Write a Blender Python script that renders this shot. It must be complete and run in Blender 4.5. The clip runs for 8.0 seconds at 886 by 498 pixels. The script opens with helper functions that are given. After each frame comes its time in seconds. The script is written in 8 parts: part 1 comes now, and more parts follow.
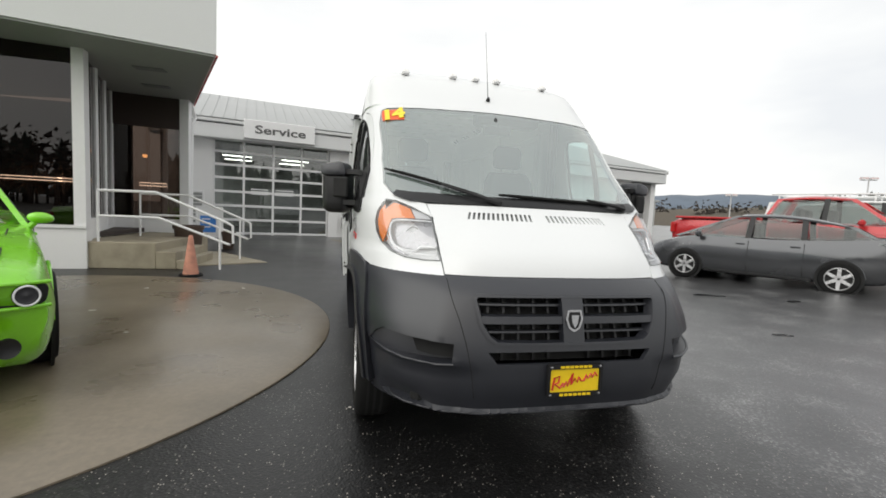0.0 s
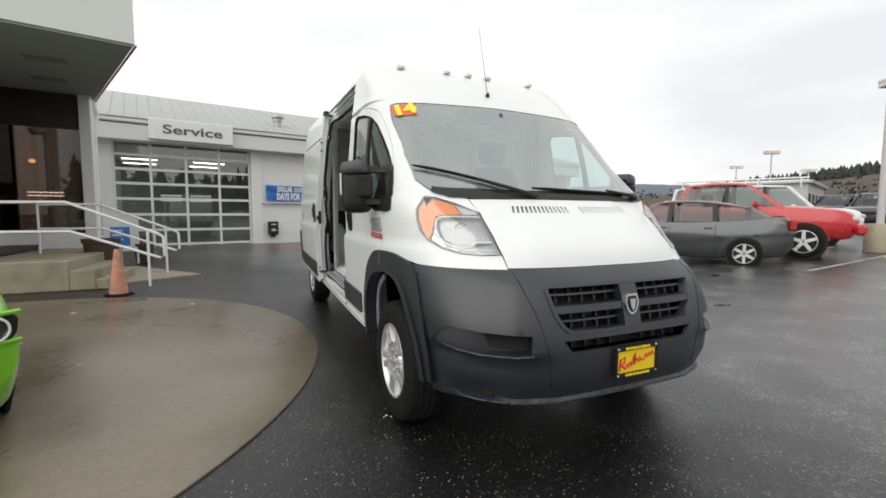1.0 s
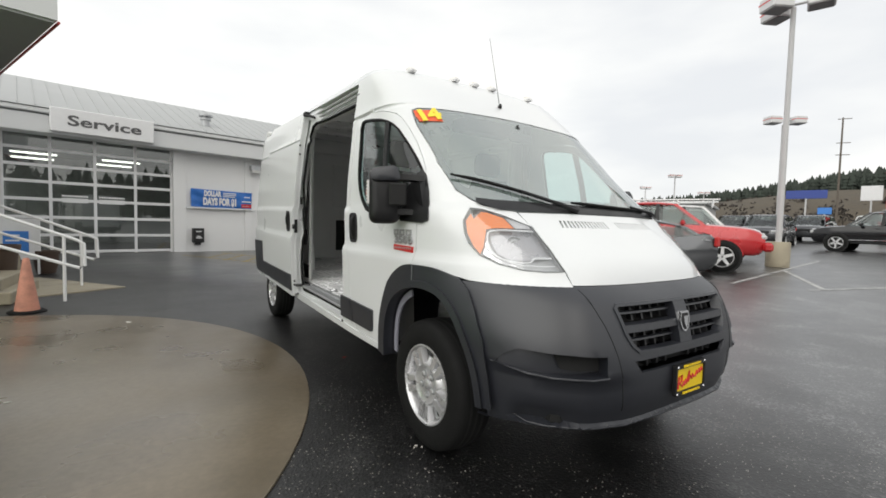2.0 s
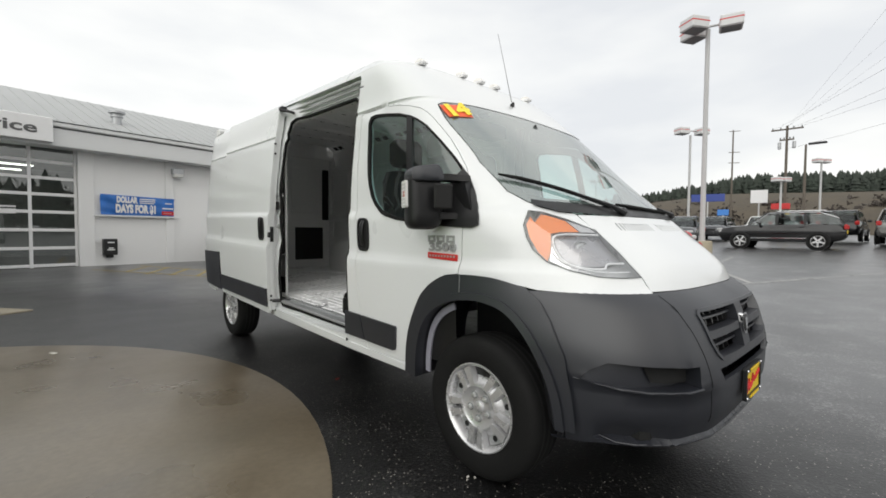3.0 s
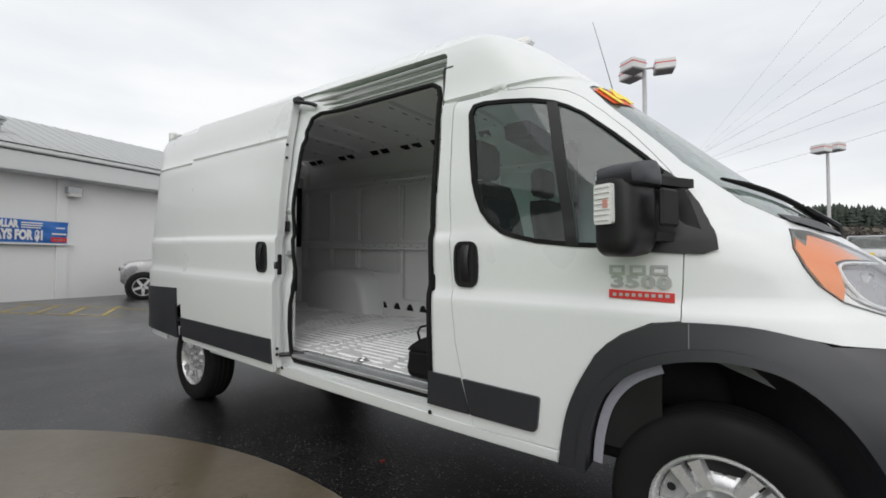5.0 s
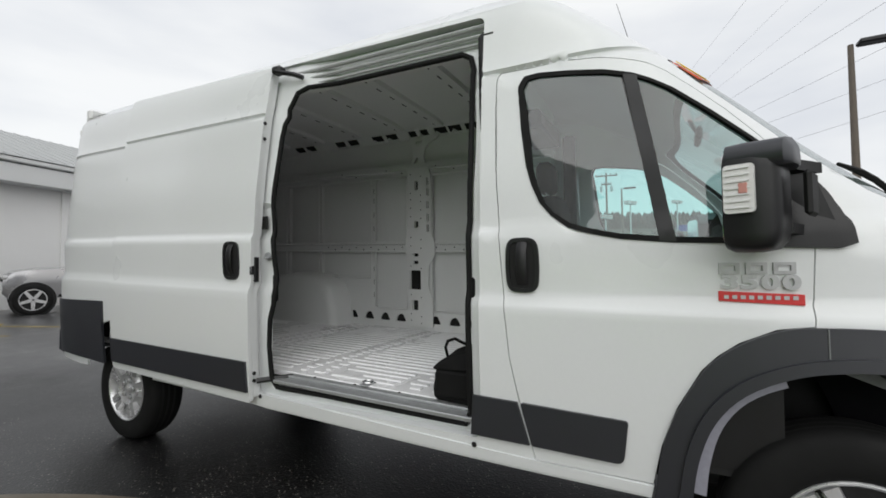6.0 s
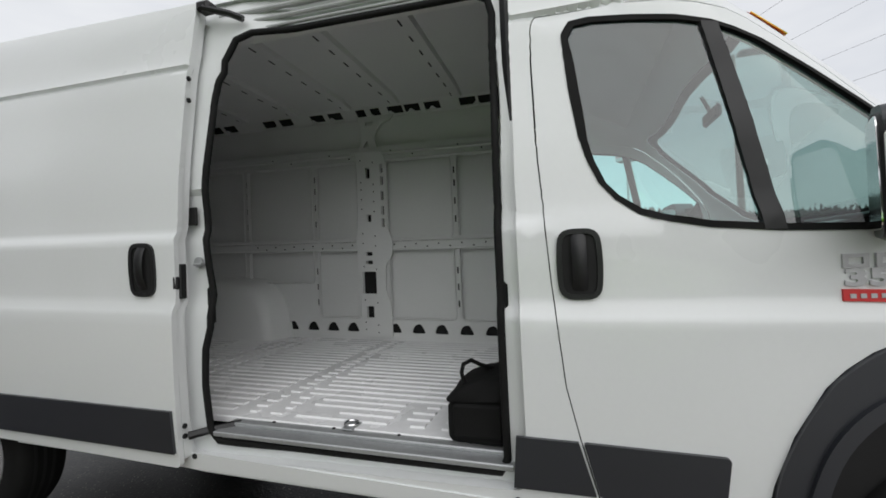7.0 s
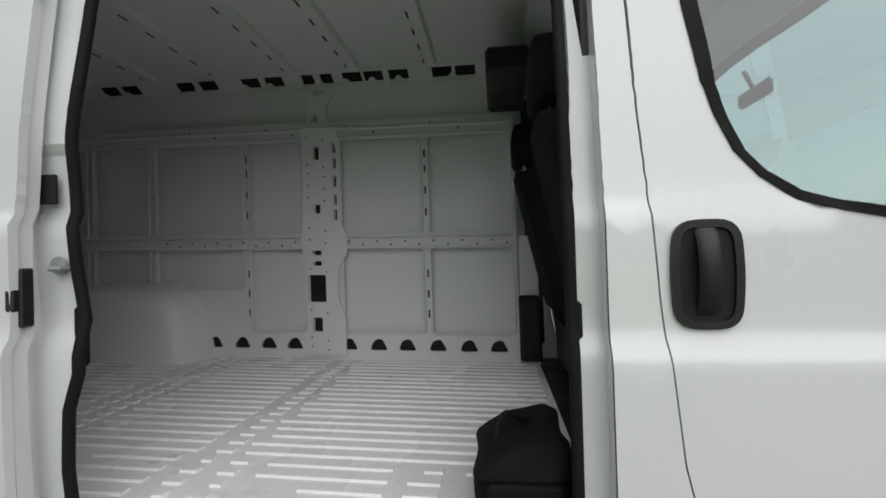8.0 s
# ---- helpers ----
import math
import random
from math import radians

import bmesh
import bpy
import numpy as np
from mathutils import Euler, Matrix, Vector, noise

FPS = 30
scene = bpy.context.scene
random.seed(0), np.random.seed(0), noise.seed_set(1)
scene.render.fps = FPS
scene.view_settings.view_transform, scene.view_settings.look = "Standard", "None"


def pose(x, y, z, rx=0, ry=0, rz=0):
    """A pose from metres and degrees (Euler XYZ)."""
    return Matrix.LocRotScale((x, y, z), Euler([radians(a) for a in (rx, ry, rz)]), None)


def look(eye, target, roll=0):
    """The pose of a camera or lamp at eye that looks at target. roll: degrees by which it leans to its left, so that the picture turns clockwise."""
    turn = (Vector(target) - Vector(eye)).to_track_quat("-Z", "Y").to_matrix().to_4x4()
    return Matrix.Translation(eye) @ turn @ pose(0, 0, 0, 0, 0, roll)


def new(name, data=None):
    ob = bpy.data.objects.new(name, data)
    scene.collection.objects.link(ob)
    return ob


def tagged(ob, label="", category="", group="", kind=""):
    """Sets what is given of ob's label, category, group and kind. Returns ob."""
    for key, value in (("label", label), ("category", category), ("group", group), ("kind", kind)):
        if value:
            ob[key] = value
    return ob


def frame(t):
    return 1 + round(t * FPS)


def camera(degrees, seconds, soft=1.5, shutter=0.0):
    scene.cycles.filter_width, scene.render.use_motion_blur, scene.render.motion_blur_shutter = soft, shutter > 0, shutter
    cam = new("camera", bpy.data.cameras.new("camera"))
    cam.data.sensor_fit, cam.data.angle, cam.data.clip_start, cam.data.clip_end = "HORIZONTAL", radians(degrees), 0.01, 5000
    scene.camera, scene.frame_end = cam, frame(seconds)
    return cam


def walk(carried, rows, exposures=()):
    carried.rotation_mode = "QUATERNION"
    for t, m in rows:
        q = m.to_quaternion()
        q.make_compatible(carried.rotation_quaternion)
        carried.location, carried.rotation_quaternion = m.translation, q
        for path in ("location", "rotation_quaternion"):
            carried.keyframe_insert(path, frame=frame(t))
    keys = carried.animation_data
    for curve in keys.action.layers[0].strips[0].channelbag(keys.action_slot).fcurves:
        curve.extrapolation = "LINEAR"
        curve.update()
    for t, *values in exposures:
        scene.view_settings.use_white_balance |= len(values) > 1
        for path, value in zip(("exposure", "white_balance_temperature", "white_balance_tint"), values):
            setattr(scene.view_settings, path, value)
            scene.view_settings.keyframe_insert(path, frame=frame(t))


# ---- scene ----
cam = camera(91.7, 8.0, soft=1.7, shutter=0.0)
PATH = [
    (0, (-1.109, -2.761, 1.293), (-0.645, -0.822, 1.134), 2.7),
    (0.5, (-1.459, -2.696, 1.303), (-0.808, -0.812, 1.149), 0.6),
    (1, (-1.763, -2.507, 1.263), (-0.951, -0.686, 1.105), 0.1),
    (1.5, (-2.026, -2.293, 1.268), (-1.068, -0.542, 1.139), 1.0),
    (3, (-2.595, -1.468, 1.257), (-1.236, -0.002, 1.182), 0.4),
    (3.5, (-2.716, -1.151, 1.257), (-1.267, 0.226, 1.198), -0.3),
    (4, (-2.781, -0.854, 1.253), (-1.25, 0.431, 1.208), -0.1),
    (4.5, (-2.759, -0.495, 1.26), (-1.213, 0.773, 1.275), 0.0),
    (6, (-2.705, 0.5, 1.244), (-0.932, 1.422, 1.321), -0.6),
    (6.5, (-2.564, 0.77, 1.257), (-0.72, 1.543, 1.301), -1.3),
    (7, (-2.42, 1.048, 1.276), (-0.5, 1.605, 1.324), -2.5),
    (7.5, (-2.235, 1.259, 1.282), (-0.26, 1.569, 1.317), -2.3),
    (8, (-1.942, 1.433, 1.298), (0.043, 1.675, 1.33), -2.0),
]
walk(cam, [(t, look(eye, target, roll)) for t, eye, target, roll in PATH], [(0.0, 0.55, 6750, 7), (3.0, 0.47, 6700, 7), (4.5, 0.38, 6550, 8), (6.0, 0.32, 6500, 8), (7.0, 0.23, 6450, 9), (8.0, 0.40, 6450, 9)])

# ---- world and light: a bright overcast day ----
world = bpy.data.worlds.new("overcast")
scene.world = world
world.use_nodes = True
wn, wl = world.node_tree.nodes, world.node_tree.links
wn.clear()
w_out = wn.new("ShaderNodeOutputWorld")
w_bg = wn.new("ShaderNodeBackground")
w_sky = wn.new("ShaderNodeTexSky")
w_sky.sky_type = "NISHITA"
w_sky.sun_disc = False
w_sky.sun_elevation = radians(38)
w_sky.sun_rotation = radians(200)
w_sky.dust_density = 4.0
w_scale = wn.new("ShaderNodeVectorMath")
w_scale.operation = "SCALE"
w_scale.inputs["Scale"].default_value = 0.10
w_co = wn.new("ShaderNodeTexCoord")
w_map = wn.new("ShaderNodeMapping")
w_map.inputs["Scale"].default_value = (1.0, 1.0, 3.2)
w_noise = wn.new("ShaderNodeTexNoise")
w_noise.inputs["Scale"].default_value = 1.6
w_noise.inputs["Detail"].default_value = 5.0
w_noise.inputs["Roughness"].default_value = 0.5
w_ramp = wn.new("ShaderNodeValToRGB")
w_ramp.color_ramp.elements[0].position, w_ramp.color_ramp.elements[0].color = 0.34, (0.62, 0.635, 0.68, 1)
w_ramp.color_ramp.elements[1].position, w_ramp.color_ramp.elements[1].color = 0.62, (0.80, 0.80, 0.81, 1)
w_mix = wn.new("ShaderNodeMix")
w_mix.data_type = "RGBA"
w_mix.inputs["Factor"].default_value = 0.92
wl.new(w_sky.outputs["Color"], w_scale.inputs[0])
wl.new(w_co.outputs["Generated"], w_map.inputs["Vector"])
wl.new(w_map.outputs["Vector"], w_noise.inputs["Vector"])
wl.new(w_noise.outputs["Fac"], w_ramp.inputs["Fac"])
wl.new(w_scale.outputs["Vector"], w_mix.inputs["A"])
wl.new(w_ramp.outputs["Color"], w_mix.inputs["B"])
wl.new(w_mix.outputs["Result"], w_bg.inputs["Color"])
w_bg.inputs["Strength"].default_value = 1.0
wl.new(w_bg.outputs["Background"], w_out.inputs["Surface"])

sun_data = bpy.data.lights.new("sun", "SUN")
sun_data.energy = 1.05
sun_data.angle = radians(70)
sun_data.color = (1.0, 0.985, 0.965)
sun = new("sun", sun_data)
sun.matrix_world = look((0, 0, 30), (39, 17, 0))

# ---- materials ----
def mat(name, base, rough=0.5, metal=0.0, var=0.12, scale=6.0, fine=60.0, bump=0.0, rough_var=0.1, coat=0.0, dirt=None, spec=0.5, object_vary=0.0, alpha=1.0):
    """A painted, plastic, stone or metal surface with variation at two scales; dirt = (colour, amount, scale)."""
    m = bpy.data.materials.new(name)
    m.use_nodes = True
    n, l = m.node_tree.nodes, m.node_tree.links
    p = n["Principled BSDF"]
    co = n.new("ShaderNodeTexCoord")
    geo = n.new("ShaderNodeNewGeometry")
    big, small = n.new("ShaderNodeTexNoise"), n.new("ShaderNodeTexNoise")
    big.inputs["Scale"].default_value, small.inputs["Scale"].default_value = scale, fine
    big.inputs["Detail"].default_value = small.inputs["Detail"].default_value = 4
    for t in (big, small):
        l.new(geo.outputs["Position"], t.inputs["Vector"])
    add = n.new("ShaderNodeMath")
    add.operation = "ADD"
    l.new(big.outputs["Fac"], add.inputs[0])
    l.new(small.outputs["Fac"], add.inputs[1])
    ramp = n.new("ShaderNodeMapRange")
    ramp.inputs["From Min"].default_value, ramp.inputs["From Max"].default_value = 0.6, 1.4
    ramp.inputs["To Min"].default_value, ramp.inputs["To Max"].default_value = 1 - var, 1 + var
    l.new(add.outputs["Value"], ramp.inputs["Value"])
    col = n.new("ShaderNodeVectorMath")
    col.operation = "SCALE"
    col.inputs[0].default_value = base[:3]
    l.new(ramp.outputs["Result"], col.inputs["Scale"])
    last = col.outputs["Vector"]
    if object_vary:
        info = n.new("ShaderNodeObjectInfo")
        r2 = n.new("ShaderNodeMapRange")
        r2.inputs["To Min"].default_value, r2.inputs["To Max"].default_value = 1 - object_vary, 1 + object_vary
        l.new(info.outputs["Random"], r2.inputs["Value"])
        c2 = n.new("ShaderNodeVectorMath")
        c2.operation = "SCALE"
        l.new(last, c2.inputs[0])
        l.new(r2.outputs["Result"], c2.inputs["Scale"])
        last = c2.outputs["Vector"]
    if dirt:
        dn = n.new("ShaderNodeTexNoise")
        dn.inputs["Scale"].default_value, dn.inputs["Detail"].default_value = dirt[2], 6
        l.new(geo.outputs["Position"], dn.inputs["Vector"])
        dr = n.new("ShaderNodeMapRange")
        dr.inputs["From Min"].default_value, dr.inputs["From Max"].default_value = 0.48, 0.72
        dr.inputs["To Max"].default_value = dirt[1]
        l.new(dn.outputs["Fac"], dr.inputs["Value"])
        dm = n.new("ShaderNodeMix")
        dm.data_type = "RGBA"
        l.new(dr.outputs["Result"], dm.inputs["Factor"])
        l.new(last, dm.inputs["A"])
        dm.inputs["B"].default_value = (*dirt[0], 1)
        last = dm.outputs["Result"]
    l.new(last, p.inputs["Base Color"])
    rr = n.new("ShaderNodeMapRange")
    rr.inputs["From Min"].default_value, rr.inputs["From Max"].default_value = 0.3, 0.7
    rr.inputs["To Min"].default_value, rr.inputs["To Max"].default_value = max(rough - rough_var, 0.02), min(rough + rough_var, 1)
    l.new(big.outputs["Fac"], rr.inputs["Value"])
    l.new(rr.outputs["Result"], p.inputs["Roughness"])
    p.inputs["Metallic"].default_value = metal
    p.inputs["Specular IOR Level"].default_value = spec
    p.inputs["Coat Weight"].default_value = coat
    p.inputs["Coat Roughness"].default_value = 0.05
    if bump:
        b = n.new("ShaderNodeBump")
        b.inputs["Strength"].default_value, b.inputs["Distance"].default_value = 0.6, bump
        l.new(small.outputs["Fac"], b.inputs["Height"])
        l.new(b.outputs["Normal"], p.inputs["Normal"])
    return m


def glass(name, tint, mirror=0.06, rough=0.0, body=0.0, sheen_colour=(0.03, 0.03, 0.03)):
    """A clear pane: it lets light through with a tint and mirrors more at a slant; body mixes in a pale film painted as
    sky sheen.
    """
    m = bpy.data.materials.new(name)
    m.use_nodes = True
    n, l = m.node_tree.nodes, m.node_tree.links
    n.clear()
    out, mix, tr, gl, lw, pw, mr = (n.new("ShaderNode" + k) for k in ("OutputMaterial", "MixShader", "BsdfTransparent", "BsdfGlossy", "LayerWeight", "Math", "MapRange"))
    tr.inputs["Color"].default_value = (*tint, 1)
    gl.inputs["Roughness"].default_value = rough
    lw.inputs["Blend"].default_value = 0.5
    pw.operation = "POWER"
    pw.inputs[1].default_value = 4.0
    mr.inputs["To Min"].default_value = mirror
    l.new(lw.outputs["Facing"], pw.inputs[0])
    l.new(pw.outputs["Value"], mr.inputs["Value"])
    base = tr.outputs["BSDF"]
    if body:
        df, mb = n.new("ShaderNodeBsdfDiffuse"), n.new("ShaderNodeMixShader")
        df.inputs["Color"].default_value = (*sheen_colour, 1)
        mb.inputs["Fac"].default_value = body
        l.new(base, mb.inputs[1])
        l.new(df.outputs["BSDF"], mb.inputs[2])
        base = mb.outputs["Shader"]
    l.new(mr.outputs["Result"], mix.inputs["Fac"])
    l.new(base, mix.inputs[1])
    l.new(gl.outputs["BSDF"], mix.inputs[2])
    l.new(mix.outputs["Shader"], out.inputs["Surface"])
    return m


def lamp_mat(name, colour, strength):
    m = bpy.data.materials.new(name)
    m.use_nodes = True
    p = m.node_tree.nodes["Principled BSDF"]
    p.inputs["Base Color"].default_value = (*colour, 1)
    p.inputs["Emission Color"].default_value = (*colour, 1)
    p.inputs["Emission Strength"].default_value = strength
    return m


WHITE = mat("white_van_paint", (0.755, 0.77, 0.775), 0.28, var=0.012, scale=1.5, rough_var=0.008, coat=0.5)
INNER = mat("white_primer_inside_van", (0.80, 0.805, 0.80), 0.40, var=0.02, scale=3, rough_var=0.03)
CLAD = mat("charcoal_bumper_plastic", (0.0190, 0.0206, 0.0268), 0.42, var=0.10, scale=3, fine=350, bump=0.0004, rough_var=0.04, spec=0.78)
BLACK = mat("black_plastic", (0.012, 0.012, 0.013), 0.42, var=0.2, fine=300, bump=0.0004, spec=0.4)
RUBBER = mat("black_rubber", (0.006, 0.006, 0.006), 0.8, var=0.25, fine=200, bump=0.0005, spec=0.3)
# near-black for dark parts and for recesses whose shade is put into colour
DARK = mat("recess_shade_and_dark_parts", (0.008, 0.008, 0.008), 0.8, var=0.2)
CHROME = mat("chrome", (0.75, 0.75, 0.76), 0.12, metal=1.0, var=0.03)
SILVER = mat("silver_wheel_paint", (0.62, 0.62, 0.63), 0.30, metal=0.6, var=0.08, scale=12)
STEEL = mat("galvanised_steel", (0.45, 0.46, 0.47), 0.45, metal=0.6, var=0.12)
# the pale film puts the sky's sheen on these panes into colour
SHIELD = glass("windscreen_glass", (0.80, 0.88, 0.86), mirror=0.32, body=0.29, sheen_colour=(0.48, 0.60, 0.56))
PANE = glass("side_window_glass", (0.64, 0.89, 0.875), mirror=0.11, body=0.025, sheen_colour=(0.5, 0.55, 0.54))
LENS = glass("clear_lens", (0.95, 0.955, 0.96), mirror=0.15)
AMBER = mat("amber_lens", (0.88, 0.22, 0.012), 0.2, var=0.1, fine=90, coat=0.5)
REDLENS = mat("red_lens", (0.45, 0.02, 0.02), 0.2, var=0.1, fine=90, coat=0.5)
YELLOW = mat("yellow_plate", (0.85, 0.60, 0.02), 0.4, var=0.04)
REDPAINT = mat("red_print", (0.60, 0.03, 0.03), 0.4, var=0.05)
ORANGE = mat("orange_sticker", (0.80, 0.12, 0.04), 0.45, var=0.05)
LEMON = mat("yellow_sticker", (0.92, 0.72, 0.05), 0.45, var=0.05)
FABRIC = mat("charcoal_seat_cloth", (0.011, 0.011, 0.012), 0.95, var=0.25, fine=250, bump=0.001, spec=0.2)
GREYTRIM = mat("grey_cabin_plastic", (0.20, 0.21, 0.21), 0.6, var=0.1)


# ---- mesh tools ----
class Geo:
    """Collects vertices and faces of one mesh."""

    def __init__(self):
        self.v, self.f = [], []

    def add(self, verts, faces):
        k = len(self.v)
        self.v += [tuple(p) for p in verts]
        self.f += [tuple(i + k for i in f) for f in faces]
        return self

    def box(self, c, s, bevel=0.0, m=None):
        x, y, z = (a / 2 for a in s)
        b = min(bevel, 0.45 * min(s))
        vs, fs = [], []
        if b <= 0:
            vs = [(i * x, j * y, k * z) for i in (-1, 1) for j in (-1, 1) for k in (-1, 1)]
            fs = [(0, 1, 3, 2), (4, 6, 7, 5), (0, 4, 5, 1), (2, 3, 7, 6), (0, 2, 6, 4), (1, 5, 7, 3)]
        else:
            idx = {}
            for i in (-1, 1):
                for j in (-1, 1):
                    for k in (-1, 1):
                        for a in range(3):
                            d = [b, b, b]
                            d[a] = 0
                            idx[i, j, k, a] = len(vs)
                            vs.append((i * (x - d[0]), j * (y - d[1]), k * (z - d[2])))
            for a in range(3):
                for sg in (-1, 1):
                    q = []
                    for p, r in ((-1, -1), (1, -1), (1, 1), (-1, 1)):
                        t = [p, r]
                        t.insert(a, sg)
                        q.append(idx[(*t, a)])
                    fs.append(tuple(q if (sg > 0) == (a != 1) else q[::-1]))
            for a in range(3):
                o = [k for k in range(3) if k != a]
                for p in (-1, 1):
                    for r in (-1, 1):
                        t0, t1 = [0, 0, 0], [0, 0, 0]
                        t0[a], t1[a] = -1, 1
                        t0[o[0]] = t1[o[0]] = p
                        t0[o[1]] = t1[o[1]] = r
                        q = (idx[(*t0, o[0])], idx[(*t1, o[0])], idx[(*t1, o[1])], idx[(*t0, o[1])])
                        sgn = p * r * (1 if a != 1 else -1)
                        fs.append(q if sgn < 0 else q[::-1])
            for i in (-1, 1):
                for j in (-1, 1):
                    for k in (-1, 1):
                        q = (idx[i, j, k, 0], idx[i, j, k, 1], idx[i, j, k, 2])
                        fs.append(q if i * j * k > 0 else q[::-1])
        mm = Matrix.Translation(c) @ (m or Matrix())
        return self.add([mm @ Vector(p) for p in vs], fs)

    def tube(self, pts, r, n=8, closed=False, caps=True):
        """A round bar along pts; r is a number or one per point."""
        pts = [Vector(p) for p in pts]
        rs = r if isinstance(r, (list, tuple)) else [r] * len(pts)
        rings, up = [], None
        for i, p in enumerate(pts):
            a = pts[i - 1] if i or closed else pts[i]
            b = pts[(i + 1) % len(pts)] if i < len(pts) - 1 or closed else pts[i]
            d = (b - a).normalized()
            if up is None or abs(up.dot(d)) > 0.98:
                up = Vector((0, 0, 1)) if abs(d.z) < 0.9 else Vector((1, 0, 0))
            s = d.cross(up).normalized()
            up = s.cross(d).normalized()
            rings.append([p + (s * math.cos(2 * math.pi * k / n) + up * math.sin(2 * math.pi * k / n)) * rs[i] for k in range(n)])
        vs = [q for ring in rings for q in ring]
        m = len(rings)
        fs = [(i % m * n + k, i % m * n + (k + 1) % n, (i + 1) % m * n + (k + 1) % n, (i + 1) % m * n + k) for i in range(m if closed else m - 1) for k in range(n)]
        fs = [f[::-1] for f in fs]
        if caps and not closed:
            fs += [tuple(range(n)), tuple(range((m - 1) * n, m * n))[::-1]]
        return self.add(vs, fs)

    def lathe(self, prof, m=None, n=32, shut=False):
        """Turns (radius, height) round z."""
        vs, k = [], len(prof)
        for i in range(n):
            a = 2 * math.pi * i / n
            vs += [(r * math.cos(a), r * math.sin(a), h) for r, h in prof]
        fs = [(i * k + j, (i + 1) % n * k + j, (i + 1) % n * k + j + 1, i * k + j + 1) for i in range(n) for j in range(k - 1)]
        if shut:
            fs += [(i * k + k - 1, (i + 1) % n * k + k - 1, (i + 1) % n * k, i * k) for i in range(n)]
        m = m or Matrix()
        return self.add([m @ Vector(p) for p in vs], fs)

    def loft(self, rings, caps=True, loop=True):
        n, vs = len(rings[0]), [p for r in rings for p in r]
        e = n if loop else n - 1
        fs = [(i * n + k, i * n + (k + 1) % n, (i + 1) * n + (k + 1) % n, (i + 1) * n + k) for i in range(len(rings) - 1) for k in range(e)]
        if caps:
            fs += [tuple(range(n))[::-1], tuple(range((len(rings) - 1) * n, len(rings) * n))]
        return self.add(vs, fs)

    def prism(self, outline, fn, d0, d1):
        """A flat outline pushed from depth d0 to d1; fn(a, b, d) gives the place."""
        return self.loft([[fn(a, b, d) for a, b in outline] for d in (d0, d1)])

    def mesh(self, name, smooth=35):
        me = bpy.data.meshes.new(name)
        me.from_pydata(self.v, [], self.f)
        if smooth:
            me.shade_smooth()
            me.set_sharp_from_angle(angle=radians(smooth))
        me.validate()
        return me


def thing(name, label, category, at=None, group="", kind=""):
    ob = new(name)
    ob.empty_display_size = 0.1
    if at is not None:
        ob.matrix_world = at if isinstance(at, Matrix) else Matrix.Translation(at)
    return tagged(ob, label, category, group, kind)


def part(name, geo, material, parent=None, label="", smooth=35):
    """One mesh object under a thing or a part, in the coordinates of that thing."""
    me = geo.mesh(name, smooth) if isinstance(geo, Geo) else geo
    me.materials.clear()
    me.materials.append(material)
    ob = new(name, me)
    if parent is not None:
        ob.parent = parent
    if label:
        ob["label"] = label
    return ob


def solid(name, geo, material, label, category, kind="", group="", smooth=35):
    return tagged(part(name, geo, material, None, "", smooth), label, category, group, kind)


def tidy(g):
    """Makes the faces of a Geo point outwards."""
    bm = bmesh.new()
    me = g.mesh("t", 0)
    bm.from_mesh(me)
    bmesh.ops.recalc_face_normals(bm, faces=bm.faces)
    bm.to_mesh(me)
    bm.free()
    out = Geo()
    out.v = [tuple(v.co) for v in me.vertices]
    out.f = [tuple(p.vertices) for p in me.polygons]
    bpy.data.meshes.remove(me)
    return out


def rounded(pts, r, n=5):
    """A closed outline with its corners rounded; r is one number or one per corner."""
    rs = r if isinstance(r, (list, tuple)) else [r] * len(pts)
    out = []
    for i, p in enumerate(pts):
        p, a, b = Vector(p), Vector(pts[i - 1]), Vector(pts[(i + 1) % len(pts)])
        u, v = a - p, b - p
        k = min(rs[i], 0.48 * u.length, 0.48 * v.length)
        if k < 1e-4:
            out.append(tuple(p))
            continue
        s, e = p + u.normalized() * k, p + v.normalized() * k
        out += [tuple(s * (1 - t) ** 2 + p * (2 * t * (1 - t)) + e * t * t) for t in [j / n for j in range(n + 1)]]
    return out


def inset(pts, d):
    """The outline moved inwards by d (outwards where d is negative)."""
    area = sum(a[0] * b[1] - b[0] * a[1] for a, b in zip(pts, pts[1:] + pts[:1]))
    sg = 1 if area > 0 else -1
    out = []
    for i, p in enumerate(pts):
        a, b = Vector(pts[i - 1]), Vector(pts[(i + 1) % len(pts)])
        p = Vector(p)
        e0, e1 = (p - a), (b - p)
        if e0.length < 1e-6 or e1.length < 1e-6:
            out.append(tuple(p))
            continue
        n0, n1 = Vector((-e0.y, e0.x)).normalized() * sg, Vector((-e1.y, e1.x)).normalized() * sg
        m = n0 + n1
        m = m / max(m.dot(m) / 2, 0.5)
        out.append(tuple(p + m * d))
    return out


def dense(pts, step, closed=True):
    out = []
    for i in range(len(pts) if closed else len(pts) - 1):
        a, b = Vector(pts[i]), Vector(pts[(i + 1) % len(pts)])
        n = max(1, math.ceil((b - a).length / step))
        out += [tuple(a.lerp(b, k / n)) for k in range(n)]
    return out


def within(px, py, poly):
    p = np.array(poly)
    q = np.roll(p, -1, 0)
    hit = np.zeros(len(px), bool)
    for (x0, y0), (x1, y1) in zip(p, q):
        if y0 != y1:
            c = (y0 > py) != (y1 > py)
            hit ^= c & (px < (x1 - x0) * (py - y0) / (y1 - y0) + x0)
    return hit


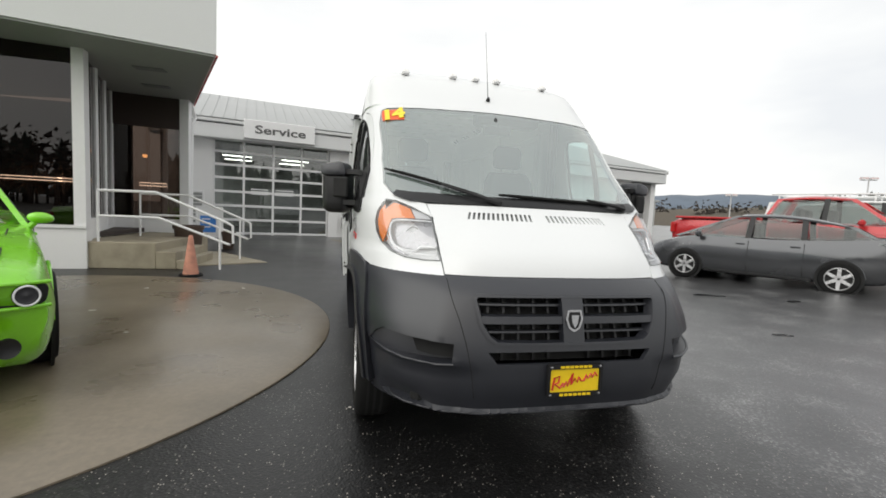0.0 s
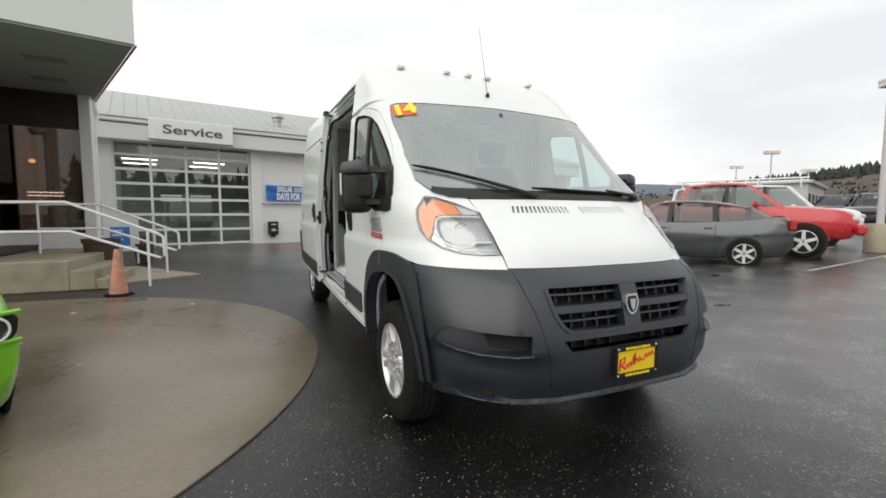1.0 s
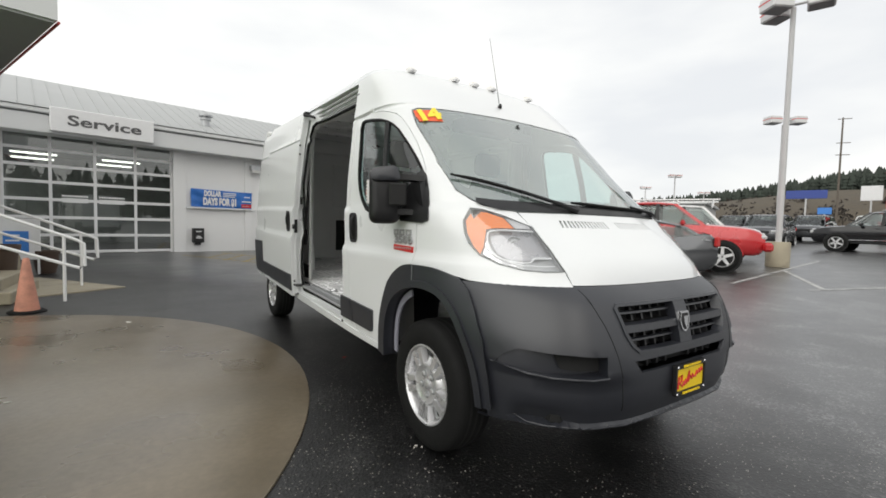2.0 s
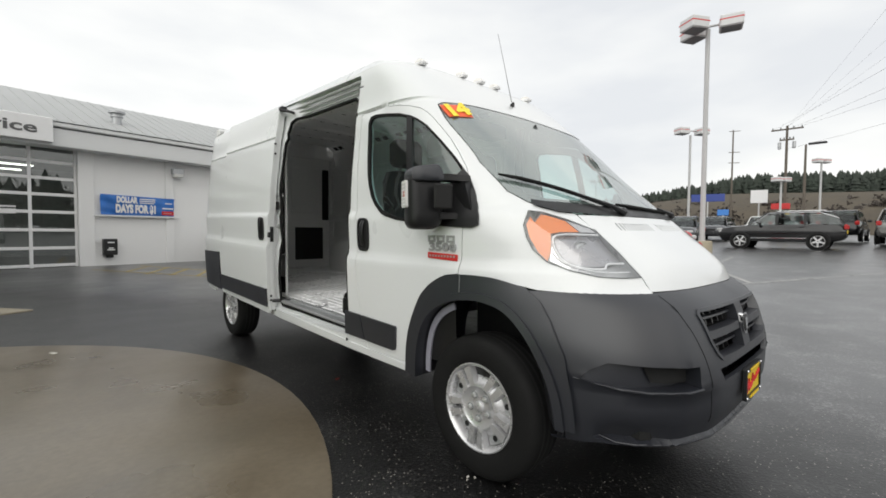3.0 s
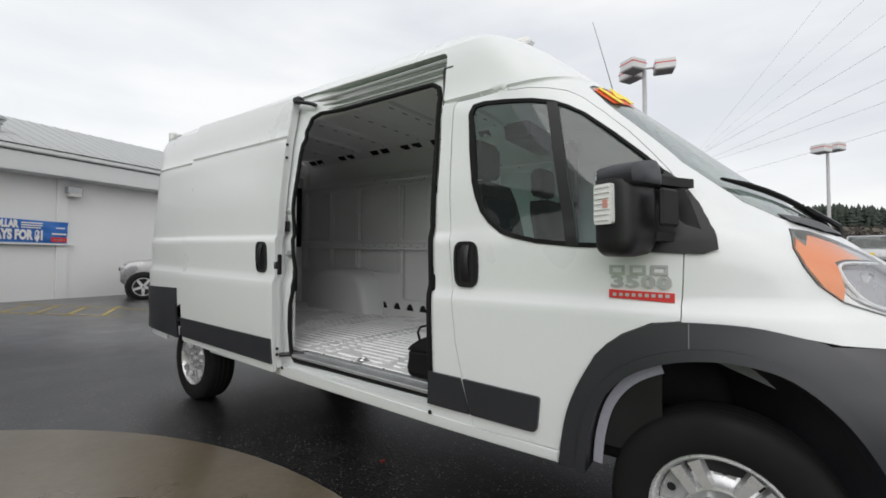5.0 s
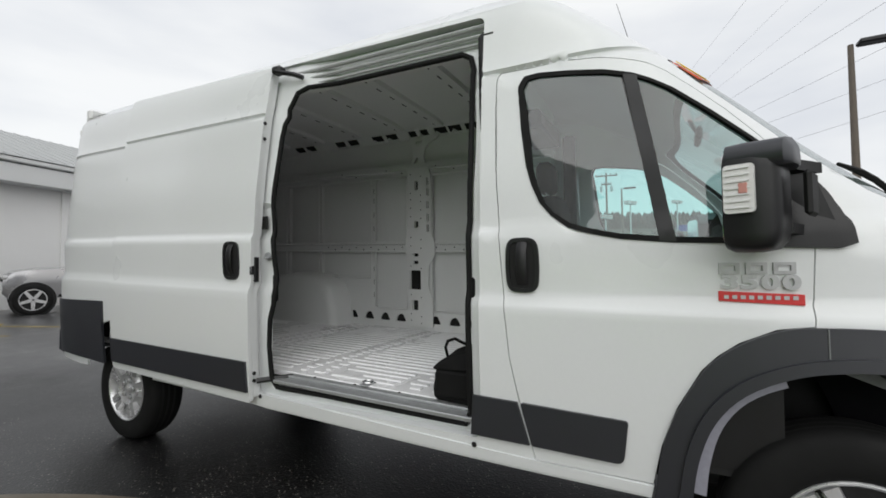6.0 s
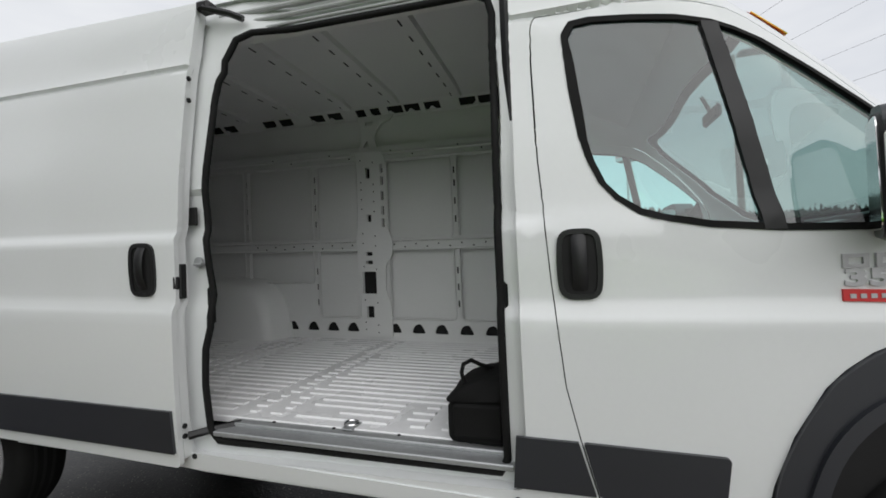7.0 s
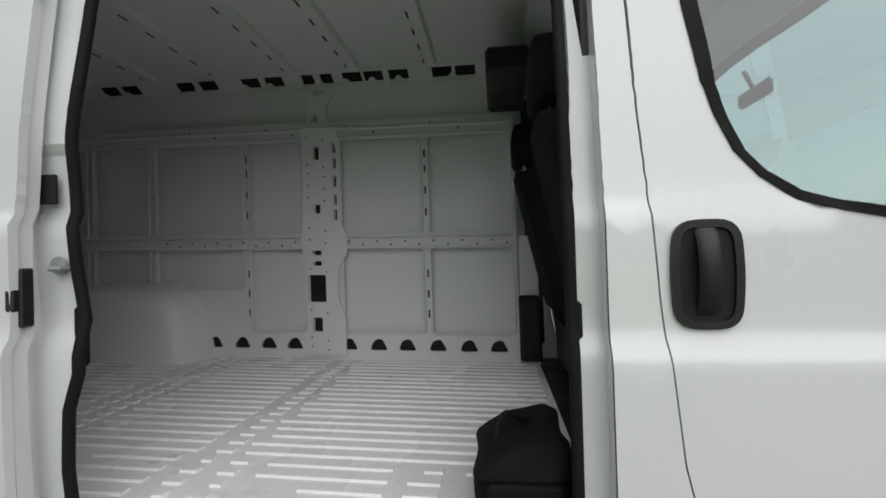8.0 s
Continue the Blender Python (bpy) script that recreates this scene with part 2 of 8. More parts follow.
def panel(outline, fn, holes=(), step=0.06, thick=0.0, flip=False, edge=None, creases=()):
    """A sheet with holes, drawn in two coordinates and laid on a surface by fn(a, b, out); thick gives it an inner skin and rims."""
    from mathutils.geometry import delaunay_2d_cdt
    loops = [dense(list(outline), edge or step)] + [dense(list(h), edge or step) for h in holes]
    pts, edges = [], []
    for lp in loops:
        k = len(pts)
        pts += lp
        edges += [(k + i, k + (i + 1) % len(lp)) for i in range(len(lp))]
    o = np.array(loops[0])
    gx, gy = np.meshgrid(np.arange(o[:, 0].min() + step / 2, o[:, 0].max(), step), np.arange(o[:, 1].min() + step / 2, o[:, 1].max(), step))
    gx, gy = gx.ravel(), gy.ravel()
    gx = gx + (np.round(gy / step) % 2) * step * 0.3
    if creases:
        far = np.min([np.abs(gy - c) for c in creases], 0) > 0.022
        gx, gy = gx[far], gy[far]
        cx = np.arange(o[:, 0].min() + step / 2, o[:, 0].max(), step)
        for c in creases:
            gx, gy = np.concatenate([gx, cx]), np.concatenate([gy, np.full(len(cx), c)])
    ok = within(gx, gy, loops[0])
    for h in loops[1:]:
        ok &= ~within(gx, gy, h)
    b = np.array(pts)
    gx, gy = gx[ok], gy[ok]
    if len(gx):
        near = np.array([np.min((b[:, 0] - x) ** 2 + (b[:, 1] - y) ** 2) for x, y in zip(gx, gy)])
        keep_pt = near > ((0.16 if creases else 0.45) * step) ** 2
        gx, gy = gx[keep_pt], gy[keep_pt]
    pts += list(zip(gx.tolist(), gy.tolist()))
    vs, _, fs, _, _, _ = delaunay_2d_cdt([Vector(p) for p in pts], edges, [], 0, 1e-6)
    v = np.array([tuple(p) for p in vs])
    c = np.array([v[list(f)].mean(0) for f in fs])
    keep = within(c[:, 0], c[:, 1], loops[0])
    for h in loops[1:]:
        keep &= ~within(c[:, 0], c[:, 1], h)
    fs = [tuple(f) for f, k in zip(fs, keep) if k]
    g = Geo()
    outer = [fn(a, b2, 0.0) for a, b2 in v]
    g.add(outer, [f[::-1] if flip else f for f in fs])
    if thick:
        inner = [fn(a, b2, -thick) for a, b2 in v]
        g.add(inner, [f if flip else f[::-1] for f in fs])
        seen = {}
        for f in fs:
            for i in range(3):
                e = (f[i], f[(i + 1) % 3])
                seen[e] = True
        rim = [e for e in seen if (e[1], e[0]) not in seen]
        for a, b2 in rim:
            q = [outer[a], outer[b2], inner[b2], inner[a]]
            g.add(q, [(3, 2, 1, 0) if not flip else (0, 1, 2, 3)])
    return g


def words(name, text, size, m, material, parent=None, depth=0.004, bold=0.0, label="", width=None):
    """Letters of the built-in font as a mesh, centred on m, facing its z."""
    cu = bpy.data.curves.new(name, "FONT")
    cu.body, cu.size, cu.extrude, cu.offset = text, size, depth / 2, bold
    cu.align_x, cu.align_y = "CENTER", "CENTER"
    cu.resolution_u = 3
    tmp = bpy.data.objects.new(name, cu)
    scene.collection.objects.link(tmp)
    me = bpy.data.meshes.new_from_object(tmp.evaluated_get(bpy.context.evaluated_depsgraph_get()))
    bpy.data.objects.remove(tmp)
    if width:
        xs = [v.co.x for v in me.vertices]
        me.transform(Matrix.Diagonal((width / (max(xs) - min(xs)), 1, 1, 1)))
    me.transform(m)
    me.name = name
    return part(name, me, material, parent, label)

# ---- ground, paving and markings ----
def rise(x, y):
    """The lot is level round the van and climbs gently eastwards."""
    t = min(max((x - 3.0) / 6.0, 0), 1)
    z = 0.03 * max(0, x - 6.0) + 0.09 * t * t * (3 - 2 * t) * (1 if x < 9 else 1)
    return min(z, 1.0 + 0.004 * max(0, x - 36))


def asphalt_mat():
    m = bpy.data.materials.new("wet_asphalt")
    m.use_nodes = True
    n, l = m.node_tree.nodes, m.node_tree.links
    p = n["Principled BSDF"]
    geo = n.new("ShaderNodeNewGeometry")

    def tex(scale, detail=5, rough=0.6):
        t = n.new("ShaderNodeTexNoise")
        t.inputs["Scale"].default_value, t.inputs["Detail"].default_value, t.inputs["Roughness"].default_value = scale, detail, rough
        l.new(geo.outputs["Position"], t.inputs["Vector"])
        return t

    def rng(src, a, b, c, d):
        r = n.new("ShaderNodeMapRange")
        r.inputs["From Min"].default_value, r.inputs["From Max"].default_value = a, b
        r.inputs["To Min"].default_value, r.inputs["To Max"].default_value = c, d
        l.new(src, r.inputs["Value"])
        return r.outputs["Result"]

    wet, patch, grit = tex(0.35), tex(1.7), tex(140, 3)
    stones = n.new("ShaderNodeTexVoronoi")
    stones.inputs["Scale"].default_value = 72
    l.new(geo.outputs["Position"], stones.inputs["Vector"])
    ramp = n.new("ShaderNodeValToRGB")
    ramp.color_ramp.elements[0].color, ramp.color_ramp.elements[1].color = (0.005, 0.005, 0.0055, 1), (0.13, 0.13, 0.128, 1)
    ramp.color_ramp.elements[0].position, ramp.color_ramp.elements[1].position = 0.12, 0.95
    mid = ramp.color_ramp.elements.new(0.6)
    mid.color = (0.021, 0.021, 0.022, 1)
    add = n.new("ShaderNodeMath")
    add.operation = "MULTIPLY_ADD"
    add.inputs[1].default_value = 0.62
    l.new(stones.outputs["Color"], add.inputs[0])
    l.new(rng(patch.outputs["Fac"], 0.3, 0.7, -0.10, 0.40), add.inputs[2])
    l.new(add.outputs["Value"], ramp.inputs["Fac"])
    # sparse bright chips of stone in the tar, with their wet sparkle put into the colour
    chips = n.new("ShaderNodeTexVoronoi")
    chips.inputs["Scale"].default_value = 84
    l.new(geo.outputs["Position"], chips.inputs["Vector"])
    pick = n.new("ShaderNodeSeparateColor")
    l.new(chips.outputs["Color"], pick.inputs["Color"])
    both_ = n.new("ShaderNodeMath")
    both_.operation = "MULTIPLY"
    l.new(rng(pick.outputs["Red"], 0.86, 0.97, 0.0, 1.0), both_.inputs[0])
    l.new(rng(chips.outputs["Distance"], 0.24, 0.40, 1.0, 0.0), both_.inputs[1])
    cm = n.new("ShaderNodeMix")
    cm.data_type = "RGBA"
    drift = n.new("ShaderNodeMath")
    drift.operation = "MULTIPLY"
    l.new(both_.outputs["Value"], drift.inputs[0])
    l.new(rng(tex(2.6, 4).outputs["Fac"], 0.38, 0.58, 0.2, 1.0), drift.inputs[1])
    l.new(drift.outputs["Value"], cm.inputs["Factor"])
    cm.inputs["B"].default_value = (0.44, 0.41, 0.37, 1)
    # the lot has dried towards the east and the buildings; the wet tone round the van and the pad also has shade
    # painted in
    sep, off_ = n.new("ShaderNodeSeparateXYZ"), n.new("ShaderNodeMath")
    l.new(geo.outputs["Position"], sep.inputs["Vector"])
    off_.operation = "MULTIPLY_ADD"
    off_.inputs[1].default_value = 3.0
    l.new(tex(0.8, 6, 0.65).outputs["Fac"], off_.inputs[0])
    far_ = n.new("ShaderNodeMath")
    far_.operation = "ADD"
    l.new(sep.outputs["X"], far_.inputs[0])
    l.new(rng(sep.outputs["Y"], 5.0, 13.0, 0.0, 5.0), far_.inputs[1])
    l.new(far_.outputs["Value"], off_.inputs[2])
    dry_lit = rng(off_.outputs["Value"], 1.6, 4.0, 0.0, 1.0)
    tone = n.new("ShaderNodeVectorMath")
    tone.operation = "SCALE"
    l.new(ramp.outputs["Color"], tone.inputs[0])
    l.new(rng(dry_lit, 0.0, 1.0, 0.30, 2.0), tone.inputs["Scale"])
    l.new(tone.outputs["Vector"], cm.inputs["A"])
    l.new(cm.outputs["Result"], p.inputs["Base Color"])
    p.inputs["Specular IOR Level"].default_value = 0.6
    l.new(rng(dry_lit, 0.0, 1.0, 0.08, 0.6), p.inputs["Coat Weight"])
    p.inputs["Coat Roughness"].default_value = 0.30
    l.new(rng(wet.outputs["Fac"], 0.30, 0.70, 0.36, 0.48), p.inputs["Roughness"])
    b = n.new("ShaderNodeBump")
    b.inputs["Strength"].default_value, b.inputs["Distance"].default_value = 0.6, 0.0024
    l.new(stones.outputs["Distance"], b.inputs["Height"])
    b2 = n.new("ShaderNodeBump")
    b2.inputs["Strength"].default_value, b2.inputs["Distance"].default_value = 0.12, 0.006
    l.new(patch.outputs["Fac"], b2.inputs["Height"])
    l.new(b.outputs["Normal"], b2.inputs["Normal"])
    l.new(b2.outputs["Normal"], p.inputs["Normal"])
    return m


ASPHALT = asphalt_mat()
CONCRETE = mat("worn_damp_concrete", (0.175, 0.142, 0.099), 0.31, var=0.24, scale=1.1, fine=28, bump=0.0015, rough_var=0.10, dirt=((0.095, 0.076, 0.048), 0.6, 1.3), spec=1.0)
STEPSTONE = mat("step_concrete", (0.34, 0.30, 0.22), 0.6, var=0.15, scale=2.5, fine=60, bump=0.001, dirt=((0.14, 0.12, 0.09), 0.5, 3))
STUCCO = mat("white_painted_stucco", (0.81, 0.81, 0.805), 0.8, var=0.035, scale=0.8, fine=120, bump=0.0015)
FASCIA = mat("white_fascia_metal", (0.68, 0.69, 0.69), 0.45, var=0.03, scale=0.7)
TRIMWHITE = mat("white_trim_paint", (0.80, 0.80, 0.80), 0.45, var=0.04)
ROOFMETAL = mat("pale_grey_roof_metal", (0.42, 0.43, 0.43), 0.5, metal=0.1, var=0.05, scale=0.6)
SOFFIT = mat("grey_soffit", (0.33, 0.34, 0.33), 0.7, var=0.04)
SHOPGLASS = glass("dark_shop_glass", (0.26, 0.215, 0.19), mirror=0.062)
DOORGLASS = glass("garage_door_glass", (0.52, 0.55, 0.54), mirror=0.13)
# dark brown with a room's dimness put in, also for far windows
SHOPDARK = mat("brown_with_painted_dimness", (0.06, 0.048, 0.042), 0.8, var=0.4, scale=1.0)
LINE = mat("worn_white_line", (0.42, 0.42, 0.41), 0.55, var=0.25, scale=3, fine=50, dirt=((0.06, 0.06, 0.06), 0.8, 6))
YLINE = mat("worn_yellow_line", (0.45, 0.34, 0.10), 0.55, var=0.2, scale=3, fine=50, dirt=((0.06, 0.06, 0.06), 0.8, 6))

xs = np.concatenate([[-1600, -800, -400, -200, -100, -60, -40, -25], np.arange(-16, 44, 1.0), [48, 56, 70, 90, 130, 200, 400, 800, 1600]])
ys = np.concatenate([[-1600, -800, -400, -200, -100, -60, -40], np.arange(-24, 34, 2.0), [38, 50, 70, 100, 200, 400, 800, 1600]])
ground_geo = Geo()
ground_geo.add([(x, y, rise(x, y)) for x in xs for y in ys], [(i * len(ys) + j, (i + 1) * len(ys) + j, (i + 1) * len(ys) + j + 1, i * len(ys) + j + 1) for i in range(len(xs) - 1) for j in range(len(ys) - 1)])
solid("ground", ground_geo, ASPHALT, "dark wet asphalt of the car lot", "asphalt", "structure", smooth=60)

pad = [(-4.69 + 3.49 * math.cos(a), 2.0 + 3.49 * math.sin(a)) for a in np.linspace(0, 2 * math.pi, 97)[:-1]]
pad_geo = Geo().loft([[(x, y, -0.05) for x, y in pad], [(x, y, 0.010) for x, y in pad], [(x * 0.997 - 4.69 * 0.003, y * 0.997 + 2.0 * 0.003, 0.016) for x, y in pad]])
solid("pavement_disc", tidy(pad_geo), CONCRETE, "round brown-grey concrete pad set flush in the asphalt", "concrete pad", "structure")
walkway = [(-6.5, 6.9), (-4.0, 6.95), (-2.75, 7.75), (-4.3, 9.9), (-6.5, 10.2)]
solid("pavement", tidy(Geo().loft([[(x, y, -0.05) for x, y in walkway], [(x, y, 0.02) for x, y in walkway]])), STEPSTONE, "pale concrete walkway beside the entrance steps", "walkway", "structure")


def painted_line(p0, p1, w, material, label):
    a, b = Vector(p0), Vector(p1)
    d = (b - a).normalized()
    s = Vector((-d.y, d.x)) * w / 2
    n = max(2, int((b - a).length / 0.8))
    g = Geo()
    ring = []
    for k in range(n + 1):
        c = a.lerp(b, k / n)
        ring.append([(c.x + s.x, c.y + s.y, rise(c.x + s.x, c.y) + 0.006), (c.x - s.x, c.y - s.y, rise(c.x - s.x, c.y) + 0.006)])
    g.loft(ring, caps=False, loop=False)
    return solid("painted_line", g, material, label, "line", "structure")


for p0, p1 in (((8.35, 2.3), (16.5, 3.0)), ((8.6, 1.0), (15.6, -2.2)), ((12.2, 2.6), (8.9, 0.85)), ((11.0, 4.2), (14.0, 4.4))):
    painted_line(p0, p1, 0.10, LINE, "worn white parking line on the asphalt")

# ---- service building: s runs along its front, n out of it ----
WALL_AT, WALL_TURN = Vector((-1.7, 18.0, 0)), radians(11)
ES, EN = Vector((math.cos(WALL_TURN), math.sin(WALL_TURN), 0)), Vector((math.sin(WALL_TURN), -math.cos(WALL_TURN), 0))


def sv(s, n, z):
    return tuple(WALL_AT + ES * s + EN * n + Vector((0, 0, z)))


SV = Matrix((ES, EN, (0, 0, 1))).transposed().to_4x4()


def sbox(g, s0, s1, n0, n1, z0, z1, bevel=0.0):
    return g.box(sv((s0 + s1) / 2, (n0 + n1) / 2, (z0 + z1) / 2), (s1 - s0, n1 - n0, z1 - z0), bevel, SV)


for p0, p1 in (((-0.80, 14.7), (0.20, 17.0)), ((-0.45, 13.5), (0.55, 15.85)), ((0.0, 12.7), (0.95, 14.9)), ((0.53, 12.05), (1.45, 14.2)), ((-1.5, 16.2), (-0.80, 14.7)), ((-0.10, 17.2), (1.95, 11.7)), ((-0.80, 14.7), (0.75, 11.5))):
    painted_line(p0, p1, 0.10, YLINE, "worn yellow hatching line on the asphalt")

service = thing("service_building", "long low white stucco service building with a pale metal roof", "building", sv(0, 0, 0))


def spart(name, g, material, label="", parent=None, smooth=35):
    g.v = [tuple(Vector(p) - WALL_AT) for p in g.v]
    return part(name, g, material, parent or service, label, smooth)


g = Geo()
sbox(g, -6.6, -4.76, -0.3, 0, 0, 4.3)
spart("wall", g, STUCCO)
g = Geo()
sbox(g, -4.76, -0.02, -0.3, 0, 4.12, 4.3)
spart("wall", g, STUCCO)
g = Geo()
sbox(g, -0.02, 19.0, -0.3, 0, 0, 4.3)
spart("wall", g, STUCCO)
g = Geo()
sbox(g, 20.8, 21.2, -9, 0.0, 0, 4.3)
spart("wall", g, STUCCO)
g = Geo()
sbox(g, -6.6, 21.2, -9.3, -9, 0, 4.3)
spart("wall", g, STUCCO)
for s0, s1 in ((-0.02, 0.42), (2.68, 2.98), (6.2, 6.5), (9.8, 10.1), (13.4, 13.7)):
    g = Geo()
    sbox(g, s0, s1, 0, 0.07, 0, 4.02, 0.01)
    spart("pilaster", g, STUCCO)
g = Geo()
sbox(g, -6.9, 21.4, -0.1, 0.62, 3.96, 4.54, 0.02)
spart("fascia", g, FASCIA)
g = Geo()
sbox(g, -6.9, 21.5, 0.0, 0.70, 4.58, 4.73, 0.03)
spart("gutter", g, FASCIA)
g = Geo()
g.loft([[sv(s, 0.72, 4.75), sv(s, 0.68, 4.80), sv(s2, -4.3, 6.72), sv(s2, -4.34, 6.67)] for s, s2 in ((-7.0, -7.0), (21.5, 17.0))])
g.add([sv(21.5, 0.70, 4.78), sv(17.0, -4.3, 6.71), sv(21.5, -9.4, 4.78), sv(-7, -9.4, 4.78), sv(-7, -4.3, 6.71)], [(0, 2, 1), (1, 2, 3, 4)])
roof_ = spart("roof", tidy(g), ROOFMETAL)
for k in range(58):
    s = -6.8 + 0.41 * k
    g = Geo().tube([sv(s, 0.70, 4.80), sv(min(s, 16.9), -4.28, 6.725)], 0.013, 5)
    spart("roof_seam", g, ROOFMETAL, "", roof_)
# service sign
sign = thing("service_sign", "long white sign board with black letters on the eaves", "sign", sv(-2.19, 0.74, 4.42))


def at(ob, g):
    """Moves a Geo from world places into the coordinates of ob."""
    inv = ob.matrix_world.inverted()
    g.v = [tuple(inv @ Vector(p)) for p in g.v]
    return g


g = Geo()
sbox(g, -3.60, -0.78, 0.64, 0.80, 4.04, 4.81, 0.02)
part("board", at(sign, g), TRIMWHITE, sign)
LETTER = mat("dark_grey_letters", (0.10, 0.10, 0.10), 0.5, var=0.05)
words("lettering", "Service", 0.46, Matrix.Translation(sign.matrix_world.inverted() @ Vector(sv(-2.17, 0.806, 4.42))) @ Matrix((ES, (0, 0, 1), EN)).transposed().to_4x4(), LETTER, sign, 0.012, 0.010, width=2.0)
# garage door, glazed from edge to edge
door = thing("door_1", "white glazed sectional garage door, closed", "garage door", sv(-2.39, -0.12, 0), kind="structure")
cols, rows = [-4.72, -3.58, -2.40, -1.22, -0.06], [0.08, 0.66, 1.26, 1.86, 2.44, 2.98, 3.52, 4.10]
for i, s in enumerate(cols):
    w = 0.035 if i in (0, 4) else 0.045
    g = Geo()
    sbox(g, s - w, s + w, -0.16, -0.10, 0.0, 4.12, 0.006)
    part("door_stile", at(door, g), TRIMWHITE, door)
for z in rows:
    g = Geo()
    sbox(g, -4.74, -0.04, -0.155, -0.105, z - 0.05, z + 0.05, 0.006)
    part("door_rail", at(door, g), TRIMWHITE, door)
for i in range(4):
    for j in range(7):
        g = Geo()
        sbox(g, cols[i] + 0.03, cols[i + 1] - 0.03, -0.132, -0.128, rows[j] + 0.03, rows[j + 1] - 0.03)
        part("pane", at(door, g), DOORGLASS, door)
for k in range(2):
    for j in range(3):
        g = Geo()
        sbox(g, -3.3 + 1.0 * k, -2.6 + 1.05 * k, -0.105, -0.10, 1.98 - 0.1 * j, 2.03 - 0.1 * j)
        part("notice_bar", at(door, g), TRIMWHITE, door)
# the workshop behind the glass
g = Geo()
sbox(g, -6.4, 19.0, -8.8, -0.4, 0.005, 0.02)
solid("floor", g, mat("workshop_floor", (0.16, 0.16, 0.16), 0.5), "grey workshop floor behind the garage door", "floor", "structure")
g = Geo()
sbox(g, -6.4, 20.6, -8.9, -0.32, 4.15, 4.2)
solid("ceiling", g, SOFFIT, "grey workshop ceiling", "ceiling", "structure")
g = Geo()
sbox(g, 2.0, 2.1, -8.9, -0.32, 0, 4.15)
solid("wall_inner", g, SOFFIT, "grey inner wall of the workshop", "wall", "structure")
TUBE = lamp_mat("fluorescent_tube", (1.0, 0.98, 0.92), 8.0)
for n in (-1.6, -3.2, -5.2):
    for s in (-3.9, -1.2):
        tl = thing("tube_light", "lit fluorescent tube under the workshop ceiling", "lamp", sv(s, n, 3.7), group="workshop tubes")
        g = Geo()
        sbox(g, s - 0.7, s + 0.7, n - 0.06, n + 0.06, 3.70, 3.76, 0.01)
        part("fitting", at(tl, g), TRIMWHITE, tl)
        part("tube", at(tl, Geo().tube([sv(s - 0.65, n, 3.68), sv(s + 0.65, n, 3.68)], 0.03, 8)), TUBE, tl)
# framed panel beside the garage door
wp = thing("wall_panel", "white framed panel with grey slats on the stucco wall", "wall panel", sv(-5.3, 0.0, 0.4))
for s0, s1, z0, z1 in ((-5.53, -5.46, 0.38, 1.82), (-5.14, -5.07, 0.38, 1.82), (-5.46, -5.14, 0.38, 0.46), (-5.46, -5.14, 1.74, 1.82)):
    g = Geo()
    sbox(g, s0, s1, 0.0, 0.06, z0, z1, 0.008)
    part("frame", at(wp, g), TRIMWHITE, wp)
for k in range(9):
    g = Geo()
    sbox(g, -5.46, -5.14, 0.005, 0.03, 0.50 + 0.14 * k, 0.60 + 0.14 * k, 0.006)
    part("slat", at(wp, g), SOFFIT, wp)
# banner on its rail
BLUE = mat("banner_blue", (0.03, 0.16, 0.52), 0.5, var=0.3, scale=2.2)
banner = thing("banner", "creased blue vinyl banner with white lettering on the wall", "banner", sv(1.65, 0.1, 1.9))
part("cloth", at(banner, panel([(0.57, 1.83), (2.95, 1.83), (2.95, 2.52), (1.8, 2.535), (0.57, 2.56)], lambda s, z, o: sv(s, 0.12 + o + 0.03 * math.sin(9 * s + 5 * z) * min(1, abs(s - 1.7)) + 0.018 * math.sin(17 * z + 5 * s), z), [], 0.08, 0.004, edge=0.08)), BLUE, banner)
BFACE = Matrix((ES, (0, 0, 1), EN)).transposed().to_4x4()
words("lettering", "DOLLAR", 0.30, Matrix.Translation(banner.matrix_world.inverted() @ Vector(sv(1.36, 0.165, 2.38))) @ BFACE, TRIMWHITE, banner, 0.004, 0.020, width=0.66)
words("lettering", "DAYS FOR $1", 0.40, Matrix.Translation(banner.matrix_world.inverted() @ Vector(sv(1.66, 0.165, 2.05))) @ BFACE, TRIMWHITE, banner, 0.004, 0.024, width=1.28)
for k, (s0, s1, z0, z1, m_) in enumerate(((1.76, 2.28, 2.42, 2.46, TRIMWHITE), (1.76, 2.28, 2.35, 2.385, TRIMWHITE), (1.76, 2.24, 2.28, 2.315, TRIMWHITE), (2.5, 2.92, 1.87, 2.02, REDPAINT), (2.55, 2.86, 1.92, 1.96, TRIMWHITE), (2.52, 2.9, 2.10, 2.15, TRIMWHITE), (2.62, 2.86, 2.30, 2.34, TRIMWHITE))):
    g = Geo()
    sbox(g, s0, s1, 0.162, 0.168, z0, z1)
    part("printed_bar", at(banner, g), m_, banner)
g = Geo()
sbox(g, 0.40, 3.12, 0.07, 0.17, 1.76, 1.815, 0.01)
part("ledge", at(banner, g), TRIMWHITE, banner)
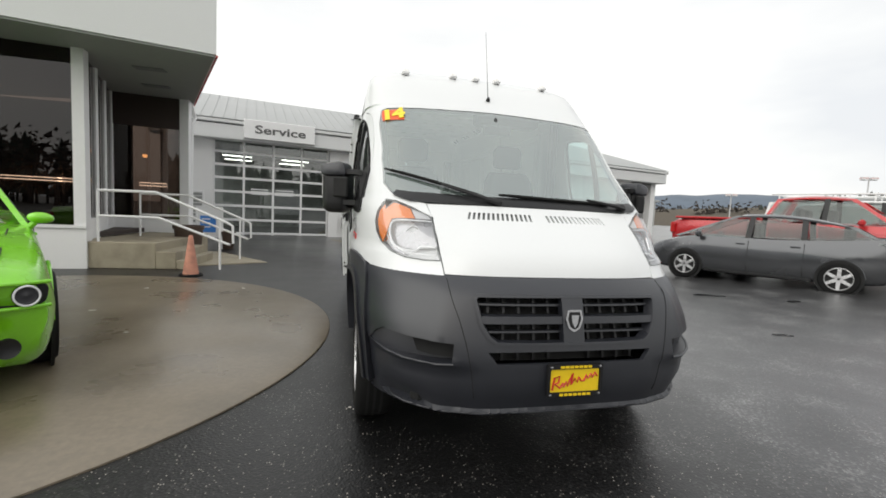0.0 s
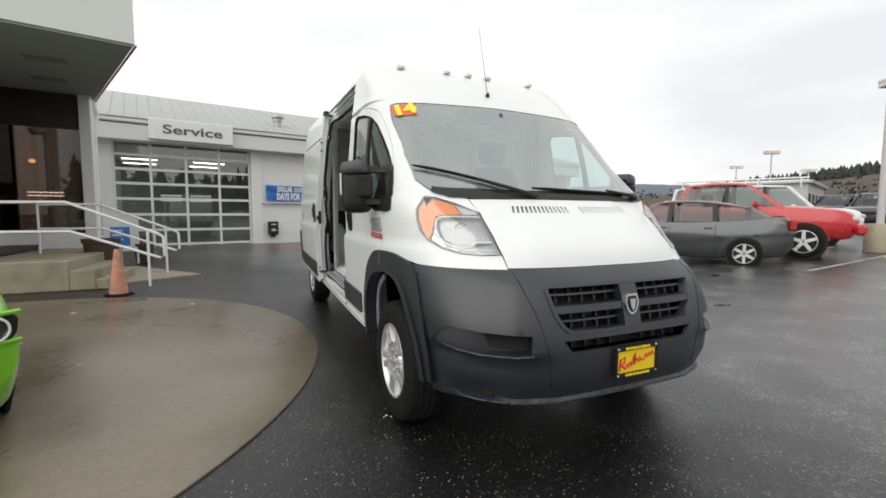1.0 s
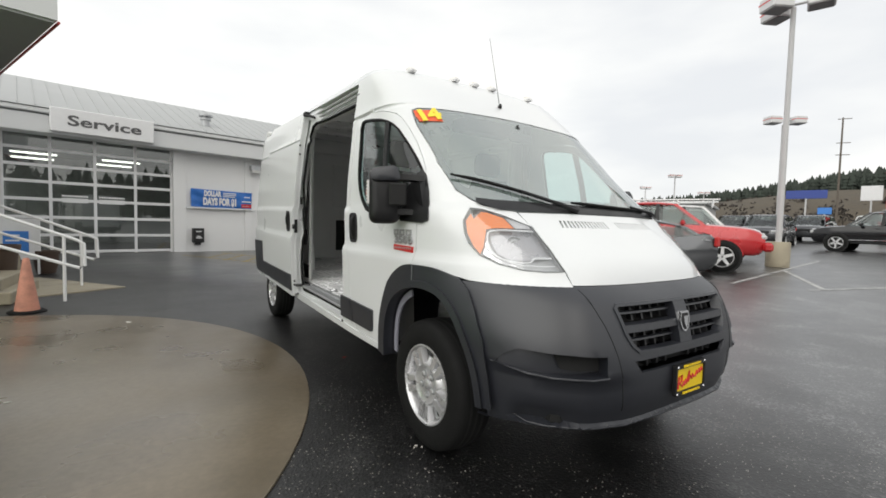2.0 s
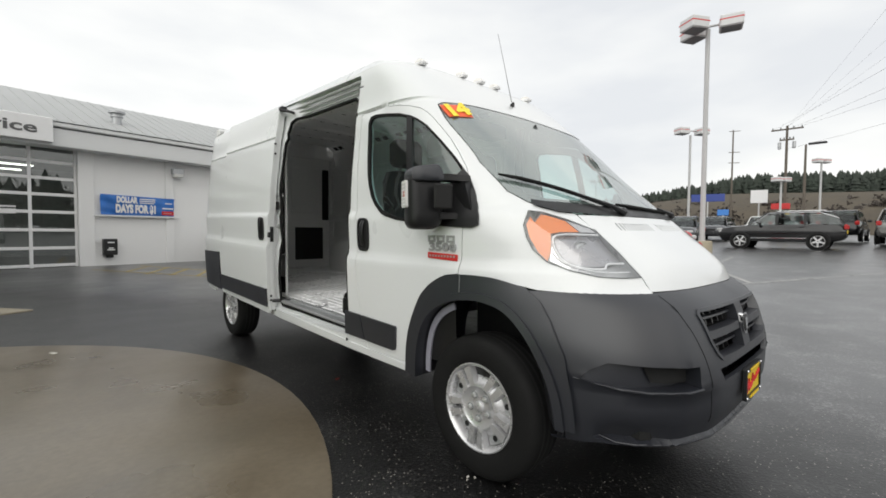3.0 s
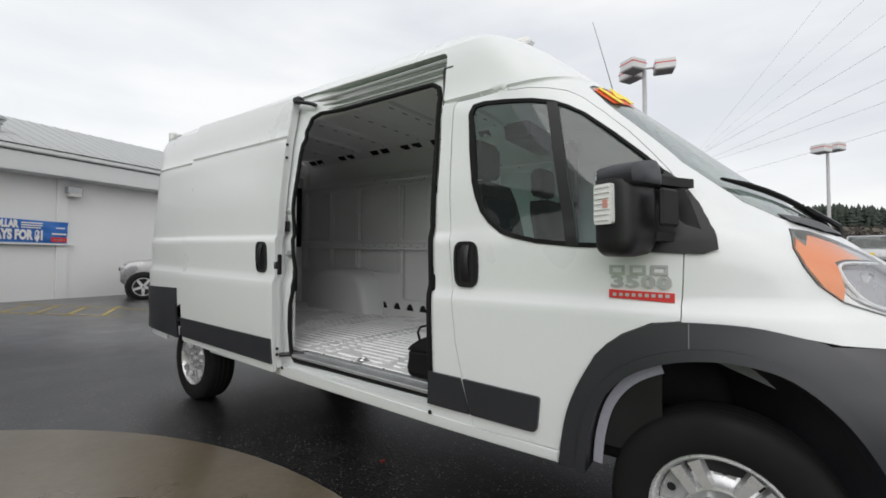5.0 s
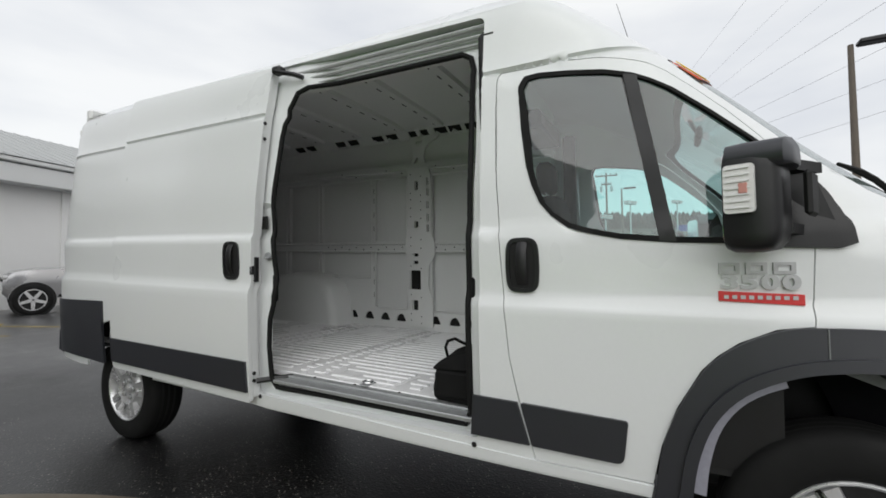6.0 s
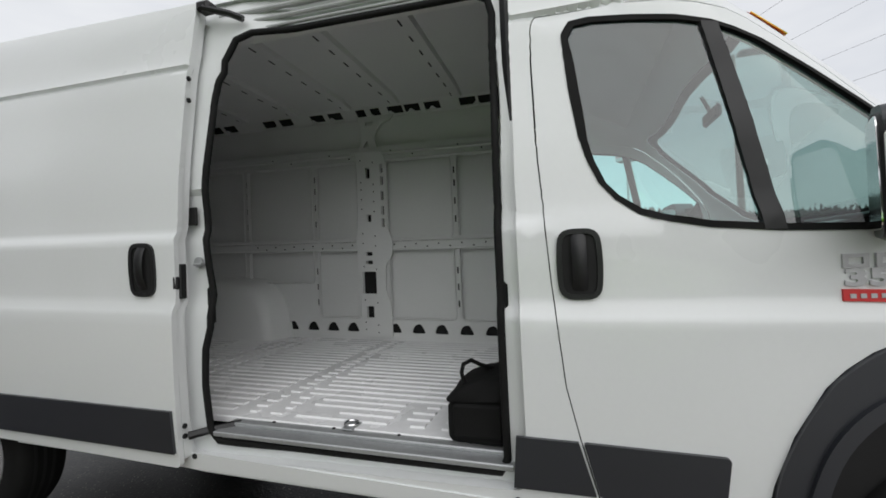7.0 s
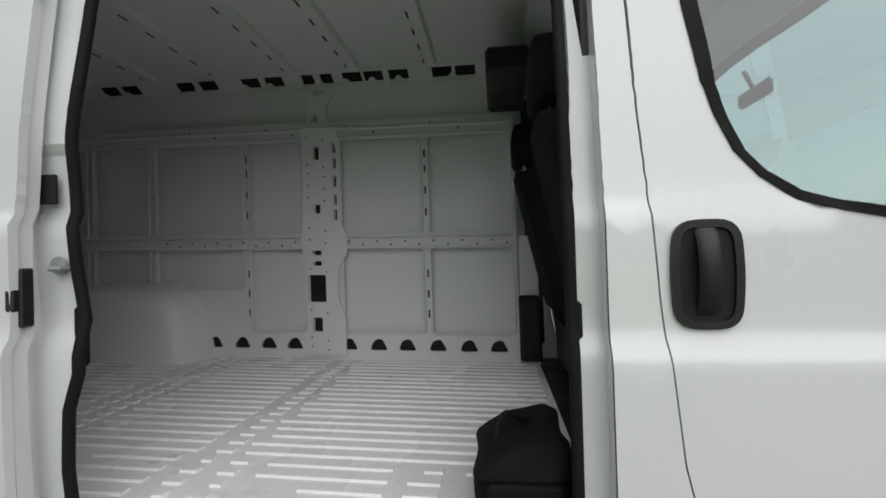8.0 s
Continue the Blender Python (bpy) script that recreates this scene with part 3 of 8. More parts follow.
# drop box, wall lamp, roof vents
box_ = thing("drop_box", "black metal key drop box on the wall", "drop box", sv(0.68, 0.1, 0.4))
g = Geo()
sbox(g, 0.62, 1.02, 0.02, 0.26, 0.38, 0.96, 0.02)
part("case", at(box_, g), BLACK, box_)
g = Geo()
sbox(g, 0.72, 0.92, 0.02, 0.16, 0.28, 0.4, 0.01)
part("bracket", at(box_, g), BLACK, box_)
for z, w in ((0.92, 0.2), (0.72, 0.14), (0.66, 0.22)):
    g = Geo()
    sbox(g, 0.82 - w / 2, 0.82 + w / 2, 0.258, 0.264, z - 0.11, z - 0.07)
    part("label_bar", at(box_, g), TRIMWHITE, box_)
wl_ = thing("wall_lamp", "grey box floodlight high on the stucco wall", "lamp", sv(3.0, 0.1, 3.6))
g = Geo()
sbox(g, 2.86, 3.28, 0.07, 0.32, 3.50, 3.74, 0.03)
part("case", at(wl_, g), STEEL, wl_)
g = Geo()
sbox(g, 2.90, 3.24, 0.10, 0.345, 3.38, 3.52, 0.02)
part("lens", at(wl_, g), mat("lamp_lens", (0.6, 0.6, 0.58), 0.3), wl_)
for s in (1.3, 9.0):
    v_ = thing("roof_vent", "galvanised roof vent with a cap", "vent", sv(s, -0.5, 5.2), group="roof vents")
    part("pipe", at(v_, Geo().lathe([(0.15, -0.3), (0.15, 0.42)], Matrix.Translation(sv(s, -0.5, 5.22)), 14)), STEEL, v_)
    for z, r in ((0.30, 0.2), (0.44, 0.27)):
        part("cap", at(v_, Geo().lathe([(0, 0.06), (r, 0.02), (r, -0.05), (0, -0.05)], Matrix.Translation(sv(s, -0.5, 5.22 + z)), 14)), STEEL, v_)

# ---- showroom with its overhanging fascia ----
show = thing("showroom_building", "showroom with tall dark windows under a deep white overhang", "building", (-5.6, 6.4, 0))
SP = [(-3.36, 5.93), (-5.08, 10.45), (-16, 12.5), (-16, 2.95)]


def shp(name, g, material, label="", smooth=35):
    return part(name, at(show, g), material, show, label, smooth)


shp("overhang", tidy(Geo().loft([[(x, y, 3.95) for x, y in SP], [(x, y, 6.6) for x, y in SP]])), FASCIA)
ins = inset(SP, 0.03)
shp("soffit", tidy(Geo().loft([[(x, y, 3.915) for x, y in ins], [(x, y, 3.95) for x, y in ins]])), SOFFIT)
shp("edge_strip", tidy(Geo().box((-3.36, 5.93, 3.93), (0.01, 0.01, 0.01)).tube([(-3.35, 5.94, 3.925), (-5.07, 10.45, 3.925)], 0.02, 6)), mat("red_edge_strip", (0.5, 0.05, 0.05), 0.4))
for x, y in ((-4.9, 7.2), (-5.3, 8.6)):
    shp("soffit_vent", Geo().box((x, y, 3.908), (0.55, 0.22, 0.02), 0.004), GREYTRIM)
W0, W1 = Vector((-5.63, 6.45)), Vector((-15.6, 5.2))
dW = (W1 - W0).normalized()
nW = Vector((-dW.y, dW.x)) * -1


def wv(s, n, z):
    p = W0 + dW * s - nW * n
    return (p.x, p.y, z)


def wbox(s0, s1, n0, n1, z0, z1):
    pts = [wv(s0, n0, 0), wv(s1, n0, 0), wv(s1, n1, 0), wv(s0, n1, 0)]
    return tidy(Geo().loft([[(x, y, z0) for x, y, _ in pts], [(x, y, z1) for x, y, _ in pts]]))


shp("sill_wall", wbox(0, 10, -0.15, 0.10, 0, 0.74), STUCCO)
shp("window_sill", wbox(-0.01, 10, -0.20, 0.14, 0.74, 0.79), TRIMWHITE)
for s in (0.09, 3.3, 6.6, 9.9):
    shp("post", wbox(s - 0.09, s + 0.09, -0.12, 0.10, 0.79, 3.92), TRIMWHITE)
for s0, s1 in ((0.18, 3.21), (3.39, 6.51), (6.69, 9.8)):
    shp("window_pane", wbox(s0, s1, -0.01, 0.0, 0.79, 3.92), SHOPGLASS)
ret = [(-5.75, 6.6), (-6.68, 9.6)]
ra, rb = Vector(ret[0]), Vector(ret[1])
for k in range(4):
    p = ra.lerp(rb, k / 3)
    shp("post", Geo().box((p.x, p.y, 2.2), (0.10, 0.10, 3.44)), TRIMWHITE)
shp("window_pane", tidy(Geo().loft([[(ra.x, ra.y, z), (rb.x, rb.y, z), (rb.x - 0.02, rb.y, z), (ra.x - 0.02, ra.y, z)] for z in (0.9, 3.92)])), SHOPGLASS)
shp("return_wall", tidy(Geo().loft([[(ra.x + 0.04, ra.y, z), (rb.x + 0.04, rb.y, z), (rb.x - 0.15, rb.y, z), (ra.x - 0.15, ra.y, z)] for z in (0, 0.9)])), STUCCO)
ba, bb = Vector((-6.68, 9.62)), Vector((-5.22, 9.84))
shp("window_pane", tidy(Geo().loft([[(ba.x, ba.y, z), (bb.x, bb.y, z), (bb.x, bb.y + 0.02, z), (ba.x, ba.y + 0.02, z)] for z in (0.84, 3.92)])), SHOPGLASS)
shp("sill_wall", tidy(Geo().loft([[(ba.x, ba.y - 0.03, z), (bb.x, bb.y - 0.03, z), (bb.x, bb.y + 0.2, z), (ba.x, ba.y + 0.2, z)] for z in (0, 0.84)])), STUCCO)
shp("transom", tidy(Geo().loft([[(ba.x, ba.y - 0.03, z), (bb.x, bb.y - 0.03, z), (bb.x, bb.y + 0.05, z), (ba.x, ba.y + 0.05, z)] for z in (3.15, 3.92)])), mat("dark_brown_panel", (0.035, 0.022, 0.018), 0.5))
shp("column", Geo().box((-5.10, 9.86, 1.98), (0.22, 0.22, 3.9), 0.01), TRIMWHITE)
shp("rear_wall", tidy(Geo().loft([[(-5.0, 9.95, z), (-7.7, 16.5, z), (-8.0, 16.5, z), (-5.3, 10.1, z)] for z in (0, 4.6)])), STUCCO)
shp("downpipe", Geo().tube([(-5.05, 10.1, 3.9), (-4.98, 10.2, 3.55), (-5.0, 10.0, 3.3), (-5.02, 9.95, 0.1)], 0.05, 8), TRIMWHITE)
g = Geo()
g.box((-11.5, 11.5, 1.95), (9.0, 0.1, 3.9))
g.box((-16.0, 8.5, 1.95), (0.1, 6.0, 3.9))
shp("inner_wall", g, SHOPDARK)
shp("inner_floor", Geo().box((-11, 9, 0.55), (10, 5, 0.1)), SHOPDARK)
# glowing tubes added to give the bright streaks in the glass
for x, y, w in ((-9.5, 11.3, 0.9), (-8.2, 11.3, 0.55), (-6.35, 11.2, 0.35)):
    for z in (1.72, 1.80):
        shp("strip_light", Geo().tube([(x - w, y, z), (x + w, y, z)], 0.014, 6), TUBE)
shp("ceiling_lamp", Geo().lathe([(0, 0.03), (0.05, 0.02), (0.07, -0.02), (0.04, -0.06), (0, -0.07)], Matrix.Translation((-6.6, 11.3, 2.58)), 12), lamp_mat("warm_bulb", (1.0, 0.62, 0.30), 9.0), "small warm lamp")
shp("display_sign", Geo().box((-9.15, 11.2, 1.62), (0.62, 0.03, 0.16), 0.01), mat("amber_display", (0.75, 0.38, 0.03), 0.5, var=0.2, scale=6), "amber display sign")
for k in range(3):
    shp("ledge_board", Geo().box((-8.4, 7.62, 0.72 + 0.07 * k), (4.6, 0.05, 0.055), 0.008), mat("ledge_wood", (0.34, 0.24, 0.15), 0.6, var=0.3, scale=4), "brown wooden ledge board")
shp("roof", tidy(Geo().loft([[(x, y, 6.6) for x, y in SP], [(x, y, 6.7) for x, y in SP]])), ROOFMETAL)

# entrance steps and rails
steps = thing("entrance_steps", "worn concrete steps up to the showroom door", "steps", (-4.9, 6.4, 0))
for x0, x1, y1, z in ((-5.9, -4.52, 9.70, 0.50), (-4.52, -4.17, 8.15, 0.34), (-4.17, -3.99, 8.15, 0.18)):
    part("tread", at(steps, Geo().box(((x0 + x1) / 2, (6.40 + y1) / 2, z / 2), (x1 - x0, y1 - 6.40, z), 0.015)), STEPSTONE, steps)
for y in (6.47, 8.2):
    rail = thing("handrail", "white painted pipe handrail along the entrance steps", "handrail", (-4.6, y, 0.5), group="entrance rails")
    tops = [(-5.49, y, 0.5), (-5.49, y, 1.45), (-4.53, y, 1.46), (-3.27, y, 0.925), (-3.19, y, 0.87), (-3.18, y, 0.53), (-3.24, y, 0.50), (-3.34, y, 0.535), (-4.49, y, 0.98), (-5.49, y, 0.98)]
    part("rail", at(rail, Geo().tube(tops[1:], 0.024, 8)), TRIMWHITE, rail)
    for x, z0, z1 in ((-5.49, 0.48, 1.45), (-3.42, 0.0, 0.98)):
        part("post", at(rail, Geo().tube([(x, y, z0), (x, y, z1)], 0.022, 8)), TRIMWHITE, rail)

# ---- the white high-roof cargo van: its skin as level slices ----
def pchip(pts):
    xs = np.array([p[0] for p in pts]); ys = np.array([p[1] for p in pts])
    h = np.diff(xs); d = np.diff(ys) / h
    m = np.zeros(len(xs)); m[0], m[-1] = d[0], d[-1]
    for i in range(1, len(xs) - 1):
        if d[i - 1] * d[i] > 0:
            w1, w2 = 2 * h[i] + h[i - 1], h[i] + 2 * h[i - 1]
            m[i] = (w1 + w2) / (w1 / d[i - 1] + w2 / d[i])
    def f(x):
        x = min(max(x, xs[0]), xs[-1])
        i = min(max(int(np.searchsorted(xs, x)) - 1, 0), len(h) - 1)
        t = (x - xs[i]) / h[i]
        return float((2*t**3-3*t*t+1)*ys[i] + (t**3-2*t*t+t)*h[i]*m[i] + (3*t*t-2*t**3)*ys[i+1] + (t**3-t*t)*h[i]*m[i+1])
    return f
NOSE = pchip([(.20,-.84),(.30,-.90),(.45,-.93),(.60,-.935),(.78,-.905),(.92,-.865),(.98,-.81),(1.0,-.775),(1.06,-.745),(1.15,-.655),(1.22,-.56),(1.29,-.465),(1.36,-.385),(1.42,-.32),(1.6,-.115),(1.8,.115),(2.0,.345),(2.15,.515),(2.25,.63),(2.35,.75),(2.42,.85),(2.48,.97),(2.52,1.11),(2.55,1.4),(2.565,1.7)])
HALF = pchip([(.2,.97),(.35,.995),(.55,1.015),(.8,1.03),(1.02,1.037),(1.06,1.038),(1.08,1.034),(1.11,1.019),(1.14,1.018),(1.3,1.023),(1.37,1.024),(1.382,1.012),(1.41,1.009),(1.6,1.000),(1.9,.972),(2.05,.960),(2.064,.958),(2.072,.943),(2.082,.943),(2.092,.956),(2.112,.950),(2.3,.926),(2.38,.910),(2.44,.878),(2.49,.81),(2.53,.67),(2.552,.45),(2.565,.2)])
BEND = pchip([(.2,.5),(1.0,.5),(1.4,.5),(1.6,.62),(2.05,1.1),(2.3,1.13),(2.4,1.17),(2.48,1.3),(2.565,2.0)])
POWER = pchip([(.2,4),(.7,4),(.95,3.2),(1.1,3.0),(1.3,3.5),(1.6,3.3),(2.05,5),(2.3,4.5),(2.45,4),(2.565,3)])
K=1.1
QUARTER=K*math.pi/2
def skin(u, z, out=0.0):
    """A point of the body at height z; u runs round the nose from the middle and then straight back."""
    sg = 1 if u >= 0 else -1
    u = abs(u)
    w, yb, n = HALF(z) + out, BEND(z), POWER(z)
    if u < QUARTER:
        a = u / K
        d = yb - NOSE(z) + out
        s, c = math.sin(a), max(math.cos(a), 0)
        r = 1 / ((s / w) ** n + (c / d) ** n) ** (1 / n)
        return (sg * r * s, yb - r * c, z)
    y = yb + (u - QUARTER)
    if y > 4.25:
        w *= max(1 - ((y - 4.25) / 0.86) ** 7, 0.02) ** (1 / 7)
    return (sg * w, y, z)


def at_front(x,z):
    lo,hi=0,QUARTER
    for _ in range(40):
        m=(lo+hi)/2
        if skin(m,z)[0]<x: lo=m
        else: hi=m
    return (lo,z)
def at_side(y,z):
    if y>=BEND(z): return (QUARTER+y-BEND(z),z)
    lo,hi=0,QUARTER
    for _ in range(40):
        m=(lo+hi)/2
        if skin(m,z)[1]<y: lo=m
        else: hi=m
    return (lo,z)


def top(x, y):
    """Height of the roof over (x, y)."""
    lo, hi = 2.3, 2.565
    for _ in range(22):
        z = (lo + hi) / 2
        w, yb, n = HALF(z), BEND(z), POWER(z)
        q = abs(x) / w
        if y < yb:
            q = (q ** n + (max(yb - y, 0) / (yb - NOSE(z))) ** n) ** (1 / n)
        if y > 4.7:
            q = max(q, 1 - (5.04 - y) * 0.5 - (2.565 - z) * 2.2)
        if q < 1:
            lo = z
        else:
            hi = z
    return lo


CREASES = (1.06, 1.08, 1.11, 1.14, 1.37, 1.382, 1.41, 2.05, 2.064, 2.072, 2.082, 2.092, 2.112)


def rake(y):
    """The empty van stands a little nose-down: how much its body lifts towards the tail."""
    return 0.026 * (math.sqrt((y - 1.1) ** 2 + 0.09) + (y - 1.1)) / 2


def level(pts):
    return [(y, z - rake(y)) for y, z in pts]


def sides(pts, closed=False):
    """Places (y, z) on the flank as skin coordinates, close enough for upright lines to stay straight."""
    return [at_side(y, z) for y, z in dense(pts, 0.05, closed)] + ([] if closed else [at_side(*pts[-1])])


def smooth_line(pts, n=6):
    """Points run through by an even curve."""
    out = []
    for i in range(len(pts) - 1):
        p0, p1, p2, p3 = (Vector(pts[min(max(k, 0), len(pts) - 1)]) for k in (i - 1, i, i + 1, i + 2))
        for k in range(n):
            t = k / n
            q = 0.5 * (2 * p1 + (p2 - p0) * t + (2 * p0 - 5 * p1 + 4 * p2 - p3) * t * t + (3 * p1 - p0 - 3 * p2 + p3) * t ** 3)
            out.append((q.x, q.y))
    return out + [tuple(pts[-1])]


def fronts(pts):
    return [at_front(x, z) for x, z in pts]


def both(half):
    """A half outline, from the middle to the middle, made whole."""
    return list(half) + [(-u, z) for u, z in half[::-1] if abs(u) > 1e-6]


def on_left(u, z, out):
    return skin(u, z, out)


def on_right(u, z, out):
    x, y, z = skin(u, z, out)
    return (-x, y, z)


van = thing("cargo_van", "white high-roof cargo van with charcoal bumper, side door slid open", "van")

DOOR_FRONT = [(0.105, 1.043), (0.093, 1.30), (0.085, 1.44), (0.10, 1.52), (0.15, 1.605), (0.22, 1.695), (0.30, 1.79), (0.40, 1.89), (0.49, 1.972), (0.55, 2.01), (0.63, 2.035), (0.72, 2.055), (0.89, 2.072), (1.12, 2.078)]
DOOR_REAR = [(1.135, 2.04), (1.14, 1.9), (1.135, 1.64), (1.105, 1.18), (1.075, 0.86), (1.04, 0.70), (0.98, 0.47)]
DOOR_LOW = [(0.56, 0.47), (0.53, 0.61), (0.48, 0.75), (0.405, 0.885), (0.36, 0.935), (0.30, 0.982), (0.20, 1.03)]
DOOR = sides(DOOR_FRONT + DOOR_REAR + DOOR_LOW, True)
WINDOW = sides([(1.035, 1.99), (1.01, 2.03), (0.95, 2.034), (0.83, 2.018), (0.70, 1.995), (0.60, 1.965), (0.54, 1.935), (0.47, 1.89), (0.35, 1.785), (0.24, 1.68), (0.145, 1.58), (0.12, 1.50), (0.12, 1.33), (0.14, 1.30), (0.48, 1.316), (0.65, 1.335), (0.76, 1.36), (0.835, 1.385), (0.90, 1.435), (0.945, 1.49), (0.975, 1.56), (0.998, 1.64), (1.02, 1.80)], True)
ARCH = [(0.56, 0.42), (0.53, 0.61), (0.48, 0.75), (0.405, 0.885), (0.36, 0.935), (0.30, 0.982), (0.20, 1.03), (0.09, 1.044), (-0.09, 1.041), (-0.228, 1.014)]
HEADLAMP = fronts([(0.613, 1.058), (0.70, 1.056), (0.781, 1.062), (0.848, 1.086), (0.886, 1.125), (0.908, 1.18), (0.914, 1.24), (0.903, 1.30), (0.853, 1.372), (0.80, 1.364), (0.721, 1.331), (0.665, 1.300), (0.62, 1.277), (0.618, 1.16)])
GLASS_EDGE = fronts([(0.72, 1.366), (0.79, 1.385), (0.83, 1.415), (0.866, 1.47), (0.866, 1.64), (0.864, 1.84), (0.858, 1.97), (0.845, 2.03), (0.81, 2.048), (0.59, 2.062), (0.18, 2.08), (0, 2.084)])
rear_wheel_gap = [(4.04 + 0.44 * math.cos(radians(a)), max(0.36 + 0.44 * math.sin(radians(a)), 0.42)) for a in range(8, 175, 12)]
SHELL = [(0, 2.40), (0, 2.24), (0, 2.084)] + GLASS_EDGE[::-1][1:] + fronts([(0.645, 1.352)]) + HEADLAMP[12:7:-1] + HEADLAMP[7:0:-1] + [HEADLAMP[0]] \
    + fronts([(0.606, 0.992), (0.744, 0.992), (0.882, 0.993)]) + sides([(-0.322, 0.998), (-0.228, 1.014), (-0.09, 1.041), (0.09, 1.044)]) \
    + sides(DOOR_FRONT + DOOR_REAR + [(0.56, 0.47)]) \
    + sides([(0.57, 0.42), (1.3, 0.42), (2.5, 0.42)]) + sides([(y, z) for y, z in rear_wheel_gap][::-1]) + sides([(4.6, 0.42), (5.03, 0.45)]) + [at_side(5.035, z) for z in np.arange(0.5, 2.396, 0.05)] \
    + [at_side(y, 2.40) for y in (4.8, 4.0, 3.0, 2.0, 1.55)] + [(QUARTER * k / 8, 2.40) for k in range(8, 0, -1)]
OPENING = sides(rounded(level([(1.205, 0.52), (2.60, 0.52), (2.60, 2.44), (1.205, 2.375)]), [0.05, 0.05, 0.04, 0.04]), True)

body_right = panel(SHELL, on_right, [OPENING], 0.04, 0.012, flip=True, edge=0.04, creases=CREASES)
body_left = panel(SHELL, on_left, [], 0.09, 0.012, edge=0.06)
part("side_panel", body_right, WHITE, van, smooth=50)
part("side_panel", body_left, WHITE, van, smooth=50)

ring = [skin(QUARTER * k / 20, 2.395) for k in range(20)] + [skin(QUARTER + t, 2.395) for t in np.linspace(0, 3.46, 30)]
roof_line = [(x, y) for x, y, z in ring] + [(-x, y) for x, y, z in ring[::-1] if x > 1e-4]
roof_geo = panel(roof_line, lambda x, y, o: (x, y, min(top(x, y), 2.565) + o), [], 0.09, 0.0)
part("roof", roof_geo, WHITE, van, smooth=60)
for y in (1.75, 2.35, 2.95, 3.55, 4.15):
    g = Geo().loft([[(x, y - 0.05, top(x, y - 0.05) - 0.004), (x, y - 0.035, top(x, y) + 0.009), (x, y + 0.035, top(x, y) + 0.009), (x, y + 0.05, top(x, y + 0.05) - 0.004)] for x in np.linspace(-0.7, 0.7, 15)])
    part("roof_rib", tidy(g), WHITE, van)
# rear doors
back = Geo()
back.loft([[(x * f, 5.0 + 0.03 * (1 - f), z) for x, z in rounded([(-0.9, 0.5), (0.9, 0.5), (0.86, 2.38), (-0.86, 2.38)], 0.08)] for f in (1.0, 0.97)])
part("rear_door", tidy(back), WHITE, van)
cap_x = np.linspace(-0.84, 0.84, 25)
part("rear_roof_panel", tidy(Geo().loft([[(x, 4.975, 2.34) for x in cap_x], [(x, 4.965, min(top(x, 4.96), 2.56) - 0.004) for x in cap_x], [(x, 4.945, min(top(x, 4.94), 2.56) - 0.004) for x in cap_x], [(x, 4.945, 2.34) for x in cap_x]], caps=False)), WHITE, van)

# bumper with its openings
BUMP_TOP = fronts([(0.25, 0.995), (0.45, 0.995), (0.602, 0.994), (0.744, 0.994), (0.882, 0.995)])
BUMPER = both([(0, 0.995)] + BUMP_TOP + sides([(-0.27, 0.992), (-0.31, 0.955), (-0.37, 0.87), (-0.444, 0.73), (-0.475, 0.55), (-0.485, 0.34)]) + fronts([(0.945, 0.338), (0.905, 0.350), (0.88, 0.360), (0.83, 0.362), (0.66, 0.362), (0.45, 0.362), (0.2, 0.362)]) + [(0, 0.362)])
GRILLE = both([(0, 0.925)] + fronts([(0.25, 0.925), (0.47, 0.923), (0.487, 0.905), (0.462, 0.79), (0.43, 0.735), (0.39, 0.705), (0.2, 0.70)]) + [(0, 0.70)])
LOWER = both([(0, 0.668)] + fronts([(0.2, 0.668), (0.428, 0.668), (0.385, 0.612), (0.2, 0.612)]) + [(0, 0.612)])
FOG = fronts([(0.584, 0.702), (0.592, 0.612), (0.66, 0.608), (0.73, 0.608), (0.80, 0.611), (0.87, 0.620), (0.915, 0.632), (0.942, 0.648), (0.925, 0.690), (0.895, 0.722), (0.86, 0.720), (0.78, 0.712)])


def tuck(u, z):
    """How far the valance under the bumper draws in."""
    a = abs(u) / K
    return 0.010 * max(0.0, (0.565 - z) / 0.18) ** 1.5 * min(1, max(0.25, (1.5 - a) / 0.5))


def ease(v):
    v = min(1.0, max(0.0, v))
    return v * v * (3 - 2 * v)


def bumper_skin(u, z, out):
    """The bumper: a ledge under the fog lamps, a set-in lower part with a hollow, and a lip along the bottom."""
    a, x = abs(u) / K, abs(skin(u, z)[0])
    ledge_z = 0.604 + 0.042 * max(0.0, (x - 0.80) / 0.15) ** 1.5
    corner = ease((x - 0.54) / 0.05) * ease((1.0 - x) / 0.04)
    lip = 0.008 * math.exp(-((z - ledge_z - 0.004) / 0.012) ** 2) * corner - 0.012 * ease((ledge_z - 0.004 - z) / 0.014) * ease((x - 0.42) / 0.15) * ease((0.50 - z + 0.5) / 0.3)
    lip += 0.012 * min(1, max(0, (0.50 - a) / 0.04)) * min(1, max(0, (0.97 - z) / 0.03))
    lip -= (0.018 + 0.028 * ease((x - 0.64) / 0.16)) * ease((0.480 - z) / 0.090) * ease((z - 0.371) / 0.010) * ease((0.895 - x) / 0.03)
    return skin(u, z, out + lip - tuck(u, z))


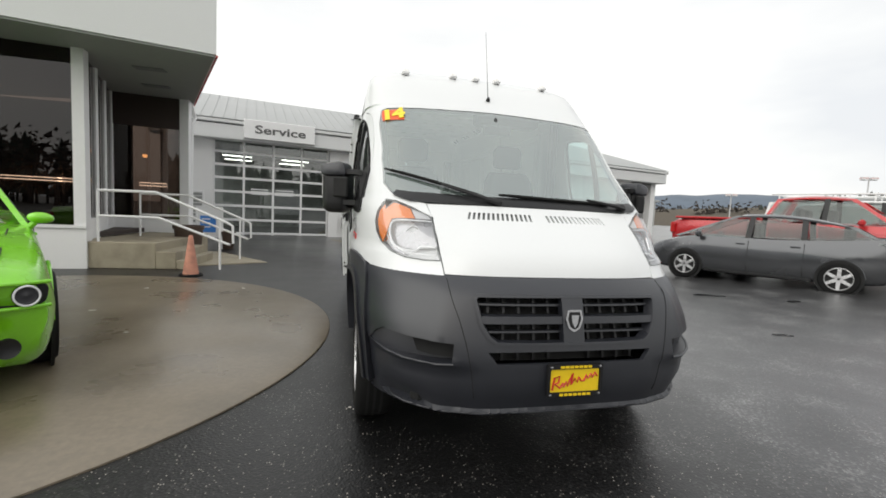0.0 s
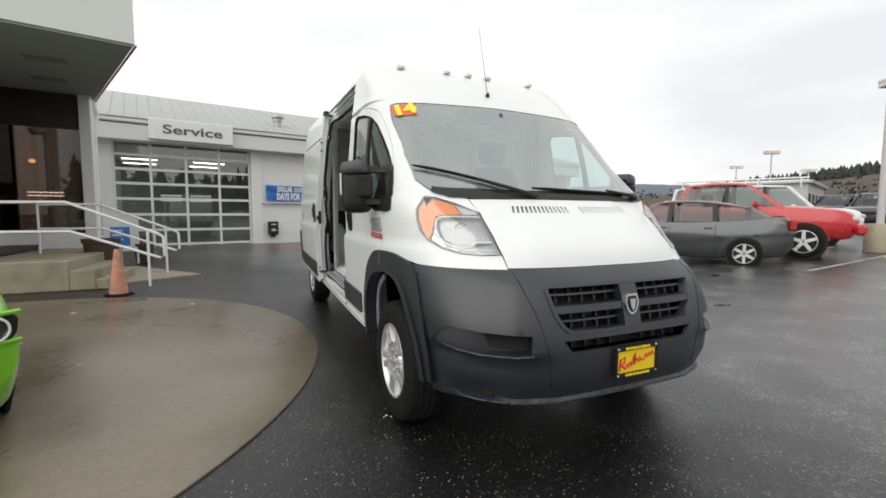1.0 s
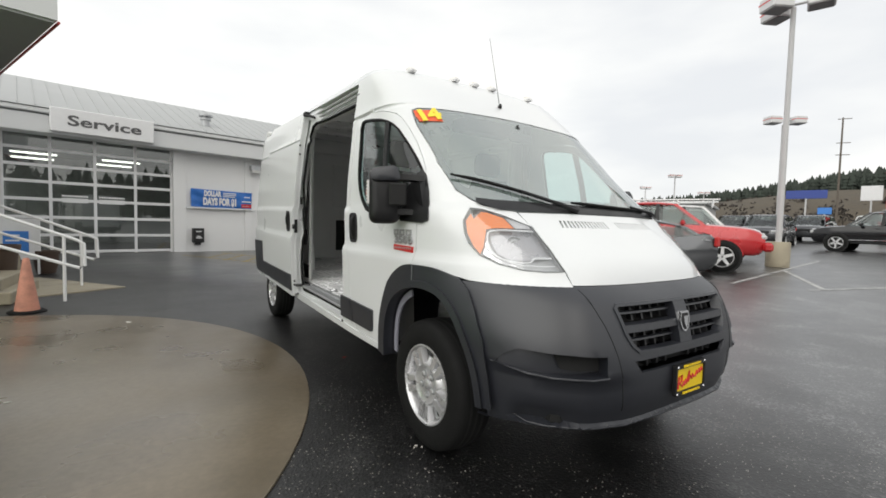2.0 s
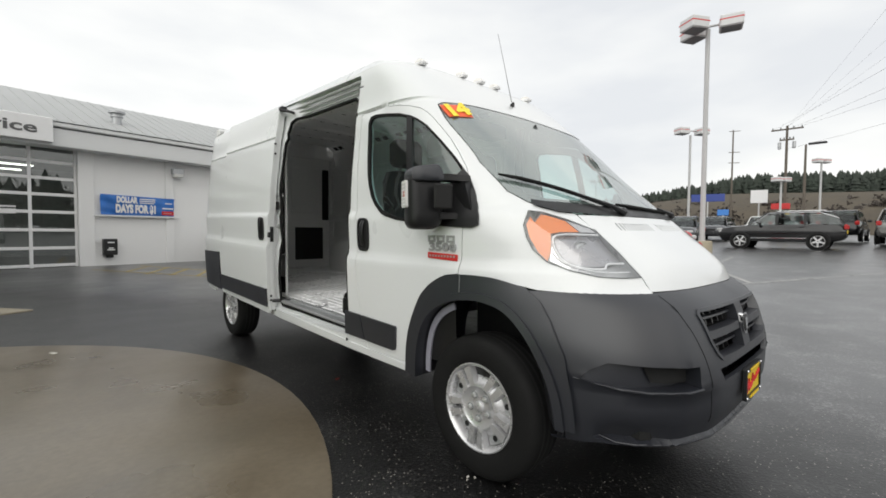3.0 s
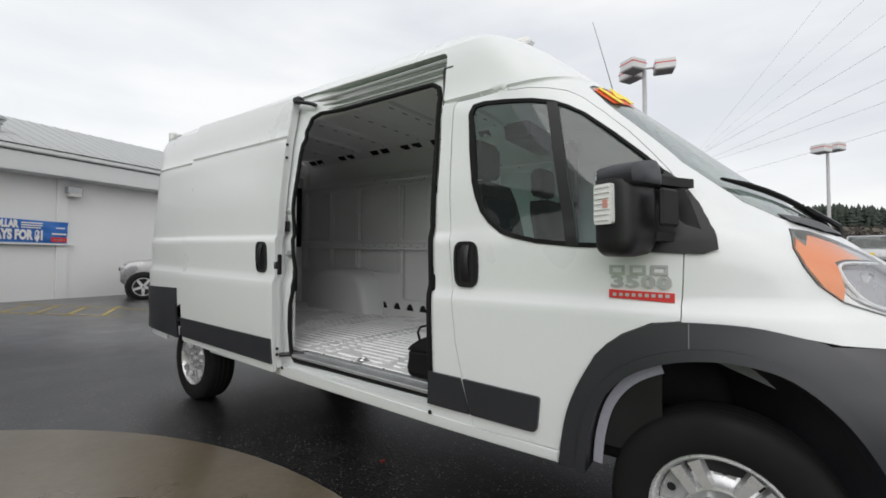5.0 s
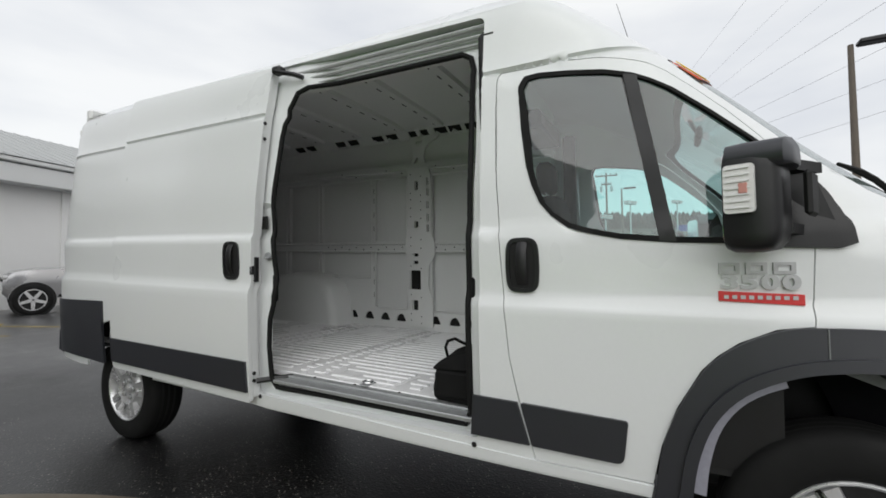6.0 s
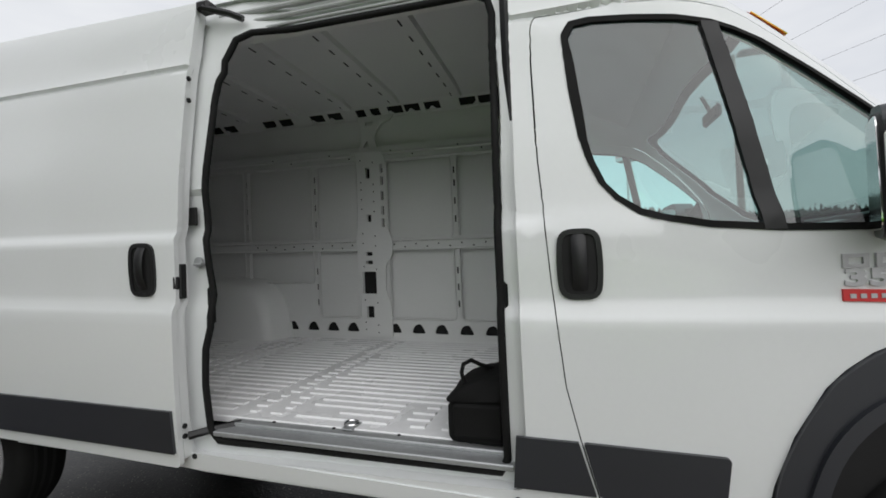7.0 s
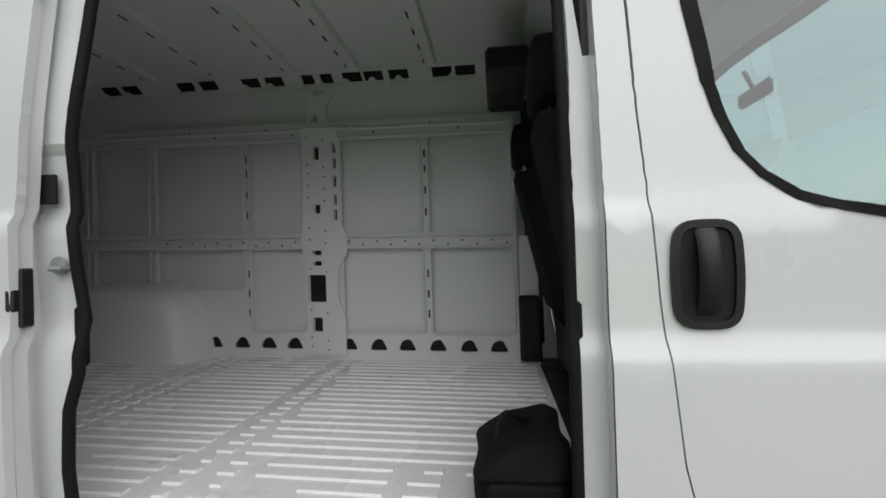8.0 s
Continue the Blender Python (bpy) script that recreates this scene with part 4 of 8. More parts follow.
bumper = part("bumper", panel(BUMPER, bumper_skin, [GRILLE, LOWER, FOG, [(-u, z) for u, z in FOG[::-1]]], 0.035, 0.02, edge=0.03, creases=(0.598, 0.582, 0.480, 0.435, 0.383, 0.371)), CLAD, van, "charcoal grey moulded plastic bumper", smooth=50)
# a black sheet behind each opening puts the inner shade into colour
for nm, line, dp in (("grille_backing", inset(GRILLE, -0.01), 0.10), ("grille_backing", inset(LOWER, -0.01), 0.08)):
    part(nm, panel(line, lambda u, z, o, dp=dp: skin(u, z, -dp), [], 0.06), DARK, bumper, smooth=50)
part("grille_frame", panel(inset(GRILLE, -0.004), lambda u, z, o: bumper_skin(u, z, 0.006 + o), [inset(GRILLE, 0.010)], 0.03, 0.05, edge=0.03), CLAD, bumper, smooth=50)


def strip(half_at, z0, z1, out, thick, x0=None):
    """A level bar between half widths, from z0 to z1, on the nose."""
    zm = (z0 + z1) / 2
    a, b = at_front(half_at, zm)[0], (-at_front(half_at, zm)[0] if x0 is None else at_front(x0, zm)[0])
    return panel([(b, z0), (a, z0), (a, z1), (b, z1)], lambda u, z, o: skin(u, z, out + o), [], 0.05, thick, edge=0.04)


for z, hw in ((0.812, 0.475),):
    part("grille_bar", strip(hw, z - 0.017, z + 0.017, 0.012, 0.05), CLAD, bumper, smooth=50)
for z, hw in ((0.876, 0.475), (0.752, 0.44)):
    part("grille_slat", strip(hw, z - 0.0045, z + 0.0045, -0.018, 0.03), CLAD, bumper, smooth=50)
for x in (0.11, 0.19, 0.27, 0.35, 0.43, -0.11, -0.19, -0.27, -0.35, -0.43):
    for z0, z1 in ((0.705, 0.79), (0.834, 0.92), (0.615, 0.665)):
        if abs(x) > 0.4 and z0 < 0.8:
            continue
        u = at_front(abs(x), 0.8)[0] * (1 if x > 0 else -1)
        part("grille_rib", panel([(u - 0.005, z0), (u + 0.005, z0), (u + 0.005, z1), (u - 0.005, z1)], lambda a, z, o: skin(a, z, -0.040 + o), [], 0.05, 0.03), BLACK, bumper)
part("grille_block", panel([(-0.042, 0.70), (0.042, 0.70), (0.045, 0.925), (-0.045, 0.925)], lambda u, z, o: skin(u, z, 0.016 + o), [], 0.04, 0.05), CLAD, bumper, smooth=50)
shield = rounded([(-0.036, 0.865), (0.036, 0.865), (0.046, 0.82), (0.03, 0.775), (0, 0.757), (-0.03, 0.775), (-0.046, 0.82)], 0.01)
part("emblem", Geo().prism(shield, lambda a, b, d: (a, -0.905 - d + (b - 0.81) * 0.1, b), 0, 0.02), CHROME, bumper, "plain chrome shield emblem")
part("emblem_inlay", Geo().prism(inset(shield, 0.011), lambda a, b, d: (a, -0.905 - d + (b - 0.81) * 0.1, b), 0.015, 0.0215), BLACK, bumper)
part("emblem_relief", Geo().prism([(-0.02, 0.84), (0.02, 0.84), (0.014, 0.80), (0, 0.778), (-0.014, 0.80)], lambda a, b, d: (a, -0.905 - d + (b - 0.81) * 0.1, b), 0.02, 0.026), CHROME, bumper)
for sg in (1, -1):
    def sunk(u, z, o, sg=sg):
        x = skin(u, z)[0]
        x, y, z = skin(u, z, -0.066 + 0.063 * min(1, max(0, (x - 0.76) / 0.17)))
        return (sg * x, y, z)

    part("fog_pocket", panel(inset(FOG, -0.004), sunk, [], 0.03, 0.0, flip=sg < 0), CLAD, bumper)
    deep = fronts([(0.588, 0.696), (0.596, 0.622), (0.70, 0.624), (0.765, 0.634), (0.79, 0.704)])
    part("fog_recess", panel(deep, lambda u, z, o, sg=sg: (sg * skin(u, z, -0.050)[0], *skin(u, z, -0.050)[1:]), [], 0.03, 0.0, flip=sg < 0), DARK, bumper)
    ledge = [bumper_skin(*at_front(x, z), -0.004) for x, z in ((0.585, 0.609), (0.66, 0.605), (0.73, 0.605), (0.80, 0.608), (0.87, 0.617), (0.92, 0.631), (0.95, 0.646))]
    part("fog_ledge", Geo().tube([(sg * x, y, z) for x, y, z in ledge], [0.007] * 5 + [0.005, 0.002], 8), CLAD, bumper, smooth=60)
    lip_ = [bumper_skin(*at_front(x, z), -0.002) for x, z in ((0.0, 0.365), (0.2, 0.365), (0.45, 0.364), (0.62, 0.364), (0.72, 0.364), (0.80, 0.366), (0.85, 0.372), (0.882, 0.388))]
    part("bumper_lip", Geo().tube([(sg * x, y, z) for x, y, z in lip_], [0.006] * 6 + [0.004, 0.002], 8), CLAD, bumper, smooth=60)
    rim = Geo()
    ln = dense(FOG, 0.04)
    rim.loft([[(sg * skin(u, z, d)[0], *skin(u, z, d)[1:]) for u, z in ln] for d in (0.0, -0.062)], caps=False)
    part("fog_pocket_wall", tidy(rim), CLAD, bumper)
    seam = Geo()
    seam_x = pchip([(0.44, 0.485), (0.58, 0.505), (0.68, 0.525), (0.80, 0.555), (0.90, 0.585), (0.984, 0.598)])
    sp = [bumper_skin(*at_front(seam_x(z), z), 0.0) for z in np.linspace(0.984, 0.44, 40)]
    seam.tube([(sg * x, y, z) for x, y, z in sp], 0.0019, 5)
    part("bumper_seam", seam, DARK, bumper)
# yellow dealer plate, its lettering as plain strokes
plate = part("licence_plate", Geo().box((0, -0.957, 0.534), (0.262, 0.012, 0.135), 0.004), YELLOW, van, "yellow dealer plate in a dark surround")
part("plate_surround", panel(rounded([(-0.144, 0.456), (0.144, 0.456), (0.144, 0.612), (-0.144, 0.612)], 0.01), lambda a, b, o: (a, -0.952 - o, b), [rounded([(-0.131, 0.478), (0.131, 0.478), (0.131, 0.590), (-0.131, 0.590)], 0.008)], 0.1, -0.018), BLACK, plate)
script = [(-0.108, 0.505), (-0.10, 0.562), (-0.076, 0.566), (-0.079, 0.536), (-0.097, 0.532), (-0.072, 0.508), (-0.056, 0.531), (-0.066, 0.519), (-0.054, 0.510), (-0.042, 0.534), (-0.036, 0.512), (-0.026, 0.538), (-0.012, 0.570), (-0.018, 0.516), (0.0, 0.542), (0.012, 0.522), (0.018, 0.546), (0.030, 0.526), (0.044, 0.524), (0.056, 0.550), (0.062, 0.530), (0.078, 0.552), (0.084, 0.532), (0.098, 0.556), (0.108, 0.536)]
part("red_stroke", Geo().tube([(a * 1.08, -0.965, b + 0.14 * a) for a, b in script], 0.0048, 5), REDPAINT, plate)
for bz in (0.601, 0.467):
    for k in range(7):
        part("small_bar", Geo().box((-0.072 + 0.024 * k, -0.9725, bz), (0.018, 0.004, 0.011)), YELLOW, plate)
for sx in (-0.128, 0.128):
    for bz in (0.601, 0.467):
        part("screw", Geo().lathe([(0, 0.004), (0.006, 0.003), (0.007, 0)], Matrix.Translation((sx, -0.9705, bz)) @ pose(0, 0, 0, 90), 8), CHROME, plate)
part("towing_lug", Geo().box((0.42, -0.80, 0.36), (0.14, 0.10, 0.05), 0.015), BLACK, van)
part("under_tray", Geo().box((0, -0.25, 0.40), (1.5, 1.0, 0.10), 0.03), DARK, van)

# bonnet
HOOD = both([(0, 1.352)] + fronts([(0.3, 1.352), (0.638, 1.350), (0.622, 1.285), (0.616, 1.277), (0.612, 1.16), (0.607, 1.058), (0.60, 0.998), (0.3, 0.998)]) + [(0, 0.998)])


def hood_skin(u, z, out):
    a = abs(u) / K
    return skin(u, z, out + 0.010 * min(1, max(0, (0.42 - a) / 0.05)) * min(1, (z - 0.998) / 0.05) - 0.003 * max(0, (1.02 - z) / 0.025) ** 2)


VENTS = []
for sg in (1, -1):
    for k in range(14):
        x = sg * (0.055 + 0.0275 * k)
        u0, u1 = (at_front(abs(x) - 0.007, 1.295)[0], at_front(abs(x) + 0.007, 1.295)[0])
        VENTS.append([(sg * u0, 1.275), (sg * u1, 1.275), (sg * u1, 1.313), (sg * u0, 1.313)][::sg])
hood = part("bonnet", panel(HOOD, hood_skin, VENTS, 0.05, 0.015, edge=0.05), WHITE, van, smooth=50)
part("vent_backing", panel(both([(0, 1.325)] + fronts([(0.46, 1.325), (0.46, 1.26)]) + [(0, 1.26)]), lambda u, z, o: skin(u, z, -0.012), [], 0.05), GREYTRIM, hood)
# a plain black box added as the shade seen through bonnet gaps
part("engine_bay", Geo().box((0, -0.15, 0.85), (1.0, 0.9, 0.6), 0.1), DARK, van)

# headlamps
LAMPGREY = mat("lamp_housing_grey", (0.50, 0.51, 0.52), 0.30, metal=0.3, var=0.1)
LAMPPALE = mat("pale_ribbed_reflector", (0.66, 0.66, 0.67), 0.25, metal=0.3, var=0.12, fine=140)
LAMPDARK = mat("smoky_chrome", (0.40, 0.40, 0.42), 0.30, metal=0.6, var=0.03)
for sg, fnc in ((1, on_left), (-1, on_right)):
    fl = sg < 0
    lamp = part("headlamp", panel(inset(HEADLAMP, 0.004), lambda u, z, o, f=fnc: f(u, z, 0.007 + o), [], 0.04, 0.0, flip=fl), LENS, van, "clear headlamp with an amber corner")
    part("housing", panel(HEADLAMP, lambda u, z, o, f=fnc: f(u, z, -0.055), [], 0.04, 0.0, flip=fl), LAMPGREY, lamp, "silver-grey reflector housing")
    wall = Geo().loft([[fnc(u, z, d) for u, z in dense(HEADLAMP, 0.05)] for d in (0.0, -0.06)], caps=False)
    part("housing_wall", tidy(wall), LAMPGREY, lamp)
    amber = fronts([(0.852, 1.352), (0.800, 1.346), (0.735, 1.318), (0.718, 1.264), (0.80, 1.264), (0.838, 1.256), (0.852, 1.22), (0.868, 1.165), (0.882, 1.128), (0.897, 1.17), (0.905, 1.24), (0.894, 1.30)])
    part("amber_reflector", panel(amber, lambda u, z, o, f=fnc: f(u, z, -0.004 + o), [], 0.03, 0.010, flip=fl), AMBER, lamp, "amber turn signal")
    clear_ = fronts([(0.728, 1.318), (0.64, 1.282), (0.632, 1.262), (0.712, 1.264)])
    part("clear_reflector", panel(clear_, lambda u, z, o, f=fnc: f(u, z, -0.006 + o), [], 0.03, 0.010, flip=fl), LAMPPALE, lamp)
    bowl = fronts([(0.628, 1.242), (0.79, 1.246), (0.834, 1.232), (0.842, 1.18), (0.832, 1.13), (0.80, 1.104), (0.74, 1.102), (0.628, 1.122)])
    part("reflector_bowl", panel(bowl, lambda u, z, o, f=fnc: f(u, z, -0.034 + o), [], 0.03, 0.008, flip=fl), LAMPDARK, lamp, "smoky chrome reflector")
    wedge = fronts([(0.852, 1.205), (0.876, 1.13), (0.842, 1.092), (0.785, 1.074), (0.82, 1.100), (0.844, 1.128), (0.850, 1.17)])
    part("chrome_wedge", panel(wedge, lambda u, z, o, f=fnc: f(u, z, -0.016 + o), [], 0.03, 0.008, flip=fl), CHROME, lamp)
    part("lamp_edge", Geo().tube([fnc(u, z, 0.004) for u, z in dense(inset(HEADLAMP, 0.003), 0.03)], 0.0022, 6, closed=True), GREYTRIM, lamp)
    for c, r in ((at_front(0.755, 1.18), 0.040),):
        px, py, pz = fnc(c[0], c[1], -0.05)
        part("projector", Geo().lathe([(0, 0.012), (r * 0.6, 0.009), (r * 0.85, 0.0), (r, 0.006), (r * 1.08, -0.01)], Matrix.Translation((px, py, pz)) @ look((0, 0, 0), (-sg * 0.45, 0.9, 0.0)).to_3x3().to_4x4(), 20), LAMPGREY, lamp)
    STRIP = mat("white_strip", (0.88, 0.89, 0.91), 0.3, var=0.02)
    for drl, r in (([(0.632, 1.250), (0.70, 1.252), (0.79, 1.253), (0.832, 1.243), (0.847, 1.215), (0.850, 1.175), (0.840, 1.13), (0.815, 1.105), (0.77, 1.096), (0.73, 1.098), (0.712, 1.112), (0.695, 1.118), (0.632, 1.119)], 0.0055),
                   ([(0.64, 1.083), (0.72, 1.082), (0.79, 1.090), (0.845, 1.125), (0.862, 1.17)], 0.003)):
        part("light_strip", Geo().tube([fnc(*at_front(x, z), -0.010) for x, z in smooth_line(drl, 3)], r, 6), STRIP, lamp)

# windscreen and cowl
screen_line = both([(0, 1.366)] + fronts([(0.4, 1.364)]) + GLASS_EDGE)
CLEAR = both([(0, 1.43)] + fronts([(0.4, 1.43), (0.72, 1.435), (0.79, 1.46), (0.825, 1.50), (0.832, 1.64), (0.83, 1.84), (0.825, 1.955), (0.805, 2.0), (0.77, 2.018), (0.59, 2.03), (0.18, 2.048)]) + [(0, 2.052)])
screen = part("windscreen", panel(inset(screen_line, 0.006), lambda u, z, o: skin(u, z, -0.004 + o), [], 0.07), SHIELD, van, "clear windscreen with a black border", smooth=60)
part("black_border", panel(inset(screen_line, 0.002), lambda u, z, o: skin(u, z, -0.010 + o), [CLEAR], 0.04, 0.0, edge=0.04), BLACK, screen, smooth=60)
cowl = both([(0, 1.41)] + fronts([(0.4, 1.41), (0.72, 1.42), (0.80, 1.43), (0.81, 1.40), (0.72, 1.364), (0.4, 1.356)]) + [(0, 1.356)])
part("cowl", panel(cowl, lambda u, z, o: skin(u, z, 0.004 + o + 0.012 * math.sin((z - 1.35) * 50)), [], 0.03, 0.02), BLACK, van, "black plastic cowl")
sticker = fronts([(0.838, 2.024), (0.69, 2.040), (0.692, 1.948), (0.84, 1.936)])
price = part("year_sticker", panel(sticker, lambda u, z, o: (-skin(u, z, 0.002)[0], *skin(u, z, 0.002)[1:]), [], 0.05, flip=True), ORANGE, screen, "orange windscreen sticker with the yellow number 14")
sx, sy, sz = skin(*at_front(0.765, 1.99), 0.006)
down = (Vector(skin(*at_front(0.765, 2.03), 0)) - Vector(skin(*at_front(0.765, 1.95), 0))).normalized()
along = (Vector(skin(*at_front(0.70, 1.99), 0)) - Vector(skin(*at_front(0.83, 1.99), 0)))
along = Vector((-along.x, along.y, along.z)).normalized()
along = (along - down * along.dot(down)).normalized()
face = along.cross(down)
words("number", "14", 0.165, Matrix.Translation((-sx, sy, sz)) @ Matrix((along, down, face)).transposed().to_4x4(), LEMON, price, 0.003, 0.009)


def on_glass(x, z, d):
    u, zz = at_front(abs(x), z)
    p = skin(u, zz, d)
    return Vector((math.copysign(p[0], x), p[1], p[2]))


for a, b, blade in (((-0.22, 1.375), (-0.52, 1.47), ((-0.835, 1.565), (-0.27, 1.40))), ((0.62, 1.38), (0.36, 1.425), ((0.52, 1.40), (-0.20, 1.425)))):
    wiper = part("wiper_arm", Geo().tube([on_glass(*a, 0.03), on_glass((a[0] * 2 + b[0]) / 3, (a[1] * 2 + b[1]) / 3, 0.05), on_glass(*b, 0.035)], [0.016, 0.012, 0.007], 6), BLACK, van, "black windscreen wiper")
    part("wiper_blade", Geo().tube([on_glass(blade[0][0] + (blade[1][0] - blade[0][0]) * t, blade[0][1] + (blade[1][1] - blade[0][1]) * t, 0.02) for t in np.linspace(0, 1, 9)], [0.006] + [0.011] * 7 + [0.006], 6), RUBBER, wiper)
    part("wiper_pivot", Geo().lathe([(0, 0.03), (0.018, 0.028), (0.024, 0.0)], Matrix.Translation(on_glass(*a, 0.012)) @ pose(0, 0, 0, 50), 12), BLACK, wiper)

# ---- the van's doors, trims, wheels and mirrors ----
ROSE = mat("pale_rose_lens", (0.62, 0.30, 0.26), 0.25, var=0.1)
BADGE = mat("polished_badge", (0.46, 0.46, 0.47), 0.42, metal=0.6, var=0.1)
gap = 0.0038


def lay(line, f, d, thick, fl, holes=(), step=0.05, edge=None, creases=()):
    return panel(line, lambda u, z, o: f(u, z, d + o), holes, step, thick, flip=fl, edge=edge, creases=creases)


def handle(parent, f, fl, y0, y1, z0, z1, d):
    """A recessed black pull handle."""
    yi = (y1 - y0) * 0.05
    line = sides(rounded([(y0 + yi, z0), (y1 - yi, z0), (y1 + 0.002, (z0 + z1) / 2), (y1 - yi, z1), (y0 + yi, z1), (y0 - 0.002, (z0 + z1) / 2)], [0.045, 0.045, 0.3, 0.045, 0.045, 0.3]), True)
    h = part("handle", lay(line, f, d + 0.010, 0.012, fl, [inset(line, 0.016)], 0.02, 0.012), BLACK, parent, "black plastic pull handle")
    part("cup", lay(inset(line, 0.012), f, d + 0.0035, 0.0, fl, (), 0.03), DARK, h)
    ym, w = (y0 + y1) / 2, (y1 - y0) * 0.16
    g = Geo()
    rows_ = []
    for t in np.linspace(0, 1, 8):
        z = z0 + 0.03 + (z1 - z0 - 0.045) * t
        bow = d + 0.008 + 0.022 * math.sin(math.pi * t) ** 0.6
        rows_.append([f(*at_side(ym - w, z), bow - 0.006), f(*at_side(ym - w * 0.6, z), bow), f(*at_side(ym + w * 0.6, z), bow), f(*at_side(ym + w, z), bow - 0.006)])
    g.loft(rows_, caps=False, loop=False)
    part("grip", g, BLACK, h)
    return h


for sg, f, fl in ((-1, on_right, True), (1, on_left, False)):
    door_line = inset(DOOR, gap)
    fd = part("front_door", lay(door_line, f, 0.0, 0.03, fl, [inset(WINDOW, 0.008)], 0.045, 0.04, creases=CREASES[:4]), WHITE, van, "white cab door with a dark-framed window", smooth=50)
    part("window_seal", lay(inset(WINDOW, -0.002), f, 0.004, 0.016, fl, [inset(WINDOW, 0.018)], 0.03, 0.03), RUBBER, fd, smooth=50)
    part("window_pane", lay(inset(WINDOW, 0.016), f, -0.006, 0.0, fl, (), 0.07), PANE, fd, smooth=60)
    bar = sides([(0.632, 1.965), (0.585, 1.955), (0.468, 1.318), (0.52, 1.32)], True)
    part("window_bar", lay(bar, f, 0.006, 0.02, fl, (), 0.05), BLACK, fd)
    sail = sides([(0.12, 1.56), (0.165, 1.60), (0.22, 1.50), (0.27, 1.32), (0.26, 1.295), (0.04, 1.285), (0.0, 1.30), (0.005, 1.345), (0.06, 1.47)], True)
    sailp = part("mirror_base", lay(inset(sail, -0.002), f, 0.012, 0.02, fl, (), 0.03), BLACK, fd)
    handle(fd, f, fl, 0.947, 1.085, 1.130, 1.350, 0.0)
    trim = sides(rounded([(0.655, 0.525), (0.636, 0.682), (1.03, 0.694), (0.99, 0.53)], [0.03, 0.015, 0.01, 0.01]), True)
    part("side_moulding", lay(trim, f, 0.014, 0.014, fl, (), 0.05), CLAD, fd, smooth=50)
    trim2 = sides([(1.045, 0.694), (1.235, 0.697), (1.25, 0.53), (1.0, 0.53)], True)
    part("side_moulding", lay(trim2, f, 0.014, 0.014, fl, (), 0.05), CLAD, van)
    # arch cladding
    inner = [(0.45, 0.42), (0.428, 0.58), (0.380, 0.72), (0.295, 0.825), (0.17, 0.893), (0.04, 0.92), (-0.07, 0.918), (-0.18, 0.885), (-0.29, 0.79), (-0.37, 0.66), (-0.41, 0.54), (-0.425, 0.40)]
    inner = smooth_line(inner, 4)
    arch_line = sides([(-0.34, 0.955), (-0.30, 0.985)] + smooth_line([(-0.27, 1.003)] + ARCH[::-1], 4) + inner + [(-0.515, 0.40), (-0.505, 0.55), (-0.474, 0.73), (-0.40, 0.87)], True)
    part("arch_cladding", panel(arch_line, lambda u, z, o: f(u, z, 0.016 + o), [], 0.04, 0.05, flip=fl, edge=0.03), CLAD, van, "charcoal plastic wheel-arch cladding", smooth=50)
    inl = sides(inner)
    liner = Geo().loft([[f(u, z, d) for u, z in inl] for d in (0.0, -0.06, -0.40)], caps=False, loop=False)
    part("arch_liner", liner, mat("dark_arch_liner", (0.018, 0.018, 0.022), 0.6, var=0.2), van, "dark arch liner", smooth=60)
    outer_, inner_ = [], []
    for y, z in inner[1:17]:
        ry, rz = y, z - 0.40
        q = math.hypot(ry, rz)
        outer_.append((y - ry / q * 0.012, z - rz / q * 0.012))
        inner_.append((y - ry / q * 0.050, z - rz / q * 0.050))
    part("liner_strip", panel(sides(outer_ + inner_[::-1], True), lambda u, z, o: f(u, z, -0.046 + o), [], 0.03, 0.012, flip=fl, edge=0.03), mat("pale_liner_edge", (0.34, 0.34, 0.40), 0.45), van, "pale edge of the arch liner")
    ridge_ = []
    for y, z in inner:
        ry, rz = y, z - 0.40
        q = math.hypot(ry, rz)
        ridge_.append((y + ry / q * 0.038, z + rz / q * 0.038))
    part("arch_flange", panel(sides(ridge_ + inner[::-1], True), lambda u, z, o: f(u, z, 0.030 + o), [], 0.03, 0.016, flip=fl, edge=0.03), CLAD, van, smooth=50)
    part("cladding_seam", Geo().tube([f(*at_side(0.088, z), 0.018) for z in np.linspace(0.955, 1.042, 8)], 0.0022, 5), GREYTRIM, van)
    part("wheel_well", Geo().box((sg * 0.50, -0.05, 0.60), (0.06, 0.95, 0.75)), DARK, van)
    rear_clad = sides(rounded(level([(4.20, 0.55), (5.02, 0.60), (5.03, 1.01), (4.21, 1.01)]), [0.01, 0.04, 0.01, 0.01]), True)
    part("rear_cladding", lay(rear_clad, f, 0.016, 0.016, fl, (), 0.06, 0.05), CLAD, van, "charcoal rear corner cladding", smooth=50)
    strip_line = sides(level([(2.6, 0.56), (3.58, 0.58), (3.62, 0.74), (2.6, 0.72)]), True)
    part("side_moulding", lay(strip_line, f, 0.012, 0.012, fl, (), 0.08), CLAD, van)
    # mirror
    toe = Matrix.Translation((sg * 1.21, 0.30, 0)) @ pose(0, 0, 0, 0, 0, sg * 22) @ Matrix.Translation((-sg * 1.21, -0.30, 0))

    def toed(g):
        g.v = [tuple(toe @ Vector(p)) for p in g.v]
        return g

    g = Geo()
    rings = []
